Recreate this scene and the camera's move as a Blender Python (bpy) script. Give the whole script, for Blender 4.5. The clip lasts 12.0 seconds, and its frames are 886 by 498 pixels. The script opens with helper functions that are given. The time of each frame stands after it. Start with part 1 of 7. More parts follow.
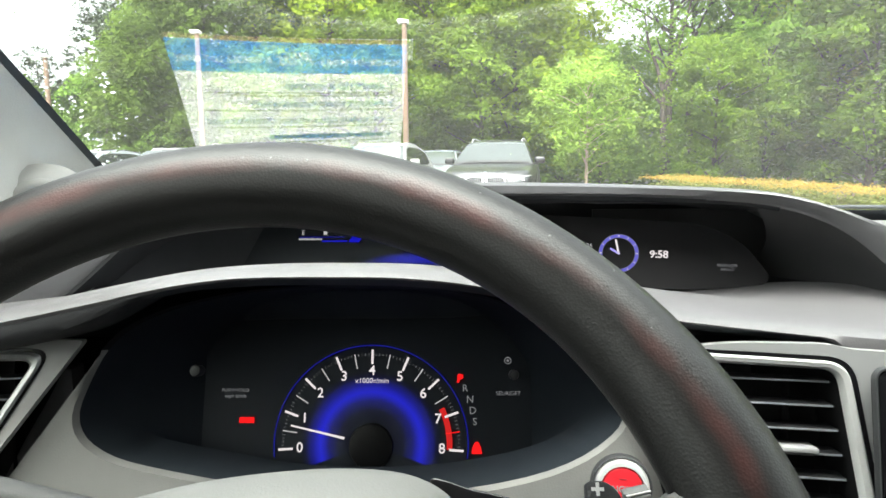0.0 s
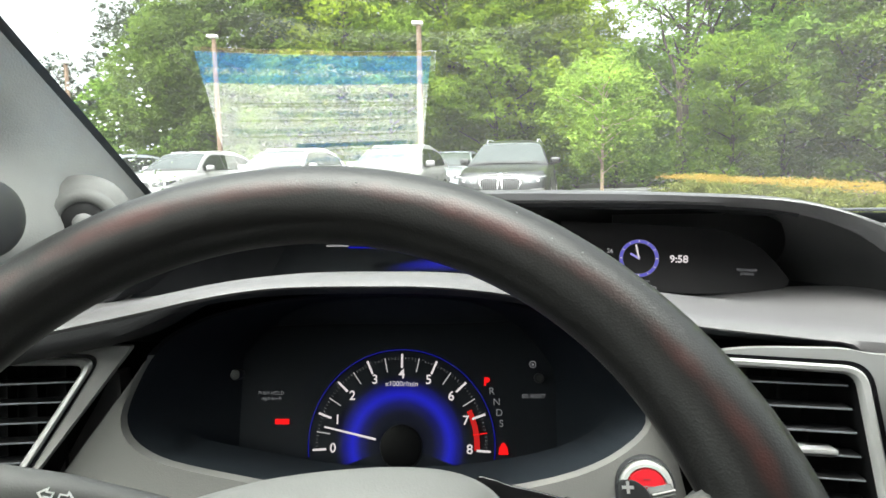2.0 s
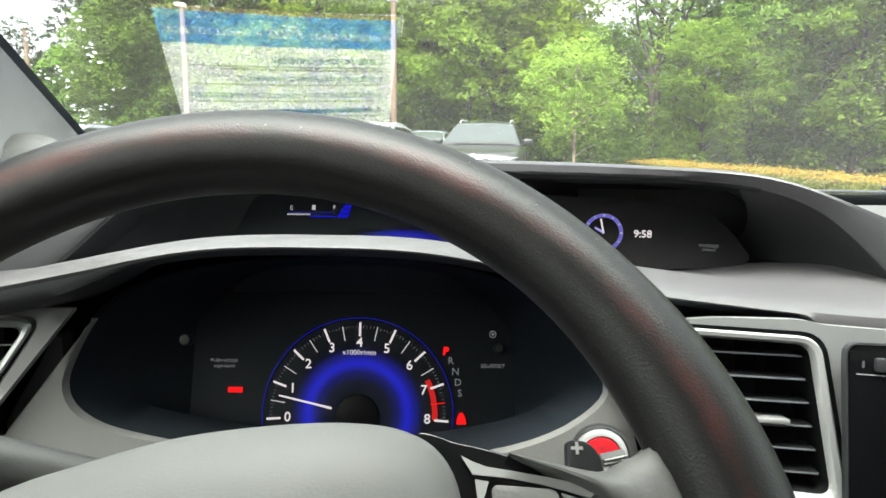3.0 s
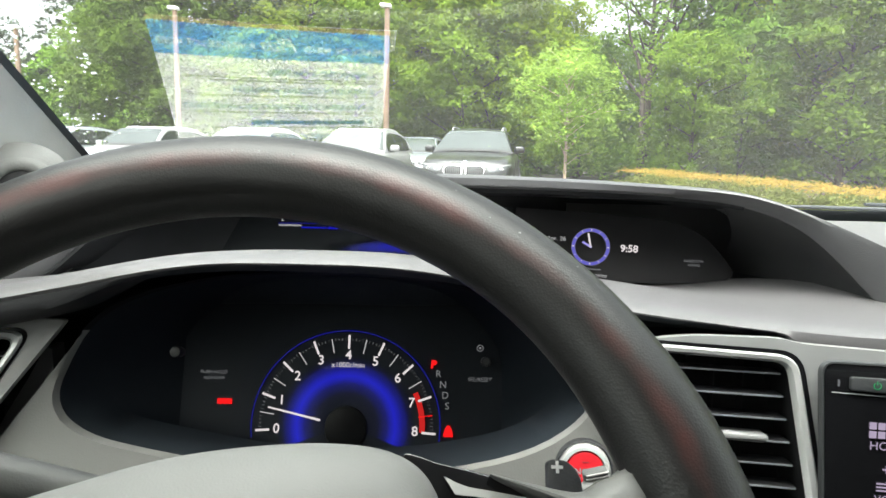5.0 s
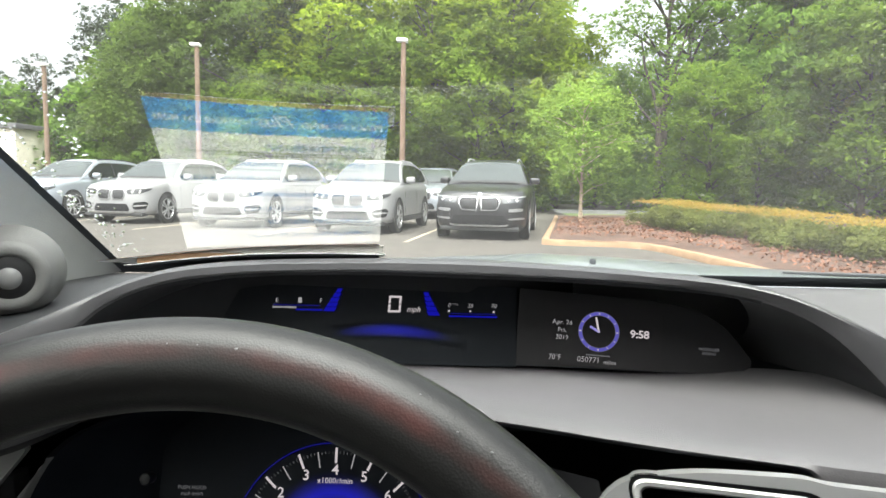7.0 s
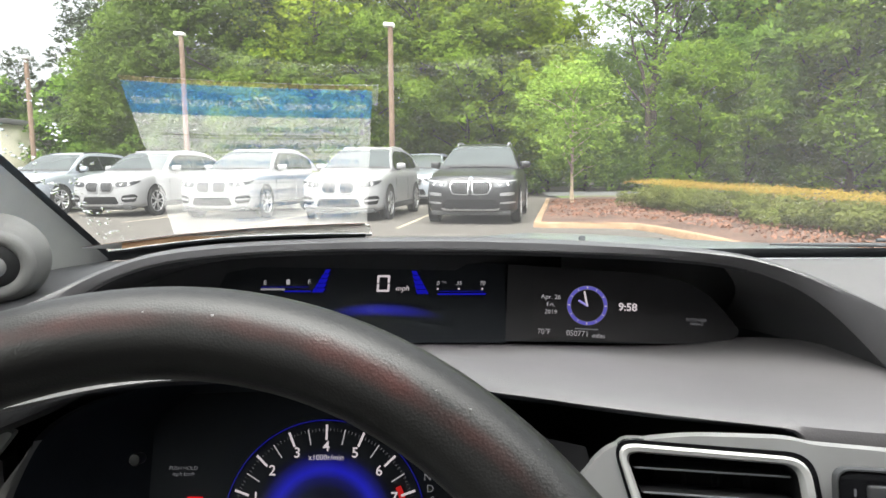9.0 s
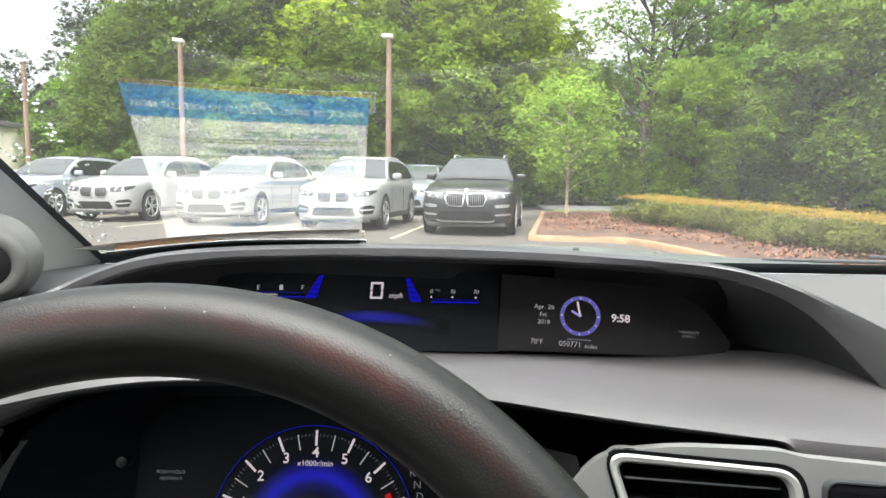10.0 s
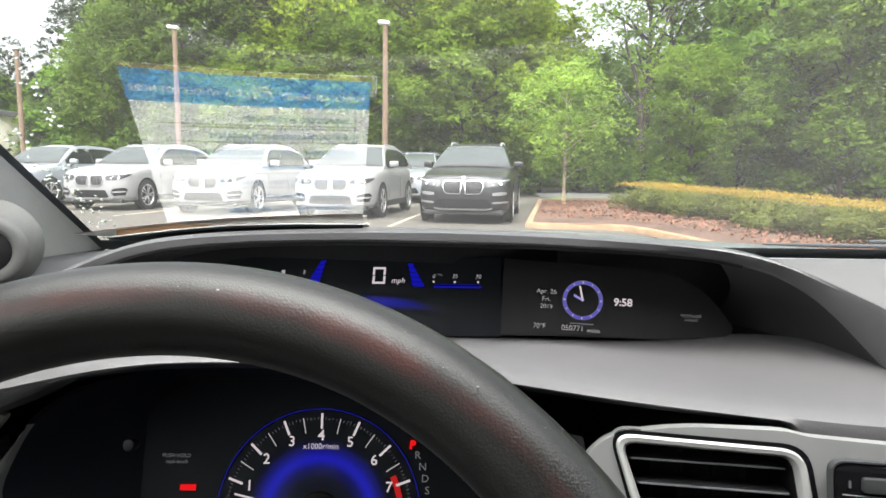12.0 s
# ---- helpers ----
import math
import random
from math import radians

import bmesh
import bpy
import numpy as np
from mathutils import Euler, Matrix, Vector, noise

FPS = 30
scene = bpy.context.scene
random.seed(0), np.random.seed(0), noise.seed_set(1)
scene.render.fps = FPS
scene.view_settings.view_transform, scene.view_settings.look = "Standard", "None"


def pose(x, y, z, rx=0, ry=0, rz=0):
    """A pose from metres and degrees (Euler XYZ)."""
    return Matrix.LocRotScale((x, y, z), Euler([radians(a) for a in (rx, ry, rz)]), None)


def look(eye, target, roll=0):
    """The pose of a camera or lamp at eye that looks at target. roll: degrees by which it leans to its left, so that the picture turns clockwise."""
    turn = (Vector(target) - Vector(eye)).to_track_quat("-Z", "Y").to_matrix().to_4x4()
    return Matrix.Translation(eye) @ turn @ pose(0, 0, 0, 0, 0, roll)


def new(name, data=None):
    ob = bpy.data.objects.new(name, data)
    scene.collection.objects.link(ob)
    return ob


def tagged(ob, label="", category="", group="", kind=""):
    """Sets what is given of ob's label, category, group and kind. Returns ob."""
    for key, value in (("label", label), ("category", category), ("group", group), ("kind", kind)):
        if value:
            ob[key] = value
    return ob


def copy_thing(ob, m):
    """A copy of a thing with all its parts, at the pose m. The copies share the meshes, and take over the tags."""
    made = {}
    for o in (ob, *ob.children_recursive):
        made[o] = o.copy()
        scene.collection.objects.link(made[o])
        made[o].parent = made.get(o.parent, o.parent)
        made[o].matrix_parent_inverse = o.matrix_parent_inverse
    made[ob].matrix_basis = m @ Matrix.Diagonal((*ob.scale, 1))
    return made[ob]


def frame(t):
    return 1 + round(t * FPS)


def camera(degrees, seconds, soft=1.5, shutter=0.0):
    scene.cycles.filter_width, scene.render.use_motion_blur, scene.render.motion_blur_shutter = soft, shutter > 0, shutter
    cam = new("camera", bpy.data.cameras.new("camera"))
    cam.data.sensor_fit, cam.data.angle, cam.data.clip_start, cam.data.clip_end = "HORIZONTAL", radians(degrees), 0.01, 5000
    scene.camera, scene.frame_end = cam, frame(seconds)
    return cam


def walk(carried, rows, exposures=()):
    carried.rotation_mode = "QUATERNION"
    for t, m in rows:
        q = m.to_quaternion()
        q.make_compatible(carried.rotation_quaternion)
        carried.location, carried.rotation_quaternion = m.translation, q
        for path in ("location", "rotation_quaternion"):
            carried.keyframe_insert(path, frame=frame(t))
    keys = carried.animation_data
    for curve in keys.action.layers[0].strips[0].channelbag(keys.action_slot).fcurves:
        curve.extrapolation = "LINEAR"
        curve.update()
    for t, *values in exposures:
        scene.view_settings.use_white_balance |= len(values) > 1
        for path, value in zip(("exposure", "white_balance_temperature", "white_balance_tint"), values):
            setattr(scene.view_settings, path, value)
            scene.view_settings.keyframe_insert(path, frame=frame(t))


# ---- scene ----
cam = camera(70.1, 12.0, soft=1.6)
EXPOSURES = ((0.0, 2.51, 6500, 4.0), (0.5, 2.43, 6500, 4.0), (1.0, 2.35, 6500, 4.0), (1.5, 2.33, 6500, 4.0), (2.0, 2.32, 6500, 4.0), (3.0, 2.35, 6500, 4.0), (4.0, 2.36, 6500, 4.0), (5.5, 2.35, 6500, 4.0), (6.0, 2.30, 6500, 4.0), (6.5, 2.08, 6500, 5.5), (7.0, 1.96, 6500, 7.5), (9.0, 1.96, 6500, 10.0), (12.0, 2.00, 6500, 10.0))
PATH = [
    (0, (0.0741, 0.0618, 1.0616), (0.0027, 2.0453, 0.8153), -0.44),
    (0.5, (0.0690, 0.0587, 1.0632), (-0.0060, 2.0400, 0.8008), -0.92),
    (1, (0.0677, 0.0510, 1.0659), (-0.0522, 2.0311, 0.8111), -0.84),
    (1.5, (0.0738, 0.0495, 1.0691), (-0.0212, 2.0344, 0.8430), -0.70),
    (2, (0.0656, 0.0441, 1.0695), (-0.0540, 2.0257, 0.8265), -0.91),
    (2.5, (0.0690, 0.0495, 1.0616), (0.0288, 2.0270, 0.7654), -1.09),
    (3, (0.0732, 0.0539, 1.0577), (0.0452, 2.0303, 0.7524), 0.57),
    (3.2, (0.0732, 0.0566, 1.0557), (0.0364, 2.0339, 0.7575), 0.59),
    (4.8, (0.0734, 0.0484, 1.0625), (0.0636, 2.0263, 0.7664), 1.40),
    (5, (0.0747, 0.0469, 1.0657), (0.0750, 2.0265, 0.7807), 1.30),
    (5.5, (0.0753, 0.0494, 1.0657), (0.0833, 2.0288, 0.7791), 1.43),
    (6, (0.0708, 0.0549, 1.0797), (0.0434, 2.0436, 0.8689), 2.32),
    (6.5, (0.0850, 0.0687, 1.1039), (-0.0380, 2.0534, 0.8900), 1.56),
    (7, (0.0909, 0.0849, 1.1203), (0.0374, 2.0746, 0.9253), 1.04),
    (7.2, (0.0920, 0.0845, 1.1206), (0.0221, 2.0739, 0.9273), 0.93),
    (8.8, (0.1011, 0.0868, 1.1189), (0.0326, 2.0697, 0.8668), -0.77),
    (9, (0.0967, 0.0850, 1.1120), (0.0667, 2.0703, 0.8719), -0.33),
    (9.5, (0.0987, 0.0866, 1.1096), (0.0994, 2.0740, 0.8848), 0.15),
    (10, (0.0968, 0.0844, 1.1086), (0.0846, 2.0739, 0.9040), 0.82),
    (10.5, (0.0959, 0.0847, 1.1063), (0.0985, 2.0737, 0.8962), 1.32),
    (11, (0.0945, 0.0844, 1.1064), (0.1022, 2.0720, 0.8836), 1.07),
    (11.5, (0.0925, 0.0842, 1.1055), (0.0813, 2.0713, 0.8787), 0.85),
    (12, (0.0912, 0.0849, 1.1049), (0.0885, 2.0702, 0.8627), 0.69),
]
walk(cam, [(t, look(eye, target, roll)) for t, eye, target, roll in PATH], EXPOSURES)

# ---- world, sun, exposure ----
world = bpy.data.worlds.new("overcast_sky")
scene.world = world
world.use_nodes = True
wn = world.node_tree.nodes
wl = world.node_tree.links
wn.clear()
w_out = wn.new("ShaderNodeOutputWorld")
w_bg = wn.new("ShaderNodeBackground")
w_sky = wn.new("ShaderNodeTexSky")
w_sky.sky_type = "NISHITA"
w_sky.sun_disc = False
w_sky.sun_elevation = radians(70)
w_sky.sun_rotation = radians(190)
w_sky.dust_density = 6.0
w_hsv = wn.new("ShaderNodeHueSaturation")
w_hsv.inputs["Saturation"].default_value = 0.18
wl.new(w_sky.outputs[0], w_hsv.inputs["Color"])
wl.new(w_hsv.outputs[0], w_bg.inputs["Color"])
w_bg.inputs["Strength"].default_value = 0.15
wl.new(w_bg.outputs[0], w_out.inputs["Surface"])

sun_data = bpy.data.lights.new("sun", "SUN")
sun_data.energy = 2.7
sun_data.angle = radians(95)
sun_data.color = (1.0, 0.97, 0.92)
sun = new("sun", sun_data)
sun.matrix_world = look((-2, -5, 12), (0, 1, 0))


# ---- materials ----
def base_mat(name):
    m = bpy.data.materials.new(name)
    m.use_nodes = True
    return m, m.node_tree.nodes, m.node_tree.links, m.node_tree.nodes["Principled BSDF"]


def surf(name, color, rough=0.5, metal=0.0, var=0.12, scale=30.0, bump=0.0, bump_scale=400.0, coat=0.0, spec=0.5):
    """A plain surface with two scales of colour variation and a fine relief."""
    m, n, l, b = base_mat(name)
    tc = n.new("ShaderNodeTexCoord")
    n1 = n.new("ShaderNodeTexNoise")
    n1.inputs["Scale"].default_value = scale
    n1.inputs["Detail"].default_value = 6
    l.new(tc.outputs["Object"], n1.inputs["Vector"])
    n2 = n.new("ShaderNodeTexNoise")
    n2.inputs["Scale"].default_value = scale / 9
    n2.inputs["Detail"].default_value = 3
    l.new(tc.outputs["Object"], n2.inputs["Vector"])
    add = n.new("ShaderNodeMath")
    add.operation = "ADD"
    l.new(n1.outputs["Fac"], add.inputs[0])
    l.new(n2.outputs["Fac"], add.inputs[1])
    ramp = n.new("ShaderNodeMapRange")
    ramp.inputs["From Min"].default_value = 0.7
    ramp.inputs["From Max"].default_value = 1.3
    ramp.inputs["To Min"].default_value = 1 - var
    ramp.inputs["To Max"].default_value = 1 + var
    l.new(add.outputs[0], ramp.inputs["Value"])
    mul = n.new("ShaderNodeVectorMath")
    mul.operation = "SCALE"
    mul.inputs[0].default_value = color
    l.new(ramp.outputs[0], mul.inputs["Scale"])
    l.new(mul.outputs[0], b.inputs["Base Color"])
    b.inputs["Roughness"].default_value = rough
    b.inputs["Metallic"].default_value = metal
    b.inputs["Specular IOR Level"].default_value = spec
    b.inputs["Coat Weight"].default_value = coat
    b.inputs["Coat Roughness"].default_value = 0.06
    if bump:
        n3 = n.new("ShaderNodeTexNoise")
        n3.inputs["Scale"].default_value = bump_scale
        n3.inputs["Detail"].default_value = 2
        l.new(tc.outputs["Object"], n3.inputs["Vector"])
        bp = n.new("ShaderNodeBump")
        bp.inputs["Strength"].default_value = bump
        bp.inputs["Distance"].default_value = 0.6 / bump_scale
        l.new(n3.outputs["Fac"], bp.inputs["Height"])
        l.new(bp.outputs[0], b.inputs["Normal"])
    return m


def glow(name, color, strength=1.0):
    m = bpy.data.materials.new(name)
    m.use_nodes = True
    n, l = m.node_tree.nodes, m.node_tree.links
    n.clear()
    o, e = n.new("ShaderNodeOutputMaterial"), n.new("ShaderNodeEmission")
    e.inputs["Color"].default_value = (*color, 1)
    e.inputs["Strength"].default_value = strength
    l.new(e.outputs[0], o.inputs["Surface"])
    return m


def pane_mat(name, ior, tint=(0.96, 0.98, 0.97), rough=0.0):
    """Thin clear glass: what is behind it, and a mirror image that grows towards grazing views."""
    m = bpy.data.materials.new(name)
    m.use_nodes = True
    n, l = m.node_tree.nodes, m.node_tree.links
    n.clear()
    o = n.new("ShaderNodeOutputMaterial")
    tr, gl, mx = n.new("ShaderNodeBsdfTransparent"), n.new("ShaderNodeBsdfGlossy"), n.new("ShaderNodeMixShader")
    fr = n.new("ShaderNodeFresnel")
    fr.inputs["IOR"].default_value = ior
    tr.inputs["Color"].default_value = (*tint, 1)
    gl.inputs["Roughness"].default_value = rough
    gain = n.new("ShaderNodeMath")
    gain.operation = "MULTIPLY_ADD"
    gain.inputs[1].default_value, gain.inputs[2].default_value = 0.05, 0.134
    l.new(fr.outputs[0], gain.inputs[0])
    l.new(gain.outputs[0], mx.inputs[0])
    l.new(tr.outputs[0], mx.inputs[1])
    l.new(gl.outputs[0], mx.inputs[2])
    l.new(mx.outputs[0], o.inputs["Surface"])
    return m


def clear_mat(name, tint=(0.98, 0.99, 0.98), film=0.0):
    """A clear face of a pane; film is the share of dust, set to add a pale haze over what lies behind."""
    m = bpy.data.materials.new(name)
    m.use_nodes = True
    n, l = m.node_tree.nodes, m.node_tree.links
    n.clear()
    o, tr = n.new("ShaderNodeOutputMaterial"), n.new("ShaderNodeBsdfTransparent")
    tr.inputs["Color"].default_value = (*tint, 1)
    if film:
        tl, mx = n.new("ShaderNodeBsdfTranslucent"), n.new("ShaderNodeMixShader")
        tl.inputs["Color"].default_value = (0.9, 0.9, 0.88, 1)
        tc, smear, rg = n.new("ShaderNodeTexCoord"), n.new("ShaderNodeTexNoise"), n.new("ShaderNodeMapRange")
        smear.inputs["Scale"].default_value = 3.5
        smear.inputs["Detail"].default_value = 4
        rg.inputs["From Min"].default_value, rg.inputs["From Max"].default_value = 0.3, 0.7
        rg.inputs["To Min"].default_value, rg.inputs["To Max"].default_value = film * 0.7, film * 1.3
        l.new(tc.outputs["Object"], smear.inputs["Vector"])
        l.new(smear.outputs["Fac"], rg.inputs["Value"])
        l.new(rg.outputs[0], mx.inputs[0])
        l.new(tr.outputs[0], mx.inputs[1])
        l.new(tl.outputs[0], mx.inputs[2])
        l.new(mx.outputs[0], o.inputs["Surface"])
    else:
        l.new(tr.outputs[0], o.inputs["Surface"])
    return m


def leaf_mat(name, dark, light, translucent=0.66):
    m, n, l, b = base_mat(name)
    geo = n.new("ShaderNodeNewGeometry")
    ramp = n.new("ShaderNodeValToRGB")
    ramp.color_ramp.elements[0].color = (*dark, 1)
    ramp.color_ramp.elements[1].color = (*light, 1)
    info = n.new("ShaderNodeObjectInfo")
    mixv = n.new("ShaderNodeMath")
    mixv.operation = "MULTIPLY_ADD"
    mixv.inputs[1].default_value = 0.18
    l.new(geo.outputs["Random Per Island"], mixv.inputs[0])
    tc = n.new("ShaderNodeTexCoord")
    patch = n.new("ShaderNodeTexNoise")
    patch.inputs["Scale"].default_value = 0.9
    patch.inputs["Detail"].default_value = 3
    l.new(tc.outputs["Object"], patch.inputs["Vector"])
    pm = n.new("ShaderNodeMapRange")
    pm.inputs["From Min"].default_value, pm.inputs["From Max"].default_value = 0.3, 0.7
    pm.inputs["To Max"].default_value = 0.5
    sc = n.new("ShaderNodeMath")
    sc.operation = "MULTIPLY"
    sc.inputs[1].default_value = 0.25
    l.new(info.outputs["Random"], sc.inputs[0])
    l.new(patch.outputs["Fac"], pm.inputs["Value"])
    both = n.new("ShaderNodeMath")
    l.new(sc.outputs[0], both.inputs[0])
    l.new(pm.outputs[0], both.inputs[1])
    l.new(both.outputs[0], mixv.inputs[2])
    l.new(mixv.outputs[0], ramp.inputs["Fac"])
    l.new(ramp.outputs[0], b.inputs["Base Color"])
    b.inputs["Roughness"].default_value = 0.85
    b.inputs["Specular IOR Level"].default_value = 0.05
    t = n.new("ShaderNodeBsdfTranslucent")
    l.new(ramp.outputs[0], t.inputs["Color"])
    mx = n.new("ShaderNodeMixShader")
    mx.inputs[0].default_value = translucent
    l.new(b.outputs[0], mx.inputs[1])
    l.new(t.outputs[0], mx.inputs[2])
    l.new(mx.outputs[0], n["Material Output"].inputs["Surface"])
    return m


M_DASH = surf("soft_grey_dash_plastic", (0.088, 0.084, 0.088), 0.42, spec=0.7, bump=0.35, bump_scale=900, var=0.06)
M_DASHDARK = surf("dark_grey_dash_plastic", (0.035, 0.036, 0.039), 0.55, bump=0.35, bump_scale=900, var=0.08)
M_VISOR = surf("visor_grey_plastic", (0.052, 0.051, 0.055), 0.40, spec=0.8, bump=0.35, bump_scale=900, var=0.08)
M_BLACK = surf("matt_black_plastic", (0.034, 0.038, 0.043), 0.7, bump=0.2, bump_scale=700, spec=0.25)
# blacker than the matt plastic, for the shade inside vents and gaps
M_THROAT = surf("recess_shade_black", (0.009, 0.009, 0.010), 0.7, spec=0.15)
M_GLOSSBLACK = surf("gloss_black_plastic", (0.006, 0.006, 0.007), 0.12, coat=0.6, var=0.05)
M_FASCIA = surf("grey_fascia_plastic", (0.200, 0.196, 0.190), 0.5, bump=0.3, bump_scale=800, var=0.06)
M_SILVER = surf("satin_silver_trim", (0.66, 0.66, 0.65), 0.30, metal=0.45, var=0.05)
M_METALGREY = surf("brushed_grey_panel", (0.37, 0.37, 0.372), 0.34, metal=0.5, var=0.06)
def leather_mat():
    """Black pebbled leather, rubbed brownish in places."""
    m, n, l, b = base_mat("worn_black_leather")
    tc = n.new("ShaderNodeTexCoord")
    wear = n.new("ShaderNodeTexNoise")
    wear.inputs["Scale"].default_value = 24
    wear.inputs["Detail"].default_value = 5
    l.new(tc.outputs["Object"], wear.inputs["Vector"])
    rp = n.new("ShaderNodeValToRGB")
    rp.color_ramp.elements[0].position, rp.color_ramp.elements[0].color = 0.33, (0.0105, 0.0100, 0.0100, 1)
    rp.color_ramp.elements[1].position, rp.color_ramp.elements[1].color = 0.60, (0.060, 0.019, 0.017, 1)
    # rubbed streak along the crown of the ring
    flat_ = n.new("ShaderNodeVectorMath")
    flat_.operation = "MULTIPLY"
    flat_.inputs[1].default_value = (1, 1, 0)
    l.new(tc.outputs["Object"], flat_.inputs[0])
    ln_ = n.new("ShaderNodeVectorMath")
    ln_.operation = "LENGTH"
    l.new(flat_.outputs[0], ln_.inputs[0])
    near = n.new("ShaderNodeMapRange")
    near.interpolation_type = "SMOOTHSTEP"
    near.inputs["From Min"].default_value, near.inputs["From Max"].default_value = 0.0118, 0.0
    off = n.new("ShaderNodeMath")
    off.operation = "SUBTRACT"
    off.inputs[1].default_value = 0.1670
    l.new(ln_.outputs["Value"], off.inputs[0])
    ab = n.new("ShaderNodeMath")
    ab.operation = "ABSOLUTE"
    l.new(off.outputs[0], ab.inputs[0])
    l.new(ab.outputs[0], near.inputs["Value"])
    streak = n.new("ShaderNodeMath")
    streak.operation = "MULTIPLY"
    l.new(wear.outputs["Fac"], streak.inputs[0])
    l.new(near.outputs[0], streak.inputs[1])
    l.new(streak.outputs[0], rp.inputs["Fac"])
    l.new(rp.outputs[0], b.inputs["Base Color"])
    rg = n.new("ShaderNodeMapRange")
    rg.inputs["To Min"].default_value, rg.inputs["To Max"].default_value = 0.43, 0.36
    l.new(wear.outputs["Fac"], rg.inputs["Value"])
    l.new(rg.outputs[0], b.inputs["Roughness"])
    b.inputs["Specular IOR Level"].default_value = 0.55
    cells = n.new("ShaderNodeTexVoronoi")
    cells.inputs["Scale"].default_value = 1150
    l.new(tc.outputs["Object"], cells.inputs["Vector"])
    folds = n.new("ShaderNodeTexNoise")
    folds.inputs["Scale"].default_value = 320
    l.new(tc.outputs["Object"], folds.inputs["Vector"])
    mixh = n.new("ShaderNodeMath")
    mixh.operation = "MULTIPLY_ADD"
    mixh.inputs[1].default_value = 0.08
    l.new(folds.outputs["Fac"], mixh.inputs[0])
    l.new(cells.outputs["Distance"], mixh.inputs[2])
    bp = n.new("ShaderNodeBump")
    bp.inputs["Strength"].default_value = 0.11
    bp.inputs["Distance"].default_value = 0.0007
    l.new(mixh.outputs[0], bp.inputs["Height"])
    l.new(bp.outputs[0], b.inputs["Normal"])
    return m


M_LEATHER = leather_mat()
M_PAD = surf("grey_airbag_cover", (0.195, 0.194, 0.190), 0.5, bump=0.25, bump_scale=1200, var=0.05)
M_DISPLAY = surf("display_black_lens", (0.0105, 0.0120, 0.0145), 0.5, var=0.05, spec=0.06)
M_DISPLAY2 = surf("display_grey_lens", (0.0175, 0.0170, 0.0185), 0.45, var=0.05, spec=0.10)
M_PILLAR = surf("light_grey_pillar_trim", (0.265, 0.265, 0.258), 0.65, bump=0.4, bump_scale=500, var=0.05)
M_CLOTH = surf("pale_grey_headliner", (0.46, 0.45, 0.43), 0.9, bump=0.5, bump_scale=700)
M_RED = surf("red_button_plastic", (0.55, 0.02, 0.03), 0.25, coat=0.5, var=0.05)
M_PRINT = surf("white_stalk_print", (0.75, 0.75, 0.74), 0.6)
M_SPECK = surf("pale_scratch_dust", (0.35, 0.35, 0.35), 0.7)
M_WHITE = glow("lit_white_marking", (1.0, 0.90, 0.93), 0.15)
M_WHITEDIM = glow("dim_white_marking", (0.8, 0.8, 0.85), 0.042)
M_WHITEMID = glow("soft_white_marking", (0.95, 0.92, 0.95), 0.095)
M_BLUE = glow("lit_blue_marking", (0.02, 0.02, 1.0), 0.085)
M_VIOLET = glow("lit_violet_ring", (0.20, 0.18, 0.85), 0.13)
M_LRED = glow("lit_red_marking", (1.0, 0.012, 0.015), 0.20)
M_GLASS_IN = pane_mat("windscreen_glass", 1.98)
# dust film also stands in for glare haze that lifts dark tones
M_GLASS_CLEAR = clear_mat("windscreen_outer_face", film=0.014)
M_SIDEGLASS = clear_mat("tinted_side_glass", (0.88, 0.90, 0.88))
# tint of the unseen rear panes, set dark to cut light from behind
M_REARGLASS = clear_mat("light_cutting_rear_glass", (0.21, 0.22, 0.21))
M_ASPHALT = surf("worn_asphalt", (0.064, 0.057, 0.049), 0.9, var=0.25, scale=3, bump=0.5, bump_scale=60)
M_ROAD = surf("far_asphalt", (0.12, 0.12, 0.12), 0.9, var=0.1, scale=2)
M_LINE = surf("parking_line_paint", (0.30, 0.26, 0.19), 0.8, var=0.25, scale=8)
M_KERB = surf("yellowed_concrete_kerb", (0.235, 0.150, 0.088), 0.85, var=0.25, scale=5, bump=0.4, bump_scale=80)
M_MULCH = surf("pine_bark_mulch", (0.075, 0.042, 0.030), 0.95, var=0.6, scale=9, bump=1.0, bump_scale=40)
M_GRASS = surf("verge_grass", (0.09, 0.13, 0.035), 0.9, var=0.4, scale=4, bump=0.8, bump_scale=30)
M_FOREST = surf("forest_floor", (0.05, 0.05, 0.025), 0.95, var=0.4, scale=2)
M_BARK = surf("grey_brown_bark", (0.06, 0.047, 0.037), 0.9, var=0.4, scale=8, bump=0.9, bump_scale=40)
M_POLE = surf("weathered_wood_pole", (0.17, 0.115, 0.08), 0.85, var=0.2, scale=6)
M_PALEBARK = surf("pale_young_bark", (0.40, 0.31, 0.22), 0.85, var=0.3, scale=12)
M_LAMPHEAD = surf("white_lamp_housing", (0.75, 0.75, 0.73), 0.5)
M_LEAF_A = leaf_mat("broad_leaves", (0.100, 0.155, 0.014), (0.282, 0.368, 0.030))
M_LEAF_B = leaf_mat("dark_leaves", (0.056, 0.093, 0.020), (0.126, 0.181, 0.037))
M_LEAF_D = leaf_mat("cool_green_leaves", (0.078, 0.150, 0.027), (0.204, 0.310, 0.053))
M_LEAF_C = leaf_mat("young_leaves", (0.086, 0.149, 0.020), (0.214, 0.302, 0.042))
M_LEAF_Y = leaf_mat("pale_young_leaves", (0.145, 0.250, 0.038), (0.285, 0.405, 0.068))
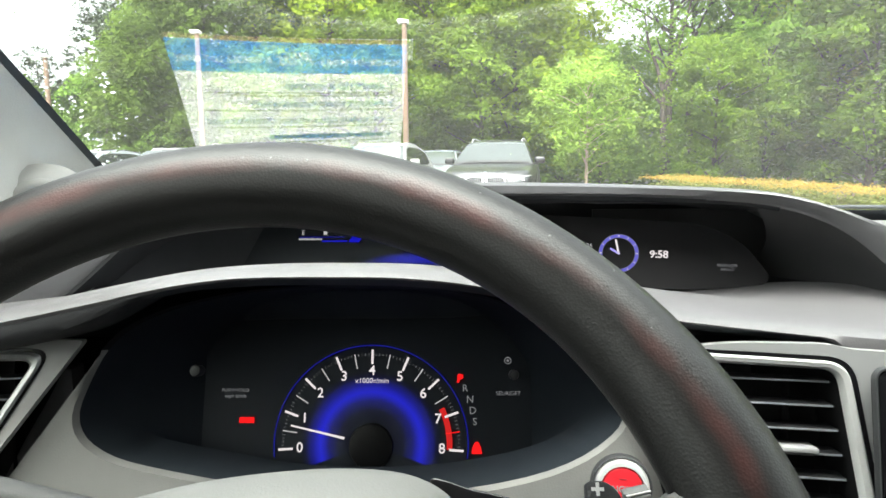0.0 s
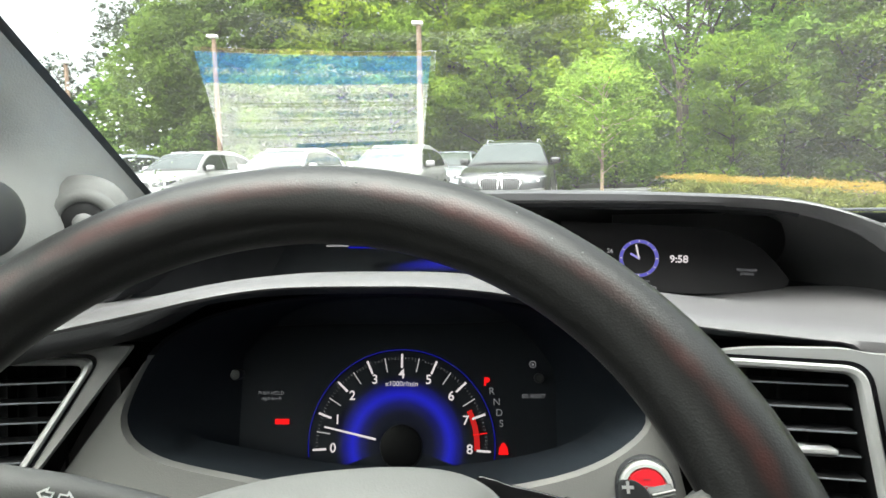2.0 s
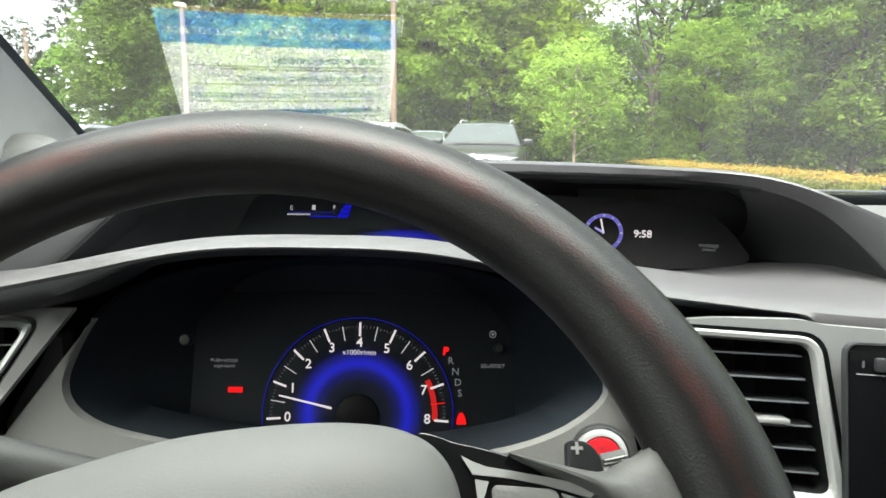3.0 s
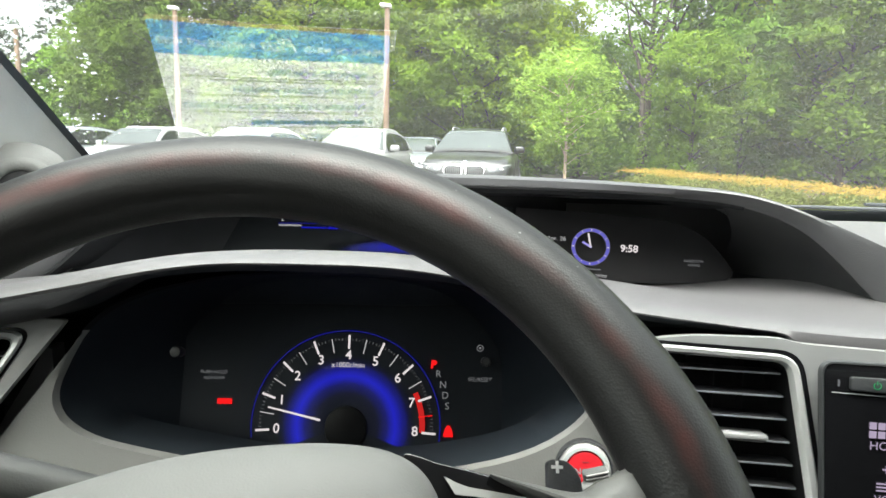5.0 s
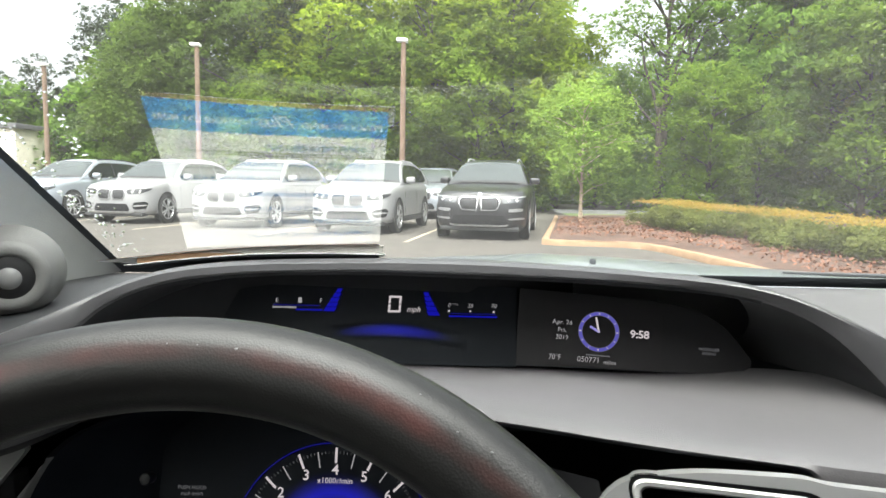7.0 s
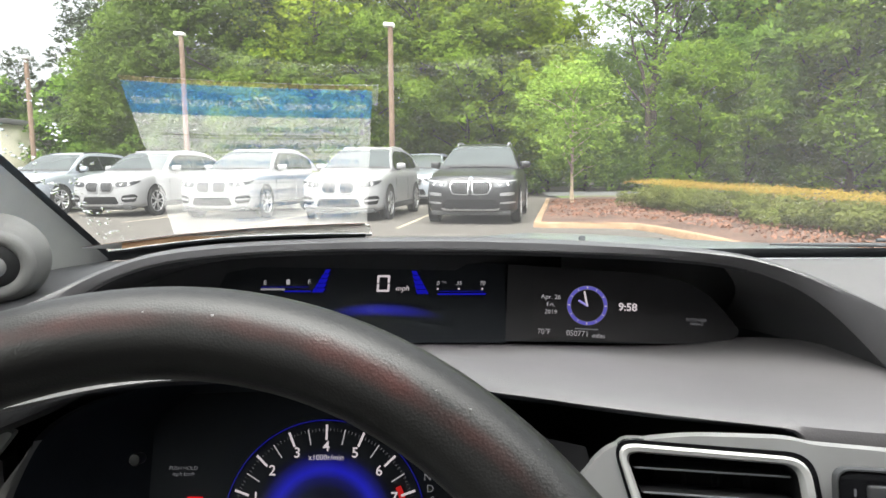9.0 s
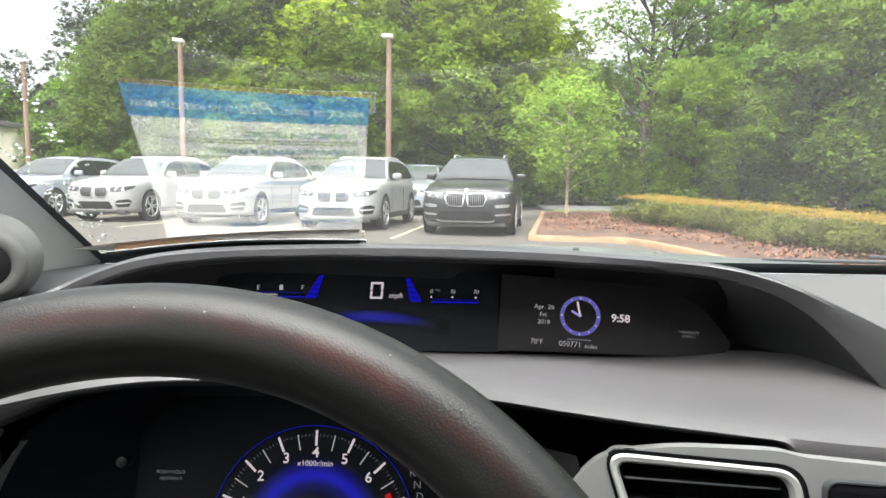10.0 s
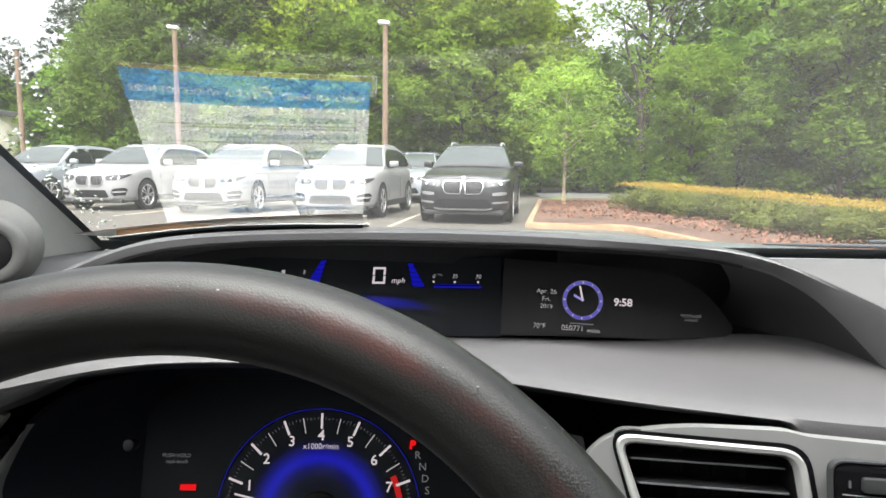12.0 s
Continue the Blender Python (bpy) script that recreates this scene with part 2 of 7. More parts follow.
M_LEAF_H = leaf_mat("hedge_leaves", (0.125, 0.150, 0.042), (0.265, 0.285, 0.085))
M_LEAF_T = leaf_mat("orange_hedge_tips", (0.27, 0.205, 0.045), (0.47, 0.31, 0.075))
# needle colours are paled, the distance haze mixed into them
M_PINE = leaf_mat("haze_paled_needles", (0.055, 0.075, 0.045), (0.105, 0.125, 0.085), 0.2)
M_CARWHITE = surf("white_car_paint", (0.245, 0.245, 0.25), 0.3, coat=0.35, var=0.02)
M_CARBLACK = surf("black_car_paint", (0.014, 0.014, 0.016), 0.30, coat=0.4, spec=0.45, var=0.05)
M_CARGREY = surf("silver_grey_car_paint", (0.33, 0.36, 0.40), 0.28, metal=0.4, coat=0.9, var=0.03)
M_OWNPAINT = surf("grey_bonnet_paint", (0.17, 0.185, 0.20), 0.35, metal=0.3, coat=0.5, var=0.06)
M_CARGLASS = surf("tinted_car_glass", (0.014, 0.017, 0.017), 0.08, spec=0.35, var=0.02)
M_SCREENGLASS = surf("car_windscreen_glass", (0.05, 0.058, 0.058), 0.10, spec=0.5, var=0.1, scale=3)
M_TYRE = surf("tyre_rubber", (0.02, 0.02, 0.02), 0.85)
M_CLAD = surf("black_cladding", (0.025, 0.025, 0.026), 0.7)
M_CHROME = surf("chrome", (0.60, 0.60, 0.61), 0.16, metal=1.0, var=0.03)
M_ALLOY = surf("alloy_rim", (0.5, 0.5, 0.51), 0.35, metal=0.8, var=0.08)
M_HEADLIGHT = surf("headlight_glass", (0.035, 0.037, 0.04), 0.15, spec=0.4, var=0.4, scale=12)
M_PAPER = surf("white_print_paper", (0.84, 0.84, 0.83), 0.7, var=0.03)
M_INKBLUE = surf("blue_print", (0.01, 0.26, 0.66), 0.6, var=0.05)
M_INKTEXT = surf("dark_blue_print", (0.03, 0.16, 0.36), 0.6, var=0.05)
M_INKGREY = surf("grey_print", (0.25, 0.27, 0.30), 0.6, var=0.05)
M_INKWHITE = surf("white_print", (0.85, 0.86, 0.86), 0.6, var=0.02)
M_BROWN = surf("brown_folder_card", (0.30, 0.18, 0.10), 0.7)
M_PAGE = surf("grey_page_edges", (0.40, 0.39, 0.37), 0.8, var=0.15, scale=120)
m_drop, dn, dl, db = base_mat("water_drop")
db.inputs["Base Color"].default_value = (1, 1, 1, 1)
db.inputs["Roughness"].default_value = 0.0
db.inputs["IOR"].default_value = 1.33
db.inputs["Transmission Weight"].default_value = 1.0
M_DROP = m_drop


# ---- mesh helpers ----
def part(name, bm, mat, parent=None, label="", smooth=True):
    me = bpy.data.meshes.new(name)
    bm.normal_update()
    bm.to_mesh(me)
    bm.free()
    for m in (mat if isinstance(mat, (list, tuple)) else [mat]):
        me.materials.append(m)
    if smooth:
        for p in me.polygons:
            p.use_smooth = True
        me.set_sharp_from_angle(angle=radians(38))
    ob = new(name, me)
    if parent:
        ob.parent = parent
    if label:
        tagged(ob, label)
    return ob


def empty(name, m=None, label="", category="", group="", kind=""):
    e = new(name)
    if m is not None:
        e.matrix_world = m
    return tagged(e, label, category, group, kind)


def grid(rows, close_u=False, close_v=False, bm=None, mat_index=0):
    """A sheet through rows of points."""
    bm = bm or bmesh.new()
    vs = [[bm.verts.new(p) for p in r] for r in rows]
    nu, nv = len(rows), len(rows[0])
    for i in range(nu if close_u else nu - 1):
        for j in range(nv if close_v else nv - 1):
            a, b = vs[i][j], vs[(i + 1) % nu][j]
            c, d = vs[(i + 1) % nu][(j + 1) % nv], vs[i][(j + 1) % nv]
            try:
                f = bm.faces.new((a, b, c, d))
                f.material_index = mat_index
            except ValueError:
                pass
    return bm


def box(x0, x1, y0, y1, z0, z1, bevel=0.0, segs=2, bm=None):
    own = bmesh.new()
    bmesh.ops.create_cube(own, size=1)
    for v in own.verts:
        v.co = Vector(((x0 + x1) / 2 + v.co.x * (x1 - x0), (y0 + y1) / 2 + v.co.y * (y1 - y0), (z0 + z1) / 2 + v.co.z * (z1 - z0)))
    if bevel:
        bmesh.ops.bevel(own, geom=own.edges[:], offset=bevel, segments=segs, affect="EDGES", profile=0.5)
    return own if bm is None else join(bm, own)


def join(bm, other):
    me = bpy.data.meshes.new("tmp")
    other.to_mesh(me)
    other.free()
    bm.from_mesh(me)
    bpy.data.meshes.remove(me)
    return bm


def moved(bm, m):
    bmesh.ops.transform(bm, matrix=m, verts=bm.verts)
    return bm


def tube(points, radius, segs=10, caps=True):
    """A round bar along points; radius may be one number or one for each point."""
    pts = [Vector(p) for p in points]
    rr = radius if isinstance(radius, (list, tuple)) else [radius] * len(pts)
    rows = []
    for i, p in enumerate(pts):
        d = (pts[min(i + 1, len(pts) - 1)] - pts[max(i - 1, 0)]).normalized()
        a = d.cross(Vector((0.13, 0.31, 0.94))).normalized()
        if a.length < 0.1:
            a = d.cross(Vector((1, 0, 0))).normalized()
        b = d.cross(a)
        rows.append([p + (a * math.cos(k * math.tau / segs) + b * math.sin(k * math.tau / segs)) * rr[i] for k in range(segs)])
    bm = grid(rows, close_v=True)
    if caps:
        bm.verts.ensure_lookup_table()
        n = len(pts)
        bm.faces.new([bm.verts[k] for k in range(segs)][::-1])
        bm.faces.new([bm.verts[(n - 1) * segs + k] for k in range(segs)])
    bmesh.ops.recalc_face_normals(bm, faces=bm.faces)
    return bm


def lathe(profile, segs=28):
    """Turns (radius, z) pairs about z."""
    rows = [[(r * math.cos(k * math.tau / segs), r * math.sin(k * math.tau / segs), z) for k in range(segs)] for r, z in profile]
    bm = grid(rows, close_v=True)
    bmesh.ops.remove_doubles(bm, verts=bm.verts, dist=1e-6)
    bmesh.ops.recalc_face_normals(bm, faces=bm.faces)
    return bm


def plate(outline, depth, m=None, bevel=0.0):
    """A flat piece with the given outline in x, y, thickness depth downwards from z 0."""
    bm = bmesh.new()
    f = bm.faces.new([bm.verts.new((x, y, 0)) for x, y in outline])
    if f.calc_area() and f.normal.z < 0:
        f.normal_flip()
    bm.normal_update()
    if depth:
        r = bmesh.ops.extrude_face_region(bm, geom=bm.faces[:])
        bmesh.ops.translate(bm, verts=[g for g in r["geom"] if isinstance(g, bmesh.types.BMVert)], vec=(0, 0, -depth))
        bmesh.ops.recalc_face_normals(bm, faces=bm.faces)
        if bevel:
            top = [e for e in bm.edges if all(abs(v.co.z) < 1e-7 for v in e.verts)]
            bmesh.ops.bevel(bm, geom=top, offset=bevel, segments=2, affect="EDGES", profile=0.5)
    if m is not None:
        moved(bm, m)
    return bm


def rounded(pts, r, n=5):
    """An outline with its corners rounded."""
    out = []
    k = len(pts)
    for i in range(k):
        p, a, b = Vector(pts[i]), Vector(pts[i - 1]), Vector(pts[(i + 1) % k])
        da, db = (a - p), (b - p)
        ra = min(r[i] if isinstance(r, (list, tuple)) else r, da.length * 0.45, db.length * 0.45)
        s, e = p + da.normalized() * ra, p + db.normalized() * ra
        for j in range(n + 1):
            t = j / n
            q = s * (1 - t) ** 2 + p * 2 * t * (1 - t) + e * t * t
            out.append((q.x, q.y))
    return out


def frame_plate(outer, inner, depth, m=None):
    """A flat ring between two outlines that have the same number of points."""
    rows = [[(x, y, -depth) for x, y in outer], [(x, y, 0) for x, y in outer], [(x, y, 0) for x, y in inner], [(x, y, -depth) for x, y in inner]]
    bm = grid(rows, close_v=True)
    bmesh.ops.recalc_face_normals(bm, faces=bm.faces)
    if m is not None:
        moved(bm, m)
    return bm


def disc(r0, r1, a0=0.0, a1=360.0, segs=48, z=0.0):
    """A flat ring or arc; angles in degrees, 0 to the right, anticlockwise."""
    rows = [[(r * math.cos(radians(a0 + (a1 - a0) * k / segs)), r * math.sin(radians(a0 + (a1 - a0) * k / segs)), z) for k in range(segs + 1)] for r in (r1, r0)]
    return grid(rows)


def lettering(text, size, m, mat, parent, name="lettering", align="CENTER", shear=0.0, stretch=1.0, bold=0.0, label=""):
    """Words in the built-in font, as a mesh in the plane of m."""
    cu = bpy.data.curves.new("words", "FONT")
    cu.body, cu.size, cu.align_x, cu.align_y, cu.shear, cu.offset = text, size, align, "CENTER", shear, bold
    cu.resolution_u = 3
    tmp = bpy.data.objects.new("words", cu)
    me = bpy.data.meshes.new_from_object(tmp)
    bpy.data.objects.remove(tmp)
    bpy.data.curves.remove(cu)
    me.transform(m @ Matrix.Diagonal((stretch, 1, 1, 1)))
    me.materials.clear()
    me.materials.append(mat)
    me.name = name
    ob = new(name, me)
    ob.parent = parent
    if label:
        tagged(ob, label)
    return ob


def lerp(table, x):
    xs = [a for a, _ in table]
    return float(np.interp(x, xs, [b for _, b in table]))


def smooth_curve(table, xs):
    """Values of a table at xs, smoothed a little."""
    fine = np.linspace(table[0][0], table[-1][0], 241)
    v = np.interp(fine, [a for a, _ in table], [b for _, b in table])
    k = np.ones(17) / 17
    pad = np.r_[np.full(8, v[0]), v, np.full(8, v[-1])]
    return np.interp(xs, fine, np.convolve(pad, k, "valid"))


# ---- own car: dashboard ----
dashboard = empty("dashboard", Matrix.Translation((0, 0.6, 0.9)), "grey two-tier car dashboard with display visor, vents and lit instruments", "dashboard")


def dpart(name, bm, mat, parent=None, label="", smooth=True):
    """A part of the dashboard, built in world places."""
    base = parent or dashboard
    moved(bm, Matrix.Translation((0, -0.6, -0.9)))
    return part(name, bm, mat, base, label, smooth)


DASH0 = Matrix.Translation((0, -0.6, -0.9))

# plan and heights of the display visor, along x
G_Y = [(-0.40, 0.52), (-0.36, 0.56), (-0.30, 0.60), (-0.26, 0.63), (-0.20, 0.66), (-0.10, 0.685), (0.0, 0.69), (0.10, 0.685), (0.20, 0.67), (0.30, 0.64), (0.36, 0.61), (0.40, 0.585), (0.43, 0.556), (0.47, 0.52), (0.52, 0.47)]
CREST = [(-0.40, 0.955), (-0.30, 0.988), (-0.252, 1.013), (-0.213, 1.033), (-0.169, 1.042), (-0.094, 1.046), (0.016, 1.049), (0.10, 1.050), (0.206, 1.048), (0.302, 1.0445), (0.344, 1.042), (0.369, 1.037), (0.40, 1.023), (0.434, 1.004), (0.47, 0.983), (0.52, 0.955)]
UNDER = [(-0.40, 0.905), (-0.31, 0.930), (-0.285, 0.942), (-0.274, 0.957), (-0.266, 0.979), (-0.246, 1.000), (-0.22, 1.0135), (-0.189, 1.026), (-0.116, 1.033), (-0.01, 1.036), (0.142, 1.0355), (0.20, 1.0355), (0.259, 1.0342), (0.305, 1.0325), (0.326, 1.0315), (0.346, 1.0295), (0.3655, 1.0250), (0.384, 1.0180), (0.4015, 1.0070), (0.4165, 0.9930), (0.4285, 0.9745), (0.440, 0.950), (0.46, 0.920), (0.52, 0.90)]
# back edge of the ledge under the display, and its front lip
BACK_Y = [(-0.42, 0.50), (-0.30, 0.615), (-0.26, 0.66), (-0.22, 0.72), (-0.15, 0.762), (0.155, 0.760), (0.24, 0.735), (0.30, 0.72), (0.38, 0.70), (0.41, 0.69), (0.46, 0.62), (0.52, 0.56), (0.80, 0.56)]
BACK_Z = [(-0.42, 0.945), (-0.30, 0.952), (-0.26, 0.949), (-0.22, 0.941), (-0.15, 0.925), (0.155, 0.925), (0.30, 0.932), (0.38, 0.945), (0.43, 0.955), (0.80, 0.955)]
LIP_Y = [(-0.42, 0.42), (-0.20, 0.413), (-0.10, 0.413), (0.05, 0.413), (0.09, 0.428), (0.13, 0.455), (0.20, 0.46), (0.32, 0.46), (0.36, 0.45), (0.80, 0.435)]
LIP_Z = [(-0.42, 0.942), (-0.30, 0.959), (-0.195, 0.980), (-0.17, 0.9845), (-0.15, 0.989), (-0.132, 0.993), (-0.115, 0.997), (-0.098, 1.000), (-0.082, 1.0025), (-0.056, 1.0045), (0.055, 1.004), (0.083, 0.997), (0.105, 0.990), (0.132, 0.980), (0.171, 0.9735), (0.206, 0.9675), (0.24, 0.964), (0.275, 0.960), (0.318, 0.955), (0.36, 0.954), (0.80, 0.953)]

xs = np.linspace(-0.40, 0.52, 139)
gy, cz, uz = smooth_curve(G_Y, xs), smooth_curve(CREST, xs), smooth_curve(UNDER, xs)
rows = []
for x, y, c, u in zip(xs, gy, cz, uz):
    t = max(0.004, c - u)
    back = 1.00 - 0.10 * abs(x) ** 2
    flange = 0.085 - 0.081 * min(1.0, max(0.0, (x - 0.22) / 0.08))
    lean = 0.004 + 0.012 * min(1.0, max(0.0, (x - 0.22) / 0.12))
    rows.append([(x, y + flange + lean, u - (0.004 + 0.03 * abs(x)) * (flange / 0.085)), (x, y + min(0.016, flange * 0.75) + lean, u + 0.0005), (x, y + min(0.004, flange * 0.4) + lean, u), (x, y + lean, u + 0.002), (x, y - 0.0015 + lean * 0.75, u + t * 0.30), (x, y + 0.001 + lean * 0.2, u + t * 0.78), (x, y + 0.005, c - 0.0015),
                 (x, y + 0.014, c), (x, y + 0.03, c - 0.001), (x, y + 0.09, c - 0.008), (x, (y + 0.09 + back) / 2, min(c - 0.012, 1.022)), (x, back, min(c - 0.02, 1.0))])
bm = grid(rows)
bmesh.ops.recalc_face_normals(bm, faces=bm.faces)
visor = dpart("display_visor", bm, M_VISOR, label="curved dark grey visor over the upper display")

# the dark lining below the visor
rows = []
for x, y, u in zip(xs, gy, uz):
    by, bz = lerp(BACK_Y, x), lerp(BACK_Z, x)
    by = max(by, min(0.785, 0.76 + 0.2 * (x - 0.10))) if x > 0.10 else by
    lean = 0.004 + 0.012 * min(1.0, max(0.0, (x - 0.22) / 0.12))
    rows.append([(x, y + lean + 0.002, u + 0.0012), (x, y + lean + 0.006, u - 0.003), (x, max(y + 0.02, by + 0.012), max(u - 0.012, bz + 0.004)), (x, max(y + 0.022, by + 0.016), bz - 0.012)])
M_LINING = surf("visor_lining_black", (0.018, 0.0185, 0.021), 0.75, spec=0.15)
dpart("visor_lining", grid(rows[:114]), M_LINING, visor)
# plate added behind the display to stop light leaking through the gap
dpart("visor_backing", box(0.22, 0.42, 0.792, 0.80, 0.92, 1.016), M_VISOR, visor)
# dark cheek that closes the visor beside the display
edge_x_ = np.linspace(0.335, 0.440, 30)
foot = [(0.395, 0.790, 0.944), (0.408, 0.755, 0.944), (0.424, 0.705, 0.947), (0.436, 0.660, 0.949), (0.441, 0.615, 0.951), (0.444, 0.560, 0.953)]
rows = []
for i, x in enumerate(edge_x_):
    s = i / 29 * 5
    k = min(4, int(s))
    q = Vector(foot[k]).lerp(Vector(foot[k + 1]), s - k)
    p = Vector((x, float(np.interp(x, xs, gy)) + 0.0075 + 0.012 * min(1.0, max(0.0, (x - 0.22) / 0.12)), float(np.interp(x, xs, uz)) - 0.0005))
    rows.append([tuple(p.lerp(q, t) + Vector((0.022, 0.012, 0.0)) * math.sin(math.pi * t) * (1 - i / 29)) for t in np.linspace(0, 1, 9)])
dpart("visor_cheek", grid(rows), surf("dark_visor_cheek", (0.032, 0.032, 0.034), 0.6, bump=0.3, bump_scale=900), visor)

# thin seam line round the visor
rows = []
for x, y, u in zip(xs[6:95], gy[6:95], uz[6:95]):
    rows.append([(x, y + 0.003, u + 0.0025), (x, y + 0.0014, u + 0.0032), (x, y + 0.003, u + 0.0042)])
dpart("visor_seam", grid(rows), M_DASHDARK, visor)

# ledge between the display and the driver, arched over the rev counter
xs2 = np.linspace(-0.42, 0.80, 184)
ly, lz = smooth_curve(LIP_Y, xs2), smooth_curve(LIP_Z, xs2)
byy, bzz = smooth_curve(BACK_Y, xs2), smooth_curve(BACK_Z, xs2)
rows, under_rows = [], []
for x, y, z, b, c in zip(xs2, ly, lz, byy, bzz):
    hump = max(0.0, (z - 0.972) / 0.028)
    step = 0.0 if x < 0.305 else min(1.0, (x - 0.305) / 0.014)
    bulge = min(1.0, max(0.0, (x - 0.10) / 0.10))
    nose_drop = 0.0030 * min(1.0, max(0.0, (-0.06 - x) / 0.08))
    rows.append([(x, b + 0.02, c - 0.002), (x, b, c), (x, b * 0.7 + y * 0.3, c * (0.72 - 0.14 * bulge) + z * (0.28 + 0.14 * bulge) + 0.001), (x, b * 0.4 + y * 0.6, c * (0.36 - 0.30 * bulge) + z * (0.64 + 0.30 * bulge) + 0.002 * hump + 0.002 * bulge), (x, y + 0.06, z - 0.001 - 0.0015 * hump + 0.003 * bulge),
                 (x, y + 0.025, z + 0.002), (x, y + 0.010, z + 0.0015), (x, y + 0.003, z - 0.0008), (x, y + 0.0008, z - 0.0022 - 0.0078 * step - nose_drop * 0.6), (x, y + 0.002, z - 0.0036 - 0.0138 * step - nose_drop)])
    under_rows.append([(x, y + 0.002, z - 0.0036 - 0.0138 * step), (x, y + 0.012, z - 0.009 - 0.011 * step), (x, y + 0.035, z - 0.012 - 0.011 * step), (x, y + 0.10, z - 0.014 - 0.010 * step), (x, 0.578, 0.922)])
bm = grid(rows)
bmesh.ops.recalc_face_normals(bm, faces=bm.faces)
ledge = dpart("ledge", bm, M_DASH, label="soft light grey dash ledge with fine grain")
# underside of the same ledge, coloured black for the shade below its lip
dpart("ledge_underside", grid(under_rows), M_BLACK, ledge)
# rounded lower roll of the ledge towards the door, coloured dark for its shade
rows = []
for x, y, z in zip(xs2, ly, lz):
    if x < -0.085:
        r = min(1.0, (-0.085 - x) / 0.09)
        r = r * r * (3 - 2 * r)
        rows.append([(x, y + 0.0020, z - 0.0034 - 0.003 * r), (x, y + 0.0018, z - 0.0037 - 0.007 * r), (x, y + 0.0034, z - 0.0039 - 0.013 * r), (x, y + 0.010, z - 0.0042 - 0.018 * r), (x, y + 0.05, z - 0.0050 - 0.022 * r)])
dpart("ledge_roll", grid(rows), surf("shaded_ledge_roll", (0.019, 0.019, 0.021), 0.6, bump=0.3, bump_scale=900), ledge)

# passenger side top of the dash, behind the visor's end
rows = []
for x in np.linspace(0.42, 1.06, 34):
    y0 = lerp(G_Y, x) + 0.02 if x < 0.52 else 0.47
    z0 = lerp(CREST, x) - 0.006 if x < 0.52 else 0.950
    rows.append([(x, y0, z0 - 0.004), (x, y0 + 0.02, z0 + 0.0), (x, y0 + 0.10, z0 * 0.6 + 0.985 * 0.4), (x, 0.76, min(0.992, z0 + 0.03)), (x, 0.90, 0.992), (x, 1.0, 0.985)])
dpart("dash_top", grid(rows), M_DASH)
rows = []
for x in np.linspace(-0.52, -0.24, 16):
    y0, z0 = lerp(G_Y, x) + 0.03, lerp(CREST, x) - 0.006
    rows.append([(x, y0, z0 - 0.02), (x, y0 + 0.004, z0), (x, (y0 + 0.82) / 2, max(z0, 0.985) * 0.6 + z0 * 0.4), (x, 0.82, max(z0 - 0.012, 0.995)), (x, 1.0, 0.985)])
dpart("dash_top", grid(rows), M_DASHDARK)


def densify(pts, k):
    return [tuple(Vector(pts[i]) * (1 - j / k) + Vector(pts[(i + 1) % len(pts)]) * (j / k)) for i in range(len(pts)) for j in range(k)]


# ---- upper display ----
def face(o, yaw, tilt):
    """A plane that looks at the driver: x along it, y up it, z towards the driver."""
    return Matrix.Translation(o) @ pose(0, 0, 0, 0, 0, yaw) @ pose(0, 0, 0, 90 - tilt)


F_LEFT = face((0.155, 0.765, 0.975), 0, 15)
F_RIGHT = face((0.155, 0.765, 0.975), -13, 15)
display = dpart("upper_display", plate(rounded([(-0.37, -0.048), (-0.0008, -0.048), (-0.0008, 0.038), (-0.24, 0.040), (-0.310, 0.030), (-0.331, 0.012), (-0.348, -0.018)], [0.02, 0.0005, 0.0005, 0.02, 0.02, 0.02, 0.02]), 0.004, F_LEFT), M_DISPLAY, label="dark lit display with speed and fuel graphics", smooth=False)
tip = rounded([(0.0008, -0.046), (0.069, -0.0425), (0.155, -0.0402), (0.205, -0.0366), (0.230, -0.0320), (0.2362, -0.0235), (0.2235, -0.0060), (0.2080, 0.0118), (0.182, 0.0258), (0.155, 0.0312), (0.12, 0.0330), (0.06, 0.0357), (0.0008, 0.0378)], [0.0005, 0.02, 0.02, 0.02, 0.006, 0.006, 0.02, 0.02, 0.02, 0.02, 0.02, 0.02, 0.0005])
display_r = dpart("upper_display", plate(tip, 0.004, F_RIGHT), M_DISPLAY2, label="dark information display with clock, date and mileage", smooth=False)
dpart("screen", plate([(0.03, -0.041), (0.150, -0.040), (0.150, 0.026), (0.03, 0.028)], 0.0, F_RIGHT @ pose(0, 0, 0.0012)), surf("lit_screen_black", (0.0190, 0.0180, 0.0195), 0.45, spec=0.10, var=0.05), display_r)


def on(m, lift=0.0018):
    return DASH0 @ m @ Matrix.Translation((0, 0, lift))


def mark(bm, m, mat, parent, name="marking", lift=0.002):
    return dpart(name, moved(bm, m @ Matrix.Translation((0, 0, lift))), mat, parent, smooth=False)


def at(m, x, y):
    return m @ Matrix.Translation((x, y, 0))


def quad(x0, y0, x1, y1, shear=0.0):
    return plate([(x0, y0), (x1, y0), (x1 + shear, y1), (x0 + shear, y1)], 0)


def words(text, size, m, x, y, mat, parent, shear=0.0, stretch=1.0, bold=0.0, align="CENTER", lift=0.0022, name="lettering"):
    return lettering(text, size, on(at(m, x, y), lift), mat, parent, name, align, shear, stretch, bold)


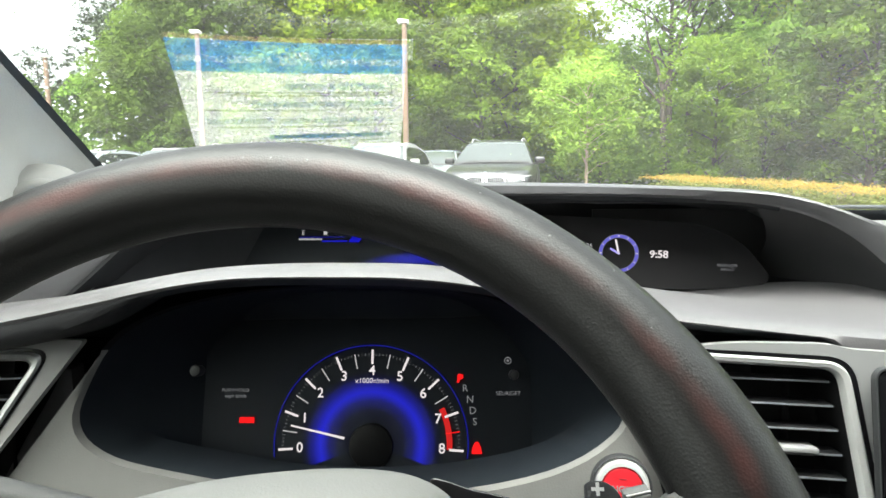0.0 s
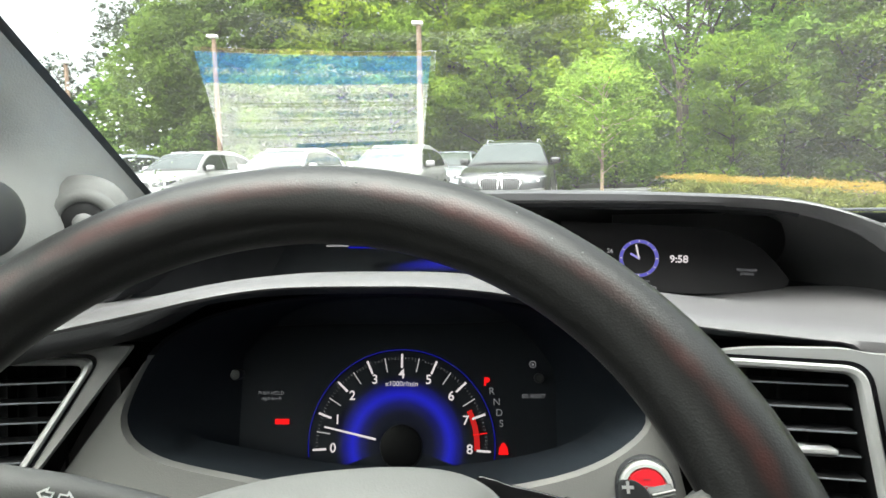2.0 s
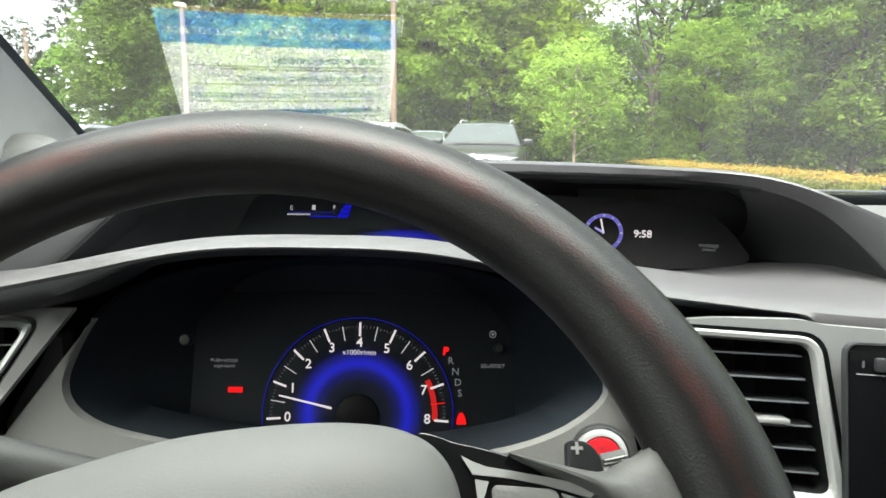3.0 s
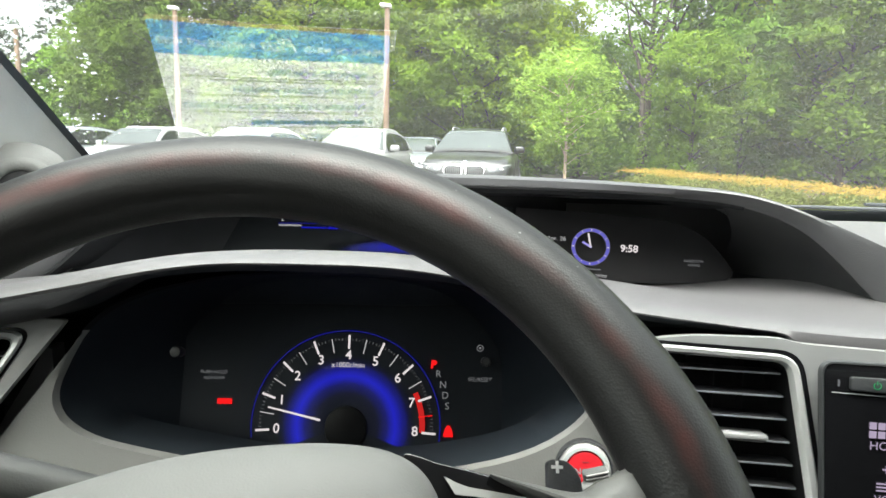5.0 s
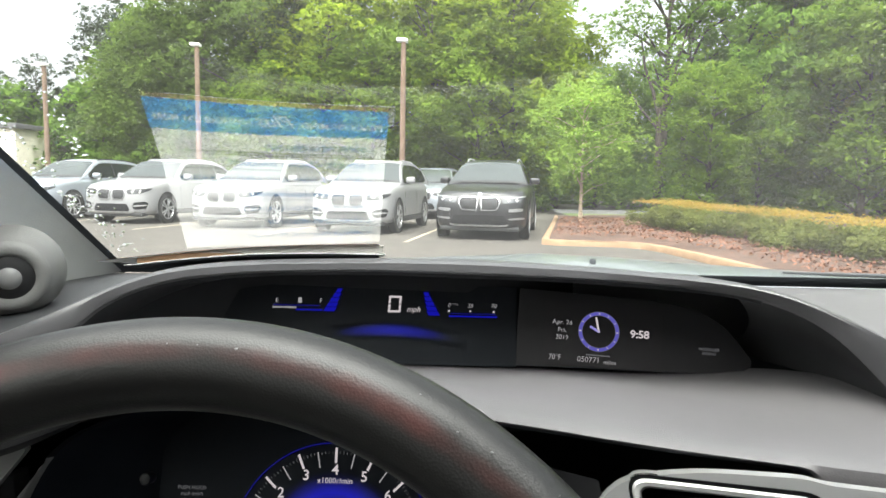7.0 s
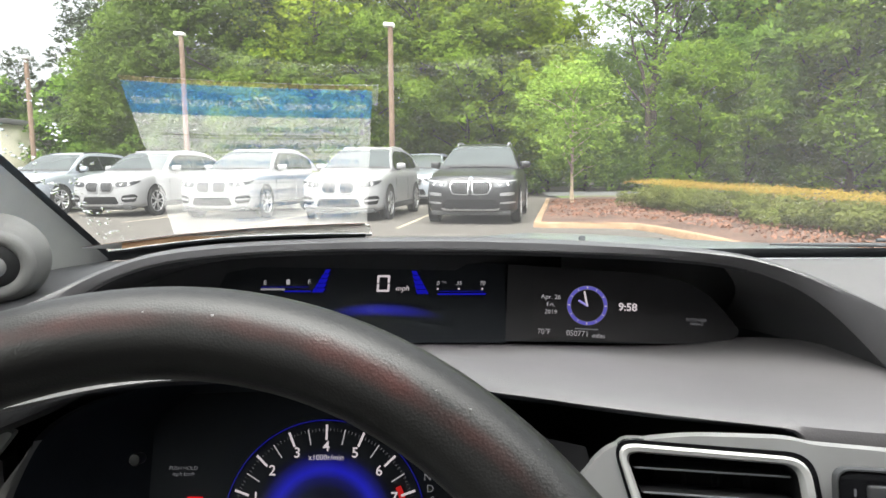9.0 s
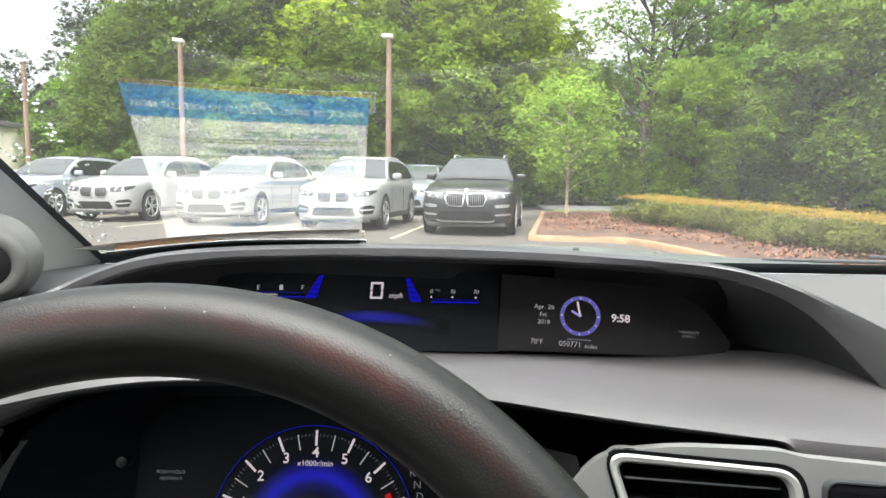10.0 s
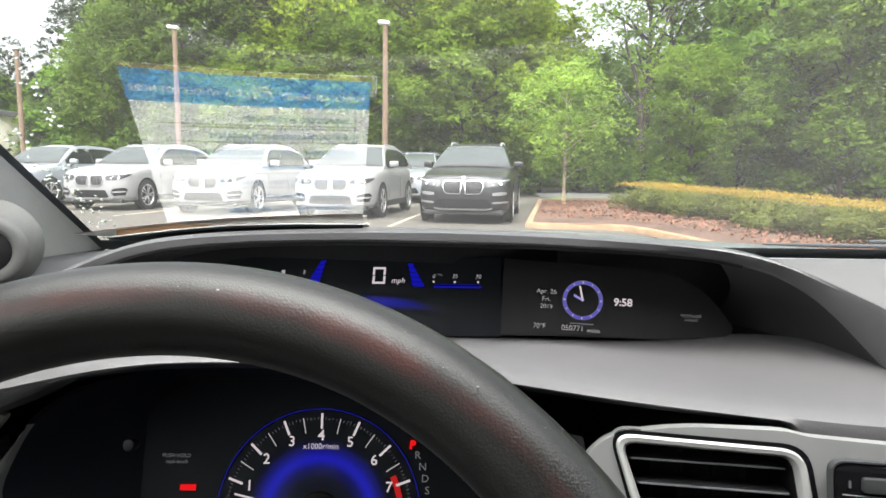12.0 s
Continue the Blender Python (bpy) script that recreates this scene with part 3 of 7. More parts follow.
# speed digit: a seven-segment nought
for seg in ((-0.0072, -0.0085, -0.0048, -0.0005), (-0.0068, 0.0005, -0.0044, 0.0085), (0.0044, -0.0085, 0.0068, -0.0005), (0.0048, 0.0005, 0.0072, 0.0085), (-0.0066, 0.0068, 0.0068, 0.0092), (-0.0070, -0.0092, 0.0064, -0.0068)):
    mark(quad(*seg, shear=0.0006), at(F_LEFT, -0.1345, 0.0167), M_WHITE, display, "digit_segment")
words("mph", 0.0085, F_LEFT, -0.1135, 0.0112, M_WHITE, display, shear=0.25)
# blue stepped bars either side of the speed
for i in range(5):
    y0, y1 = 0.005 + i * 0.0052, 0.005 + i * 0.0052 + 0.0047
    w = 0.0125 - i * 0.0017
    xr = -0.0845 - i * 0.0028
    mark(quad(xr - w, y0, xr, y1, -0.0022), F_LEFT, M_BLUE, display, "bar_segment")
    xl = -0.213 + i * 0.0031
    mark(quad(xl, y0 + 0.002, xl + w, y1 + 0.002, 0.0026), F_LEFT, M_BLUE, display, "bar_segment")
for x, txt in ((-0.0745, "0"), (-0.0514, "35"), (-0.0259, "70")):
    words(txt, 0.0062, F_LEFT, x, 0.0165, M_WHITEMID, display, shear=0.2)
    mark(quad(x - 0.001, 0.0095, x + 0.001, 0.0115), F_LEFT, M_WHITE, display)
words("mpg", 0.0036, F_LEFT, -0.0680, 0.0185, M_WHITEDIM, display)
mark(quad(-0.0745, 0.0040, -0.0222, 0.0058), F_LEFT, M_BLUE, display, "gauge_line")
mark(quad(-0.0735, 0.0076, -0.0242, 0.0081), F_LEFT, M_BLUE, display, "gauge_line")
words("E", 0.0070, F_LEFT, -0.2645, 0.0178, M_WHITEMID, display)
words("F", 0.0070, F_LEFT, -0.2158, 0.0185, M_WHITEMID, display)
mark(plate(rounded([(-0.0022, -0.0028), (0.0018, -0.0028), (0.0018, 0.0030), (-0.0022, 0.0030)], 0.0006), 0), at(F_LEFT, -0.2390, 0.0185), M_WHITEMID, display, "fuel_pump_mark")
for i in range(14):
    mark(quad(-0.2690 + i * 0.0019, 0.0096, -0.2676 + i * 0.0019, 0.0116), F_LEFT, M_WHITEMID, display, "fuel_segment")
mark(quad(-0.269, 0.0128, -0.217, 0.0133), F_LEFT, M_BLUE, display, "gauge_line")
mark(quad(-0.243, 0.0075, -0.214, 0.0092), F_LEFT, M_BLUE, display, "gauge_line")

# blue arc of light under the speed, fading to its edges
m_arc = bpy.data.materials.new("blue_arc_light")
m_arc.use_nodes = True
an, al = m_arc.node_tree.nodes, m_arc.node_tree.links
an.clear()
a_out, a_em, a_tc, a_map, a_gr, a_rp = (an.new(k) for k in ("ShaderNodeOutputMaterial", "ShaderNodeEmission", "ShaderNodeTexCoord", "ShaderNodeMapping", "ShaderNodeTexGradient", "ShaderNodeValToRGB"))
a_gr.gradient_type = "SPHERICAL"
a_map.inputs["Location"].default_value = (-1, -1.0, 0)
a_map.inputs["Scale"].default_value = (2, 2, 1)
al.new(a_tc.outputs["UV"], a_map.inputs["Vector"])
al.new(a_map.outputs[0], a_gr.inputs["Vector"])
a_rp.color_ramp.elements[0].color = (0.0, 0.0, 0.0, 1)
a_rp.color_ramp.elements[1].color = (0.002, 0.002, 0.066, 1)
a_rp.color_ramp.elements[0].position = 0.12
a_rp.color_ramp.elements[1].position = 0.95
a_rp.color_ramp.interpolation = "EASE"
al.new(a_gr.outputs["Fac"], a_rp.inputs["Fac"])
al.new(a_rp.outputs[0], a_em.inputs["Color"])
a_tr, a_add = an.new("ShaderNodeBsdfTransparent"), an.new("ShaderNodeAddShader")
al.new(a_em.outputs[0], a_add.inputs[0])
al.new(a_tr.outputs[0], a_add.inputs[1])
al.new(a_add.outputs[0], a_out.inputs["Surface"])
bm = bmesh.new()
uvl = bm.loops.layers.uv.new("uv")
n = 24
prev = None
for i in range(n + 1):
    u = i / n
    x = -0.215 + 0.160 * u
    top = -0.0025 - 0.040 * (u - 0.46) ** 2
    a, b = bm.verts.new((x, top - 0.019, 0)), bm.verts.new((x, top, 0))
    if prev:
        f = bm.faces.new((prev[0], a, b, prev[1]))
        for lp, uv in zip(f.loops, ((prev[2], 0), (u, 0), (u, 1), (prev[2], 1))):
            lp[uvl].uv = uv
    prev = (a, b, u)
mark(bm, F_LEFT, m_arc, display, "blue_arc")

# clock, date, temperature, mileage
for r0, r1, mt, nm in ((0.0172, 0.0206, M_VIOLET, "clock_ring"), (0.0168, 0.0172, M_WHITEDIM, "clock_rim"), (0.0206, 0.0210, M_WHITEDIM, "clock_rim")):
    mark(disc(r0, r1), at(F_RIGHT, 0.0867, -0.0039), mt, display_r, nm)
for h in range(12):
    b = plate([(-0.0004, 0.0178), (0.0004, 0.0178), (0.0004, 0.0200), (-0.0004, 0.0200)], 0)
    big = 1.6 if h % 3 == 0 else 1.0
    mark(moved(b, pose(0, 0, 0, 0, 0, h * 30) @ Matrix.Diagonal((big, 1, 1, 1))), at(F_RIGHT, 0.0867, -0.0039), M_WHITE, display_r, "hour_mark", 0.0026)
for ang, ln, w in ((61, 0.0105, 0.0013), (12, 0.0155, 0.0011)):
    b = plate([(-w, -0.001), (w, -0.001), (w * 0.9, ln), (-w * 0.9, ln)], 0)
    mark(moved(b, pose(0, 0, 0, 0, 0, ang)), at(F_RIGHT, 0.0867, -0.0039), glow("lit_lilac_pointer", (0.45, 0.40, 1.0), 0.16) if ang == 61 else M_WHITE, display_r, "clock_pointer", 0.0026)
mark(quad(-0.012, -0.0255, 0.012, -0.0242), at(F_RIGHT, 0.0867, -0.0039), M_WHITEDIM, display_r, "clock_shadow_line")
words("9:58", 0.0110, F_RIGHT, 0.1280, -0.0042, M_WHITE, display_r, bold=0.0003)
words("Apr. 26", 0.0070, F_RIGHT, 0.0487, 0.0036, M_WHITEMID, display_r)
words("Fri.", 0.0070, F_RIGHT, 0.0487, -0.0045, M_WHITEMID, display_r)
words("2019", 0.0068, F_RIGHT, 0.0490, -0.0124, M_WHITEMID, display_r)
words("70°F", 0.0080, F_RIGHT, 0.0425, -0.0338, M_WHITEMID, display_r, stretch=0.9)
words("050771", 0.0082, F_RIGHT, 0.0775, -0.0340, M_WHITEMID, display_r, stretch=0.95)
words("miles", 0.0064, F_RIGHT, 0.0992, -0.0352, M_WHITEMID, display_r)
words("PASSENGER", 0.0042, F_RIGHT, 0.1950, -0.0140, M_WHITEDIM, display_r, stretch=0.9)
words("AIRBAG", 0.0042, F_RIGHT, 0.1950, -0.0182, M_WHITEDIM, display_r, stretch=0.9)

# ---- instrument cluster with the rev counter ----
F_DIAL = face((0, 0.529, 0.851), 0, 17)
cluster = dpart("instrument_panel", plate(rounded([(-0.140, -0.03), (0.132, -0.03), (0.132, 0.085), (0.10, 0.12), (-0.10, 0.12), (-0.136, 0.085)], 0.012), 0.006, F_DIAL), surf("instrument_black_face", (0.0205, 0.0235, 0.0285), 0.6, var=0.05, spec=0.10), label="black instrument panel with lit rev counter", smooth=False)
# fascia round the cluster, with the opening's bowl behind it
hole = [(-0.095, 0.855), (-0.135, 0.862), (-0.166, 0.869), (-0.186, 0.882), (-0.191, 0.899), (-0.180, 0.923), (-0.169, 0.943), (-0.150, 0.960), (-0.11, 0.975), (-0.05, 0.985), (0.05, 0.985), (0.10, 0.975), (0.135, 0.958), (0.163, 0.927), (0.177, 0.906), (0.178, 0.893), (0.153, 0.8725), (0.118, 0.8585), (0.05, 0.846), (-0.04, 0.845)]
hole = [tuple(Vector(hole[i]) * (1 - t) + Vector(hole[(i + 1) % len(hole)]) * t) for i in range(len(hole)) for t in (0.0, 0.34, 0.67)]
for _ in range(2):
    hole = [tuple((Vector(hole[i - 1]) + 2 * Vector(hole[i]) + Vector(hole[(i + 1) % len(hole)])) / 4) for i in range(len(hole))]


def fas_y(z):
    return 0.462 + 0.10 * (z - 0.90)


rim0, rim1, rim2, mid, back = [], [], [], [], []
for x, z in hole:
    c = Vector((0, 0.905))
    d = (Vector((x, z)) - c)
    o = c + d
    rim0.append((o.x, fas_y(o.y) + 0.004, o.y))
    rim1.append((o.x * 1.012, fas_y(o.y) - 0.001, c.y + d.y * 1.03))
    oz = max(0.76, min(0.941, c.y + d.y * 2.6))
    ox = max(-0.165 - 0.78 * (0.948 - oz), min(0.178 + 0.25 * (0.948 - oz), x * 1.7))
    if z > 0.942:
        ox, oz = x * 1.012, c.y + d.y * 1.03
    rim2.append((ox, fas_y(oz) - 0.002, oz))
    mid.append((x * 0.93, 0.495, c.y + d.y * 0.95))
    q = F_DIAL @ Vector((max(-0.134, min(0.125, x * 0.80)), max(-0.0285, min(0.118, -0.0285 + (z - 0.861) * 1.18)), 0))
    back.append(tuple(q))
bm = grid([rim2, rim1, rim0], close_v=True)
bmesh.ops.recalc_face_normals(bm, faces=bm.faces)
# upper faces under the ledge turn black, shade put into their colour
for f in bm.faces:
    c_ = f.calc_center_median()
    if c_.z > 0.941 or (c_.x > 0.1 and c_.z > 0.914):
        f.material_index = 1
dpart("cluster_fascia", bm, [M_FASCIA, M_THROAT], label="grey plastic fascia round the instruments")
dpart("cluster_bowl", grid([rim0, mid, back], close_v=True), surf("bowl_black_plastic", (0.0175, 0.0215, 0.0270), 0.7, bump=0.2, bump_scale=900, spec=0.12), label="black bowl behind the fascia opening")

R_T = 0.0715
STEP = 23.45


def tick_angle(v):
    return 90 + (4 - v) * STEP


for i in range(0, 17):
    v = i / 2
    a = tick_angle(v)
    long = i % 2 == 0
    w, r0 = (0.0009, 0.0610) if long else (0.00045, 0.0585)
    r1 = R_T + 0.0008 if long else 0.0700
    b = plate([(r0, -w), (r1, -w), (r1, w), (r0, w)], 0)
    mark(moved(b, pose(0, 0, 0, 0, 0, a)), F_DIAL, M_LRED if v in (7.5,) else (M_WHITE if long else M_WHITEMID), cluster, "tick")
for i in range(81):
    if i % 5:
        a = tick_angle(i / 10)
        b = plate([(0.0675, -0.00016), (0.0697, -0.00016), (0.0697, 0.00016), (0.0675, 0.00016)], 0)
        mark(moved(b, pose(0, 0, 0, 0, 0, a)), F_DIAL, M_WHITEDIM, cluster, "fine_tick")
for v in range(9):
    a = radians(tick_angle(v))
    words(str(v), 0.0106, F_DIAL, 0.0555 * math.cos(a), 0.0555 * math.sin(a) + 0.0004, M_WHITE, cluster, bold=0.00015)
words("x1000r/min", 0.0058, F_DIAL, 0, 0.0480, M_WHITE, cluster)
mark(disc(0.0753, 0.0760, -8, 188, 72), F_DIAL, glow("dim_blue_ring", (0.02, 0.02, 1.0), 0.055), cluster, "dial_ring")
mark(disc(0.0590, 0.0635, tick_angle(8), tick_angle(6.72), 20), F_DIAL, glow("red_zone", (0.9, 0.03, 0.03), 0.12), cluster, "red_zone", 0.0016)
# blue halo of the dial
m_halo = bpy.data.materials.new("blue_halo_light")
m_halo.use_nodes = True
hn, hl = m_halo.node_tree.nodes, m_halo.node_tree.links
hn.clear()
h_out, h_em, h_tc, h_len, h_rp = (hn.new(k) for k in ("ShaderNodeOutputMaterial", "ShaderNodeEmission", "ShaderNodeTexCoord", "ShaderNodeVectorMath", "ShaderNodeValToRGB"))
h_len.operation = "LENGTH"
h_mp = hn.new("ShaderNodeMapRange")
h_mp.inputs["From Min"].default_value = 0.014
h_mp.inputs["From Max"].default_value = 0.055
hl.new(h_tc.outputs["UV"], h_len.inputs[0])
hl.new(h_len.outputs["Value"], h_mp.inputs["Value"])
hl.new(h_mp.outputs[0], h_rp.inputs["Fac"])
els = h_rp.color_ramp.elements
els[0].position, els[0].color = 0.0, (0.0, 0.0, 0.0002, 1)
els[1].position, els[1].color = 1.0, (0.0, 0.0, 0.0, 1)
for p, c in ((0.28, (0.0006, 0.0006, 0.0025, 1)), (0.46, (0.001, 0.001, 0.020, 1)), (0.62, (0.002, 0.002, 0.100, 1)), (0.77, (0.001, 0.001, 0.034, 1)), (0.90, (0.0006, 0.0006, 0.004, 1))):
    e = els.new(p)
    e.color = c
hl.new(h_rp.outputs[0], h_em.inputs["Color"])
h_tr, h_add = hn.new("ShaderNodeBsdfTransparent"), hn.new("ShaderNodeAddShader")
hl.new(h_em.outputs[0], h_add.inputs[0])
hl.new(h_tr.outputs[0], h_add.inputs[1])
hl.new(h_add.outputs[0], h_out.inputs["Surface"])
bm = disc(0.0172, 0.0548, -20, 200, 72)
uvl = bm.loops.layers.uv.new("uv")
for f in bm.faces:
    for lp in f.loops:
        lp[uvl].uv = (lp.vert.co.x, lp.vert.co.y)
mark(bm, F_DIAL, m_halo, cluster, "dial_halo", 0.0010)
hub = moved(lathe([(0, 0.003), (0.014, 0.003), (0.0168, 0.0022), (0.0175, 0.0)]), F_DIAL @ pose(0, -0.002, 0))
dpart("dial_hub", hub, surf("hub_black", (0.004, 0.004, 0.0045), 0.5, spec=0.15), cluster)
b = plate([(0.0205, -0.0009), (0.0635, -0.0006), (0.0635, 0.0006), (0.0205, 0.0009)], 0.0008)
mark(moved(b, pose(0, 0, 0, 0, 0, 167.4)), F_DIAL, M_WHITE, cluster, "needle", 0.006)
for txt, x, y in (("R", 0.0734, 0.0424), ("N", 0.0773, 0.0339), ("D", 0.0793, 0.0255), ("S", 0.0809, 0.0171)):
    words(txt, 0.0078, F_DIAL, x, y, M_WHITEDIM, cluster)
words("P", 0.0080, F_DIAL, 0.0691, 0.0499, M_LRED, cluster, bold=0.0006, shear=0.1)
words("PUSH HOLD", 0.0040, F_DIAL, -0.1086, 0.0402, M_WHITEDIM, cluster, shear=0.1)
words("mph·km/h", 0.0042, F_DIAL, -0.1081, 0.0358, M_WHITEDIM, cluster, shear=0.1)
words("SEL/RESET", 0.0044, F_DIAL, 0.1069, 0.0387, M_WHITEDIM, cluster, shear=0.1)
mark(quad(-0.0060, -0.0022, 0.0060, 0.0022), at(F_DIAL, -0.0982, 0.0174), M_LRED, cluster, "warning_lamp")
mark(disc(0.0022, 0.0028, segs=20), at(F_DIAL, 0.1070, 0.0640), M_WHITEDIM, cluster, "trip_mark")
mark(disc(0.0, 0.0010, segs=10), at(F_DIAL, 0.1070, 0.0640), M_WHITEDIM, cluster, "trip_mark")
belt = plate(rounded([(-0.0042, -0.0042), (0.0042, -0.0042), (0.0032, 0.0012), (0.0012, 0.0050), (-0.0012, 0.0050), (-0.0032, 0.0012)], 0.0012), 0)
mark(belt, at(F_DIAL, 0.0822, -0.0027), M_LRED, cluster, "seat_belt_lamp")
mark(quad(-0.005, -0.0012, 0.005, 0.0008), at(F_DIAL, 0.0822, -0.0215), M_LRED, cluster, "warning_lamp")
for x, y, ln in ((-0.1405, 0.055, 0.030), (0.1113, 0.0532, 0.012)):
    k = lathe([(0.0, ln), (0.0030, ln - 0.0004), (0.0038, ln - 0.0015), (0.0038, 0.0)], 20)
    if x < 0:
        k = moved(lathe([(0.0, 0.004), (0.0034, 0.0036), (0.0042, 0.0022), (0.0036, -0.006)], 20), Matrix.Translation((-0.112, 0.479, 0.9255)) @ pose(0, 0, 0, 90 - 17))
        dpart("trip_knob", k, surf("grey_knob", (0.010, 0.010, 0.011), 0.45, spec=0.25), cluster, "small round grey push knob")
    else:
        dpart("trip_knob", moved(k, at(F_DIAL, x, y)), surf("black_knob", (0.03, 0.03, 0.032), 0.35), cluster, "small round black push knob")


# ---- vents ----
def vent(outline, inner, m, slats, name_label, knob=None):
    """A vent with a silver frame, a black throat, slats and a thumb knob. Outlines in the plane of m."""
    mid1 = [(a[0] * 0.8 + b[0] * 0.2, a[1] * 0.8 + b[1] * 0.2) for a, b in zip(outline, inner)]
    mid2 = [(a[0] * 0.35 + b[0] * 0.65, a[1] * 0.35 + b[1] * 0.65) for a, b in zip(outline, inner)]
    bm = grid([[(x, y, -0.006) for x, y in outline], [(x, y, -0.001) for x, y in outline], [(x, y, 0.0012) for x, y in mid1], [(x, y, 0.0004) for x, y in mid2], [(x, y, -0.0035) for x, y in inner], [(x, y, -0.008) for x, y in inner]], close_v=True)
    bmesh.ops.recalc_face_normals(bm, faces=bm.faces)
    k = dpart("air_vent", moved(bm, m), M_SILVER, label=name_label)
    c = [(x * 0.985, y * 0.985) for x, y in inner]
    rows = [[tuple(m @ Vector((x, y, -0.004))) for x, y in inner], [tuple(m @ Vector((x * 0.97, y * 0.97, -0.045))) for x, y in c]]
    bm = grid(rows, close_v=True)
    bm.faces.new([bm.verts.new(tuple(m @ Vector((x * 0.97, y * 0.97, -0.045)))) for x, y in c])
    dpart("vent_throat", bm, M_THROAT, k)
    for y, x0, x1 in slats:
        b = box(x0, x1, y - 0.0007, y + 0.0007, -0.026, -0.0080, 0.0005)
        slat = dpart("slat", moved(b, m), M_SLAT, k)
        dpart("slat_edge", moved(box(x0 + 0.001, x1 - 0.001, y - 0.0006, y + 0.0007, -0.0081, -0.0074, 0.0002), m), M_SLATEDGE, slat)
    for x in np.linspace(inner[0][0] * 0.6, -inner[0][0] * 0.6, 4):
        dpart("vane", moved(box(x - 0.0008, x + 0.0008, min(p[1] for p in inner) * 0.9, max(p[1] for p in inner) * 0.9, -0.043, -0.030), m), M_THROAT, k)
    if knob:
        x0, x1, y = knob
        dpart("thumb_knob", moved(box(x0, x1, y - 0.0006, y + 0.0028, -0.020, -0.003, 0.0010), m), M_KNOB, k, "silver thumb knob")
        dpart("thumb_knob", moved(box(x0 + 0.0015, x1 - 0.002, y - 0.0024, y - 0.0008, -0.020, -0.0045, 0.0005), m), M_STALK, k, "dark grey underside of the thumb knob")
    return k


M_VENTPANEL = surf("satin_vent_panel", (0.36, 0.352, 0.345), 0.36, metal=0.25, var=0.08)
M_KNOB = surf("dull_silver_knob", (0.50, 0.50, 0.50), 0.28, metal=0.5)
M_SLAT = surf("satin_black_slat", (0.012, 0.012, 0.013), 0.42, spec=0.45)
# thin paler strip along the front edge of each slat
M_SLATEDGE = surf("pale_slat_edge", (0.22, 0.23, 0.25), 0.30, metal=0.3, var=0.1)
M_STALK = surf("grey_stalk_plastic", (0.085, 0.085, 0.083), 0.5, bump=0.2, bump_scale=900, var=0.06)
# centre vent: middle, with outlines relative to it
VC = (0.2515, 0.4390, 0.8960)
F_VENT = face(VC, -8, 8) @ Matrix.Scale(0.94, 4)
o_pts = [(-0.062, 0.056), (0.0555, 0.0530), (0.0772, -0.060), (-0.025, -0.058)]
i_pts = [(-0.0545, 0.0495), (0.0492, 0.0472), (0.0672, -0.053), (-0.0195, -0.051)]
o_ = rounded(o_pts, 0.014, 6)
i_ = rounded(i_pts, 0.009, 6)
sl = []
for i in range(6):
    y = 0.0385 - i * 0.0158
    f = (0.0485 - y) / 0.0975
    sl.append((y, -0.053 + 0.035 * f + 0.0005, 0.0465 + 0.0165 * f))
vent_c = vent(o_, i_, F_VENT, sl, "centre air vent with silver frame and black slats", (0.004, 0.0400, -0.0070))
# dark groove round the frame, and the grey panel that holds it
dpart("vent_groove", frame_plate(rounded([(-0.0645, 0.0585), (0.0585, 0.0560), (0.0808, -0.0625), (-0.0275, -0.0605)], 0.016, 6), o_, 0.004, F_VENT @ pose(0, 0, -0.0012)), M_GLOSSBLACK, vent_c)
panel_o = rounded([(-0.086, 0.028), (-0.066, 0.0535), (-0.020, 0.0625), (0.045, 0.0640), (0.058, 0.0610), (0.30, 0.052), (0.30, -0.16), (-0.028, -0.16), (-0.040, -0.05)], [0.006, 0.03, 0.03, 0.012, 0.012, 0.01, 0.01, 0.01, 0.01], 6)
bm = bmesh.new()
hole_v = rounded([(-0.0645, 0.0585), (0.0585, 0.0560), (0.0808, -0.0625), (-0.0275, -0.0605)], 0.016, 6)


def ring_match(outer, inner):
    """Outer points, one for each inner point, found along rays from the middle of the hole."""
    cx, cy = sum(p[0] for p in inner) / len(inner), sum(p[1] for p in inner) / len(inner)
    out = []
    for x, y in inner:
        d = Vector((x - cx, y - cy)).normalized()
        best = None
        for i in range(len(outer)):
            a, b = Vector(outer[i - 1]), Vector(outer[i])
            e = b - a
            det = d.x * -e.y + e.x * d.y
            if abs(det) < 1e-12:
                continue
            w = a - Vector((cx, cy))
            s = (w.x * -e.y + e.x * w.y) / det
            t = (d.x * w.y - d.y * w.x) / det
            if s > 0 and -1e-6 <= t <= 1 + 1e-6 and (best is None or s < best):
                best = s
        out.append((cx + d.x * (best or 0.1), cy + d.y * (best or 0.1)))
    return out


hole_d = densify(hole_v, 12)
dpart("centre_panel", frame_plate(ring_match(panel_o, hole_d), hole_d, 0.010, F_VENT @ pose(0, 0, -0.002)), M_METALGREY, label="satin grey centre panel round vent and screen", smooth=False)

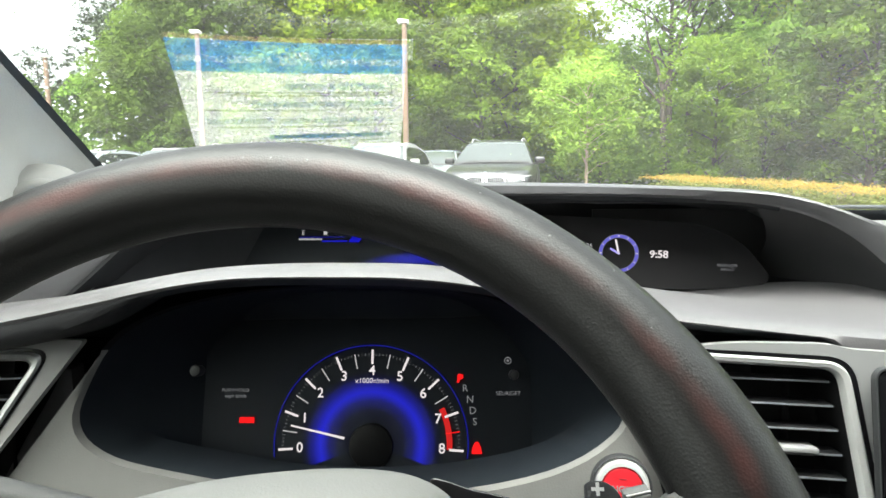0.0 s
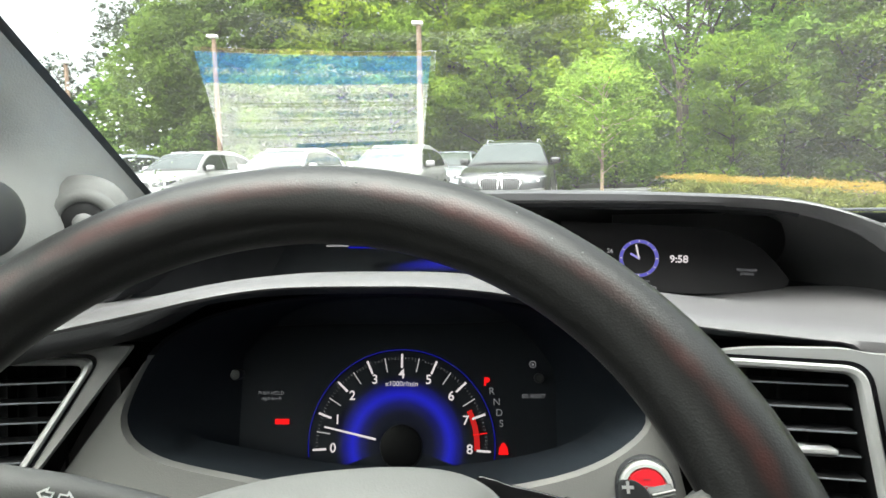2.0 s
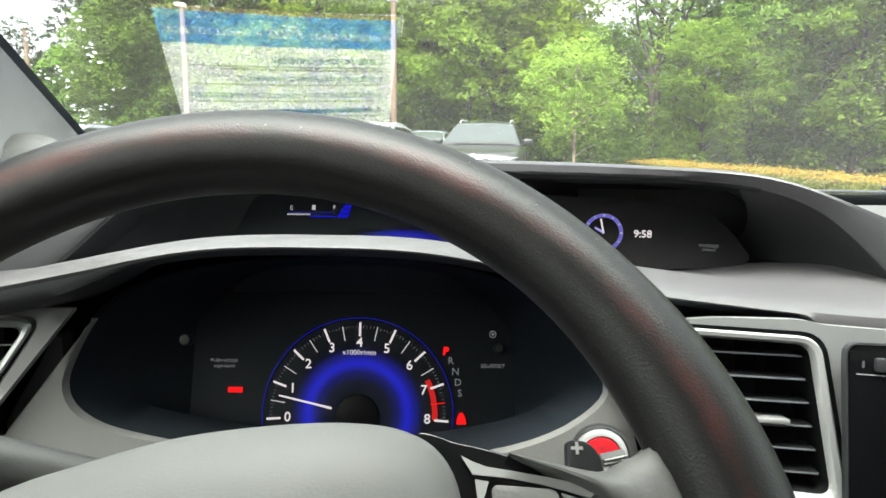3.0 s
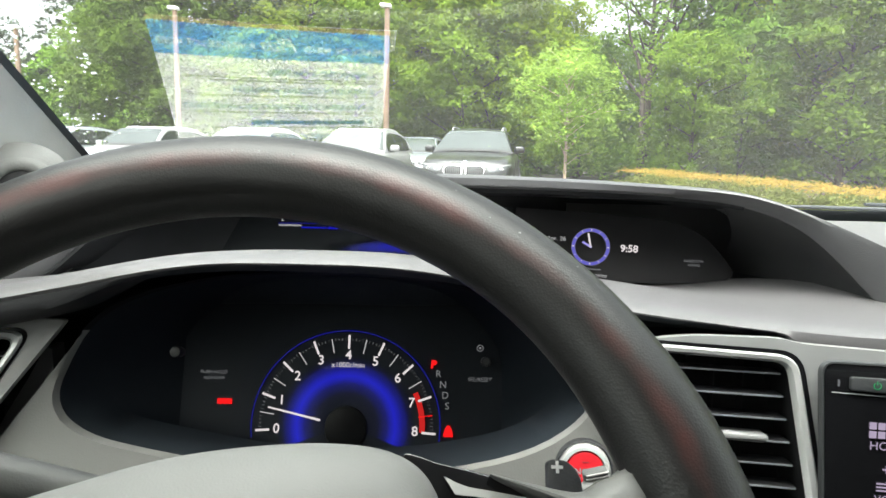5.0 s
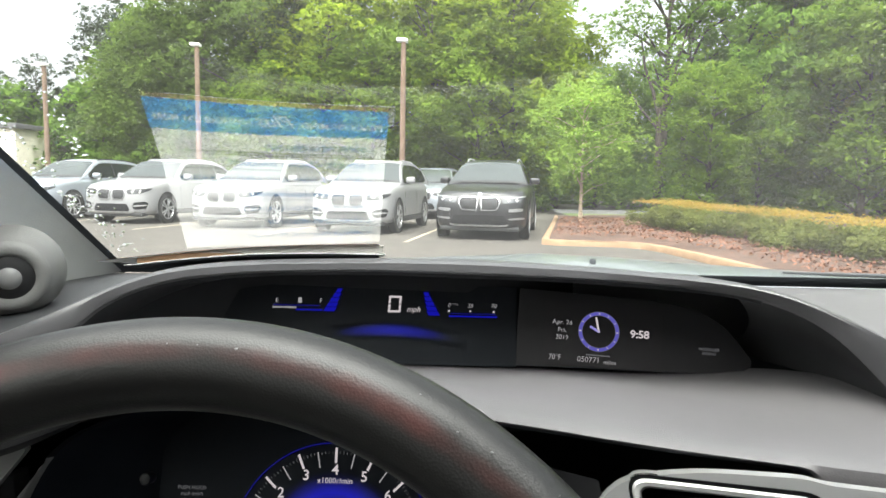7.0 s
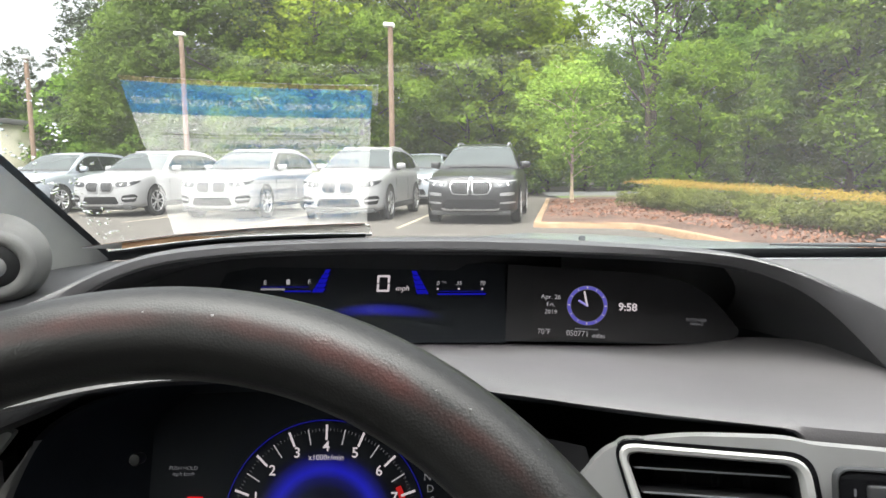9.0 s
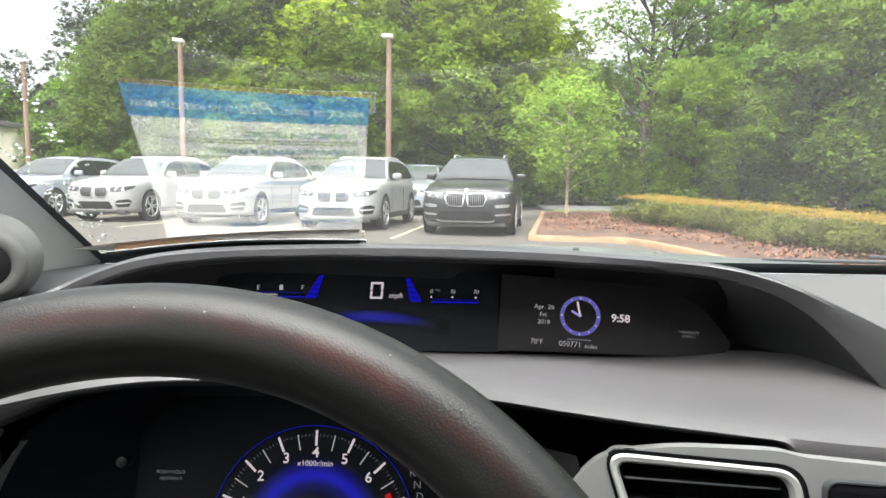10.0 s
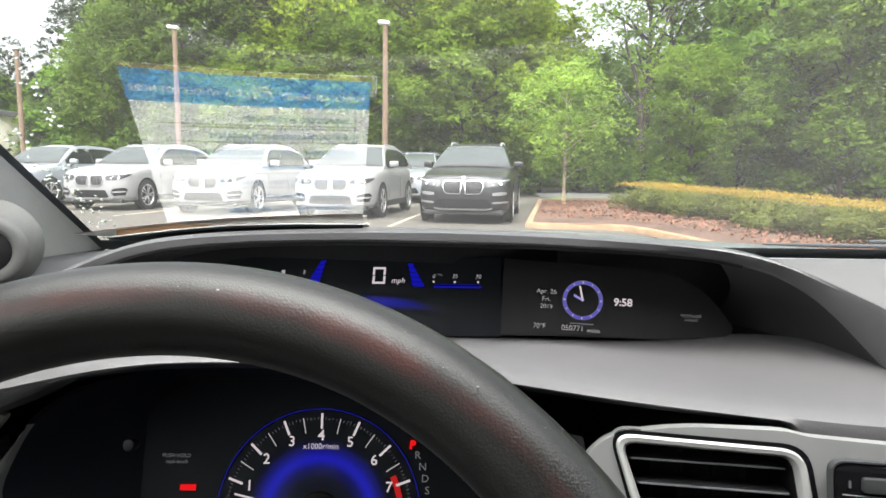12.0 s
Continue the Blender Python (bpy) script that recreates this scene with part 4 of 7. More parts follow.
# driver's vent, nearer to the door
F_VENTL = face((-0.264, 0.437, 0.8965), 8, 8) @ Matrix.Scale(0.94, 4)
ol = rounded([(-0.060, 0.057), (0.0715, 0.053), (0.0035, -0.050), (-0.075, -0.050)], 0.014, 6)
il = rounded([(-0.053, 0.051), (0.0605, 0.0470), (-0.0005, -0.044), (-0.068, -0.044)], 0.009, 6)
gl_ = rounded([(-0.0625, 0.0595), (0.0750, 0.0555), (0.0050, -0.0525), (-0.0775, -0.0525)], 0.016, 6)
sl2 = [(0.0345 - i * 0.0145, -0.055 - 0.002 * i, 0.054 - 0.0095 * i) for i in range(6)]
vent_l = vent(ol, il, F_VENTL, sl2, "driver's air vent with silver frame and black slats", (-0.05, -0.01, 0.0345 - 3 * 0.0145))
dpart("vent_groove", frame_plate(gl_, ol, 0.004, F_VENTL @ pose(0, 0, -0.0012)), M_GLOSSBLACK, vent_l)
hole_l = densify(gl_, 10)
panel_l = rounded([(0.0945, 0.0605), (-0.14, 0.068), (-0.16, -0.14), (-0.058, -0.14), (0.0205, -0.035)], 0.004, 4)
dpart("driver_vent_panel", frame_plate(ring_match(panel_l, hole_l), hole_l, 0.008, F_VENTL @ pose(0, 0, -0.002)), M_VENTPANEL, label="satin grey panel round the vent", smooth=False)
# black backing behind all panels
dpart("dash_core", box(-0.44, 0.80, 0.575, 0.60, 0.55, 0.93), M_THROAT)
dpart("gap_filler", plate([(-0.198, 0.930), (-0.193, 0.930), (-0.193, 0.780), (-0.284, 0.780), (-0.254, 0.840), (-0.228, 0.882), (-0.211, 0.908)], 0.014, pose(0, 0.467, 0, 90)), M_DASH)
dpart("dash_core", box(-0.44, 0.80, 0.49, 0.575, 0.55, 0.80), M_THROAT)
dpart("lower_dash", box(-0.46, 1.06, 0.478, 0.52, 0.45, 0.775, 0.01), M_DASHDARK)

# ---- radio screen ----
F_RADIO = face((0.3110, 0.4215, 0.9420), -8, 8) @ Matrix.Scale(0.96, 4)
radio = dpart("radio", plate(rounded([(0, 0.004), (0.21, 0.004), (0.21, -0.135), (0.006, -0.135)], 0.008), 0.010, F_RADIO, 0.0008), M_GLOSSBLACK, label="black touchscreen radio with lit icons")
dpart("radio_trim", frame_plate(rounded([(-0.0018, 0.0058), (0.212, 0.0058), (0.212, -0.137), (0.004, -0.137)], 0.009, 6), rounded([(-0.0008, 0.0048), (0.2108, 0.0048), (0.2108, -0.1358), (0.0052, -0.1358)], 0.008, 6), 0.006, F_RADIO @ pose(0, 0, 0.0006)), M_DASHDARK, radio)
mark(plate([(0.0045, -0.0139), (0.208, -0.0185), (0.208, -0.0178), (0.0045, -0.0133)], 0.0), F_RADIO, M_SILVER, radio, "trim_line", 0.0010)
dpart("radio_button", plate(rounded([(0.015, -0.003), (0.060, -0.003), (0.060, -0.0122), (0.015, -0.0115)], 0.002), 0.004, F_RADIO @ pose(0, 0, 0.003), 0.0006), M_DASHDARK, radio)
mark(disc(0.0018, 0.0024, -240, 60, 20), at(F_RADIO, 0.0300, -0.0075), glow("lit_green", (0.05, 0.6, 0.2), 0.12), radio, "power_mark", 0.0036)
mark(quad(-0.0003, 0.0004, 0.0003, 0.0030), at(F_RADIO, 0.0300, -0.0075), glow("lit_green_mark", (0.05, 0.6, 0.2), 0.12), radio, "power_mark", 0.0036)
mark(quad(-0.0008, -0.0022, 0.0006, 0.0022), at(F_RADIO, 0.0085, -0.0075), M_WHITEDIM, radio, "slot_mark", 0.0012)
M_ICON = glow("lit_pale_violet_icon", (0.62, 0.50, 0.70), 0.14)
for i in range(4):
    for j in range(2):
        mark(quad(0.0275 + i * 0.0052, -0.0355 - j * 0.0055, 0.0318 + i * 0.0052, -0.0310 - j * 0.0055), F_RADIO, M_ICON, radio, "home_icon", 0.0012)
words("HOME", 0.0075, F_RADIO, 0.0385, -0.0460, M_ICON, radio, lift=0.0012)
words("+", 0.0100, F_RADIO, 0.0385, -0.0610, M_ICON, radio, lift=0.0012)
for i in range(3):
    mark(quad(0.033, -0.0700 - i * 0.0022, 0.044, -0.0690 - i * 0.0022), F_RADIO, M_ICON, radio, "level_icon", 0.0012)
words("VOL", 0.0068, F_RADIO, 0.0385, -0.0795, M_ICON, radio, lift=0.0012)
for i in range(3):
    mark(quad(0.033, -0.0870 - i * 0.0022, 0.044, -0.0860 - i * 0.0022), F_RADIO, M_ICON, radio, "level_icon", 0.0012)

# ---- engine start button ----
F_ENG = face((0.1735, 0.4470, 0.8605), -6, 12)
button = dpart("start_button", moved(lathe([(0.0, 0.004), (0.0118, 0.0038), (0.0126, 0.003), (0.0130, 0.0)], 32), F_ENG), M_RED, label="round red engine start button in a silver ring")
dpart("button_ring", moved(lathe([(0.0130, 0.001), (0.0134, 0.0042), (0.0156, 0.0040), (0.0170, 0.0022), (0.0174, -0.008)], 36), F_ENG), M_SILVER, button)
dpart("button_bezel", moved(lathe([(0.0176, -0.001), (0.0180, 0.0008), (0.0188, 0.0004), (0.0194, -0.010)], 36), F_ENG), M_DASHDARK, button)
words("ENGINE", 0.0056, F_ENG, 0, -0.0008, M_WHITEMID, button, lift=0.0043, bold=0.0001)
words("START", 0.0044, F_ENG, 0, -0.0062, M_WHITEMID, button, lift=0.0042)
mark(quad(-0.0022, 0.0052, 0.0022, 0.0060), F_ENG, surf("dark_mark", (0.2, 0.02, 0.02), 0.4), button, "button_lamp", 0.0042)

# ---- steering wheel ----
WHEEL = Matrix.Translation((-0.003, 0.2076, 0.9178)) @ pose(0, 0, 0, 90 - 33.8)
wheel = empty("steering_wheel", WHEEL, "worn black leather steering wheel with grey airbag cover", "steering wheel")
rows = []
for i in range(160):
    a = i * math.tau / 160
    prof = []
    grip = 1.0 + 0.10 * math.exp(-((math.degrees(a) % 360 - 22) / 16) ** 2) + 0.10 * math.exp(-((math.degrees(a) % 360 - 158) / 16) ** 2)
    for k in range(24):
        b = k * math.tau / 24
        rr = 0.0157 * (1.0 + 0.05 * math.cos(2 * b)) * grip
        r = 0.1672 + rr * math.cos(b)
        prof.append((r * math.cos(a), r * math.sin(a), rr * math.sin(b)))
    rows.append(prof)
bm = grid(rows, close_u=True, close_v=True)
bmesh.ops.recalc_face_normals(bm, faces=bm.faces)
rim = part("rim", bm, M_LEATHER, wheel, "black pebbled leather rim, worn shiny on top")
# pale nicks in the leather
for ang, tilt_a, s in ((83, 84, 1.0), (52.5, 70, 1.0), (56.5, 76, 0.8), (62, 60, 0.5), (87.5, 84, 0.5), (91, 84, 0.6), (45, 50, 0.6), (38, 80, 0.5), (105, 35, 0.4)):
    a, b = radians(ang), radians(tilt_a)
    r = 0.1672 + 0.0158 * math.cos(b)
    p = Vector((r * math.cos(a), r * math.sin(a), 0.0158 * math.sin(b)))
    sp = bmesh.new()
    bmesh.ops.create_icosphere(sp, subdivisions=1, radius=0.00048 * s)
    moved(sp, Matrix.Translation(p) @ Matrix.Diagonal((1.3, 0.8, 0.5, 1)))
    part("nick", sp, M_SPECK, rim)
# airbag cover: a domed cushion, turned a little with the wheel
pad_line = [(0.0815, 0.030), (0.078, -0.030), (0.052, -0.070), (0.0, -0.082), (-0.052, -0.076), (-0.090, -0.040), (-0.100, 0.0), (-0.082, 0.028), (-0.0475, 0.0455), (-0.0325, 0.0500), (-0.0173, 0.0552), (-0.0015, 0.0594), (0.0180, 0.0622), (0.0400, 0.0640), (0.0600, 0.0630), (0.0725, 0.0575), (0.0795, 0.0470)]
pad_line = densify(pad_line, 4)
for _ in range(4):
    pad_line = [tuple((Vector(pad_line[i - 1]) + 2 * Vector(pad_line[i]) + Vector(pad_line[(i + 1) % len(pad_line)])) / 4) for i in range(len(pad_line))]
rows = []
for f, z in ((0.02, 0.0360), (0.25, 0.0355), (0.5, 0.0335), (0.7, 0.0300), (0.84, 0.0255), (0.93, 0.0205), (0.98, 0.0150), (1.0, 0.0090), (0.995, -0.004)):
    rows.append([(x * f, y * f, z) for x, y in pad_line])
bm = grid(rows, close_v=True)
bm.faces.new([bm.verts.new(p) for p in rows[0]])
bmesh.ops.remove_doubles(bm, verts=bm.verts, dist=1e-5)
bmesh.ops.recalc_face_normals(bm, faces=bm.faces)
part("airbag_cover", bm, M_PAD, wheel, "smooth light grey airbag cover")
part("hub", moved(lathe([(0, 0.0), (0.05, 0.0), (0.052, -0.02), (0.04, -0.06), (0, -0.06)], 32), pose(0, -0.01, 0.0)), M_BLACK, wheel)
M_SPOKE = surf("smooth_grey_spoke", (0.145, 0.144, 0.140), 0.42, spec=0.6, bump=0.15, bump_scale=900, var=0.05)
SPOKE = (((0.0938, 0.0554), (0.0944, 0.0545), 0.0130), ((0.0985, 0.0544), (0.0978, 0.0528), 0.0142), ((0.1040, 0.0532), (0.1030, 0.0508), 0.0145), ((0.1099, 0.0522), (0.1085, 0.0487), 0.0140), ((0.1150, 0.0514), (0.1140, 0.0463), 0.0132), ((0.1200, 0.0509), (0.1195, 0.0434), 0.0122), ((0.1245, 0.0514), (0.1255, 0.0390), 0.0112), ((0.1292, 0.0546), (0.1320, 0.0320), 0.0104), ((0.1356, 0.0573), (0.1390, 0.0220), 0.0092), ((0.1430, 0.0625), (0.1490, 0.0050), 0.0065), ((0.1530, 0.0660), (0.1620, -0.0200), 0.0000))
for s in (1, -1):
    low = 0.0 if s > 0 else -0.030
    rows = []
    for top, bot, z in SPOKE:
        ring_ = []
        for f, dz in ((0.0, -0.020), (0.0, -0.005), (0.06, -0.0022), (0.2, -0.0004), (0.4, 0.0008), (0.6, 0.0008), (0.8, -0.0004), (0.94, -0.0022), (1.0, -0.005), (1.0, -0.020)):
            ring_.append((s * (top[0] * (1 - f) + bot[0] * f), top[1] * (1 - f) + bot[1] * f + low, z + dz))
        rows.append(ring_)
    bm = grid(rows, close_v=True)
    bmesh.ops.recalc_face_normals(bm, faces=bm.faces)
    sp = part("spoke", bm, M_SPOKE, wheel, "smooth grey tapered spoke cover")
    base = plate(rounded([(s * 0.066, 0.0620 + low), (s * 0.0727, 0.0604 + low), (s * 0.077, 0.0588 + low), (s * 0.0854, 0.0572 + low), (s * 0.0954, 0.0548 + low), (s * 0.122, 0.0400 + low), (s * 0.140, 0.010 + low), (s * 0.146, -0.030), (s * 0.07, -0.030)], 0.003), 0.012, pose(0, 0, 0.0085), 0.001)
    part("switch_panel", base, M_GLOSSBLACK, sp, "gloss black switch panel")
    band_t = [(0.0796, 0.0545), (0.0835, 0.0527), (0.0872, 0.0515), (0.0950, 0.0504), (0.1035, 0.0491), (0.1116, 0.0477), (0.1190, 0.0449)]
    band_b = [(0.0830, 0.0494), (0.0855, 0.0491), (0.0885, 0.0489), (0.0945, 0.0483), (0.1025, 0.0470), (0.1100, 0.0453), (0.1170, 0.0434)]
    bm = grid([[(s * x, y + low, 0.0085) for x, y in band_t], [(s * x, y + low, 0.0102) for x, y in band_t], [(s * x, y + low, 0.0102) for x, y in band_b], [(s * x, y + low, 0.0085) for x, y in band_b]])
    bmesh.ops.recalc_face_normals(bm, faces=bm.faces)
    part("silver_strip", bm, M_SILVER, sp, "satin silver strip")
    for pts in ([(0.0838, 0.0480), (0.0878, 0.0474), (0.0868, 0.0440), (0.0856, 0.0400), (0.0846, 0.0420)], [(0.1088, 0.0446), (0.1160, 0.0426), (0.1190, 0.0400), (0.1100, 0.0424)]):
        part("silver_strip", plate([(s * x, y + low) for x, y in pts], 0.0015, pose(0, 0, 0.0101)), M_SILVER, sp)
    key = plate(rounded([(s * 0.0884, 0.0466 + low), (s * 0.1076, 0.0456 + low), (s * 0.1100, 0.0340 + low), (s * 0.0900, 0.0340 + low)], 0.0026), 0.004, pose(0, 0, 0.0112), 0.001)
    part("key", key, M_FASCIA, sp, "grey switch key")
    pd = plate(rounded([(s * 0.1180, 0.030 + low), (s * 0.1187, 0.0650 + low), (s * 0.1205, 0.0660 + low), (s * 0.1255, 0.0658 + low), (s * 0.1288, 0.0636 + low), (s * 0.1312, 0.0598 + low), (s * 0.1345, 0.030 + low)], [0.003, 0.0015, 0.002, 0.003, 0.003, 0.004, 0.003]), 0.005, pose(0, 0, -0.0330), 0.0012)
    paddle = part("shift_paddle", pd, M_DASHDARK, wheel, "dark grey shift paddle")
    bar_ = quad(-0.0022, -0.0006, 0.0022, 0.0006)
    mk = bar_ if s < 0 else join(bar_, moved(quad(-0.0006, -0.0022, 0.0006, 0.0022), pose(0, 0, 0.0001)))
    part("sign", moved(mk, pose(s * 0.1224, 0.0630 + low, -0.0326)), M_PRINT, paddle, smooth=False)
# column shroud
dpart("column_shroud", moved(box(-0.055, 0.055, -0.055, 0.040, -0.20, -0.01, 0.02, 4), Matrix.Translation((0, 0.265, 0.862)) @ pose(0, 0, 0, 90 - 27)), M_DASHDARK)
# stalks
M_STALKTIP = surf("pale_grip_plastic", (0.22, 0.22, 0.20), 0.5, var=0.06)
stalk = empty("indicator_stalk", Matrix.Translation((-0.05, 0.31, 0.909)), "dark grey indicator stalk with arrow marks", "stalk")
part("lever", tube([(0.02, 0.0, -0.01), (-0.03, -0.006, 0.008), (-0.07, -0.010, 0.017), (-0.105, -0.012, 0.022), (-0.13, -0.013, 0.024)], [0.007, 0.009, 0.0115, 0.0125, 0.0125], 16), M_STALK, stalk)
for s in (1, -1):
    outer_ = [(s * x, y) for x, y in ((0.0012, 0.0014), (0.0044, 0.0014), (0.0044, 0.0031), (0.0086, 0.0), (0.0044, -0.0031), (0.0044, -0.0014), (0.0012, -0.0014))]
    inner_ = [(s * x, y) for x, y in ((0.0019, 0.0007), (0.0051, 0.0007), (0.0051, 0.0016), (0.0072, 0.0), (0.0051, -0.0016), (0.0051, -0.0007), (0.0019, -0.0007))]
    arrow = frame_plate(outer_, inner_, 0.0004)
    part("arrow_mark", moved(arrow, Matrix.Translation((-0.0680, -0.0194, 0.0246)) @ pose(0, 0, 0, 45, 10, 0)), M_PRINT, stalk, smooth=False)
part("lever_tip", tube([(-0.118, -0.0125, 0.0230), (-0.120, -0.0126, 0.0233), (-0.150, -0.0138, 0.0262)], [0.0125, 0.0136, 0.0136], 16), M_STALKTIP, stalk, "pale grey twist grip")
wstalk = empty("wiper_stalk", Matrix.Translation((0.05, 0.325, 0.900)), "dark grey wiper stalk beside the steering column", "stalk")
part("lever", tube([(-0.02, 0.0, -0.012), (0.03, 0.010, -0.006), (0.08, 0.018, -0.003), (0.104, 0.020, 0.002)], [0.006, 0.007, 0.0060, 0.0045], 16), M_STALK, wstalk)
part("grip", moved(box(-0.0062, 0.0062, -0.003, 0.003, -0.0058, 0.0040, 0.0008), pose(0.1050, 0.0235, 0.0070, 0, -14, 0)), M_STALK, wstalk)
for i in range(5):
    part("grip_rib", moved(box(-0.0058, 0.0058, -0.0042, -0.0028, -0.0005, 0.0005, 0.0003), pose(0.1050, 0.0235, 0.0102 - i * 0.0019, 0, -14, 0)), M_PILLAR, wstalk)

# ---- windscreen, pillar, cabin shell ----
SLOPE = radians(27.95)
W_UP = Vector((0, -math.cos(SLOPE), math.sin(SLOPE)))
W_IN = Vector((0, -math.sin(SLOPE), -math.cos(SLOPE)))
W_MID = Vector((0, 0.75, 1.1313))


def on_glass(x, v, depth=0.0):
    """A point of the windscreen's inner face: x across, v up the slope, depth towards the cabin."""
    return Vector((x, 0, 0)) + W_MID + W_UP * v + W_IN * depth


def edge_x(v):
    """The pillar's edge of the glass."""
    return -0.380 + 0.115 * v


car_shell = empty("car_interior", Matrix.Translation((0.37, 0, 0)), "grey car cabin shell with roof, pillars and doors", "car", kind="structure")


def shell(name, bm, mat, label="", smooth=True):
    return part(name, moved(bm, Matrix.Translation((-0.37, 0, 0))), mat, car_shell, label, smooth)


vs = np.linspace(-0.31, 0.80, 20)
rows = [[tuple(on_glass(edge_x(v) - 0.012 + (1.128 - edge_x(v)) * k / 12, v)) for k in range(13)] for v in vs]
bm = grid(rows)
bm.normal_update()
for f in bm.faces:
    if f.normal.dot(W_IN) < 0:
        f.normal_flip()
rows2 = [[tuple(Vector(p) - W_IN * 0.005) for p in r] for r in rows]
outer = grid(rows2, mat_index=1)
join(bm, outer)
windscreen = part("windscreen", bm, [M_GLASS_IN, M_GLASS_CLEAR], None, smooth=False)
tagged(windscreen, "clear raked windscreen with rain drops and a paper's reflection", "windscreen", kind="structure")

# black rubber along the pillar and the bottom of the glass
rows = [[tuple(on_glass(edge_x(v) + d, v, h)) for d, h in ((-0.02, 0.004), (-0.003, 0.0045), (0.0035, 0.0025), (0.0055, 0.0006))] for v in vs]
shell("glass_seal", grid(rows), M_BLACK)
rows = [[tuple(on_glass(x, v, h)) for v, h in ((-0.31, 0.003), (-0.279, 0.003), (-0.276, 0.0008))] for x in np.linspace(-0.42, 1.12, 30)]
shell("glass_seal", grid(rows), M_BLACK)

# pillar trim with the loudspeaker sail
rows = []
for v in np.linspace(-0.30, 0.80, 34):
    e = on_glass(edge_x(v) - 0.002, v, 0.005)
    k = min(1.0, max(0.0, (v + 0.28) / 0.40))
    base = [Vector((-0.004, -0.010, -0.002)), Vector((-0.002, -0.10, -0.006)), Vector((0.020, -0.20, -0.010)), Vector((0.028, -0.27, -0.014)), Vector((0.008, -0.37, -0.02)), Vector((-0.06, -0.52, -0.03))]
    top = [Vector((-0.005, -0.008, -0.004)), Vector((-0.012, -0.034, -0.012)), Vector((-0.028, -0.054, -0.024)), Vector((-0.056, -0.066, -0.034)), Vector((-0.090, -0.070, -0.040)), Vector((-0.13, -0.072, -0.044))]
    k = k * k * (3 - 2 * k)
    rows.append([tuple(e)] + [tuple(e + a * (1 - k) + b * k) for a, b in zip(base, top)])
bm = grid(rows)
bmesh.ops.recalc_face_normals(bm, faces=bm.faces)
shell("pillar_trim", bm, M_PILLAR, "light grey grained windscreen pillar trim")
SPK = Matrix.Translation((-0.3690, 0.7110, 1.0190)) @ pose(0, 0, 0, 96, 0, 30) @ Matrix.Scale(0.93, 4)
# pillar trim copied in a darker grey, for the shade round the speaker
M_SURROUND = surf("shaded_speaker_surround", (0.135, 0.135, 0.131), 0.65, bump=0.4, bump_scale=500, var=0.05)
tweeter = empty("tweeter_speaker", SPK, "round grey tweeter in a pillar trim surround darkened for shade", "speaker")
part("housing", lathe([(0.0540, -0.040), (0.0500, -0.026), (0.0460, -0.0180), (0.0425, -0.0140), (0.0385, -0.0105)], 48), M_SURROUND, tweeter)
part("ring", lathe([(0.0400, -0.0112), (0.0378, -0.0050), (0.0345, -0.0028), (0.0300, -0.0024), (0.0265, -0.0034), (0.0245, -0.0060)], 48), M_SURROUND, tweeter)
part("grille", lathe([(0.0248, -0.006), (0.0205, -0.0035), (0.0125, -0.0005), (0.0, 0.0005)], 36), surf("speaker_mesh", (0.016, 0.016, 0.017), 0.55, bump=0.5, bump_scale=1500, spec=0.2), tweeter)
part("dome", lathe([(0.0130, -0.0018), (0.0115, 0.0015), (0.0066, 0.0045), (0.0, 0.0055)], 28), surf("speaker_dome", (0.16, 0.16, 0.16), 0.4, var=0.05, bump=0.3, bump_scale=1500, spec=0.5), tweeter)

bm = bmesh.new()
bmesh.ops.create_uvsphere(bm, u_segments=32, v_segments=16, radius=1.0)
moved(bm, Matrix.Translation((-0.368, 0.572, 1.035)) @ Matrix.Diagonal((0.018, 0.045, 0.036, 1)))
shell("side_demister", bm, M_DASHDARK, "rounded dark grey side window demister")

# roof, doors, rear, floor: they close the cabin
shell("roof_lining", box(-0.36, 1.10, -2.2, 0.06, 1.475, 1.50, 0.01), M_CLOTH)
shell("roof_lining", box(-0.36, 1.10, 0.0, 0.075, 1.44, 1.478, 0.008), M_CLOTH)
# unseen panels added below the roof edge to cut light on the rim
for x0, x1 in ((-0.32, 0.30), (0.42, 1.04)):
    shell("header_baffle", box(x0, x1, 0.04, 0.165, 1.398, 1.420, 0.009), M_CLOTH, "unseen grey panel added to cut light on the wheel rim")
for x0, x1 in ((-0.54, -0.47), (1.21, 1.28)):
    shell("door_panel", box(x0, x1, -1.9, 0.98, 0.30, 0.94, 0.015), M_DASHDARK)
    shell("door_top", box(x0 - 0.005, x1 + 0.005, -1.9, 0.60, 0.94, 0.965, 0.01), M_FASCIA)
    sx = 0.10 if x0 < 0 else -0.10
    shell("roof_rail", box(min(x0, x0 + sx) + 0.04, max(x1, x1 + sx) - 0.02, -1.9, 0.05, 1.41, 1.48, 0.015), M_CLOTH)
    gx = x0 + 0.035
    # unseen panes added to dim what light enters from side and rear
    shell("side_glass", box(gx - 0.002, gx + 0.002, -0.43, 0.62, 0.955, 1.43), M_SIDEGLASS, smooth=False)
    shell("side_glass", box(gx - 0.002, gx + 0.002, -1.70, -0.55, 0.955, 1.43), M_REARGLASS, smooth=False)
    shell("rear_pillar", box(x0, x1, -2.2, -1.70, 0.94, 1.47, 0.01), M_PILLAR)
    shell("centre_pillar", box(x0 + 0.01, x1 - 0.01, -0.55, -0.43, 0.94, 1.42, 0.01), M_PILLAR)
shell("rear_wall", box(-0.54, 1.28, -2.25, -2.15, 0.30, 1.00, 0.02), M_DASHDARK)
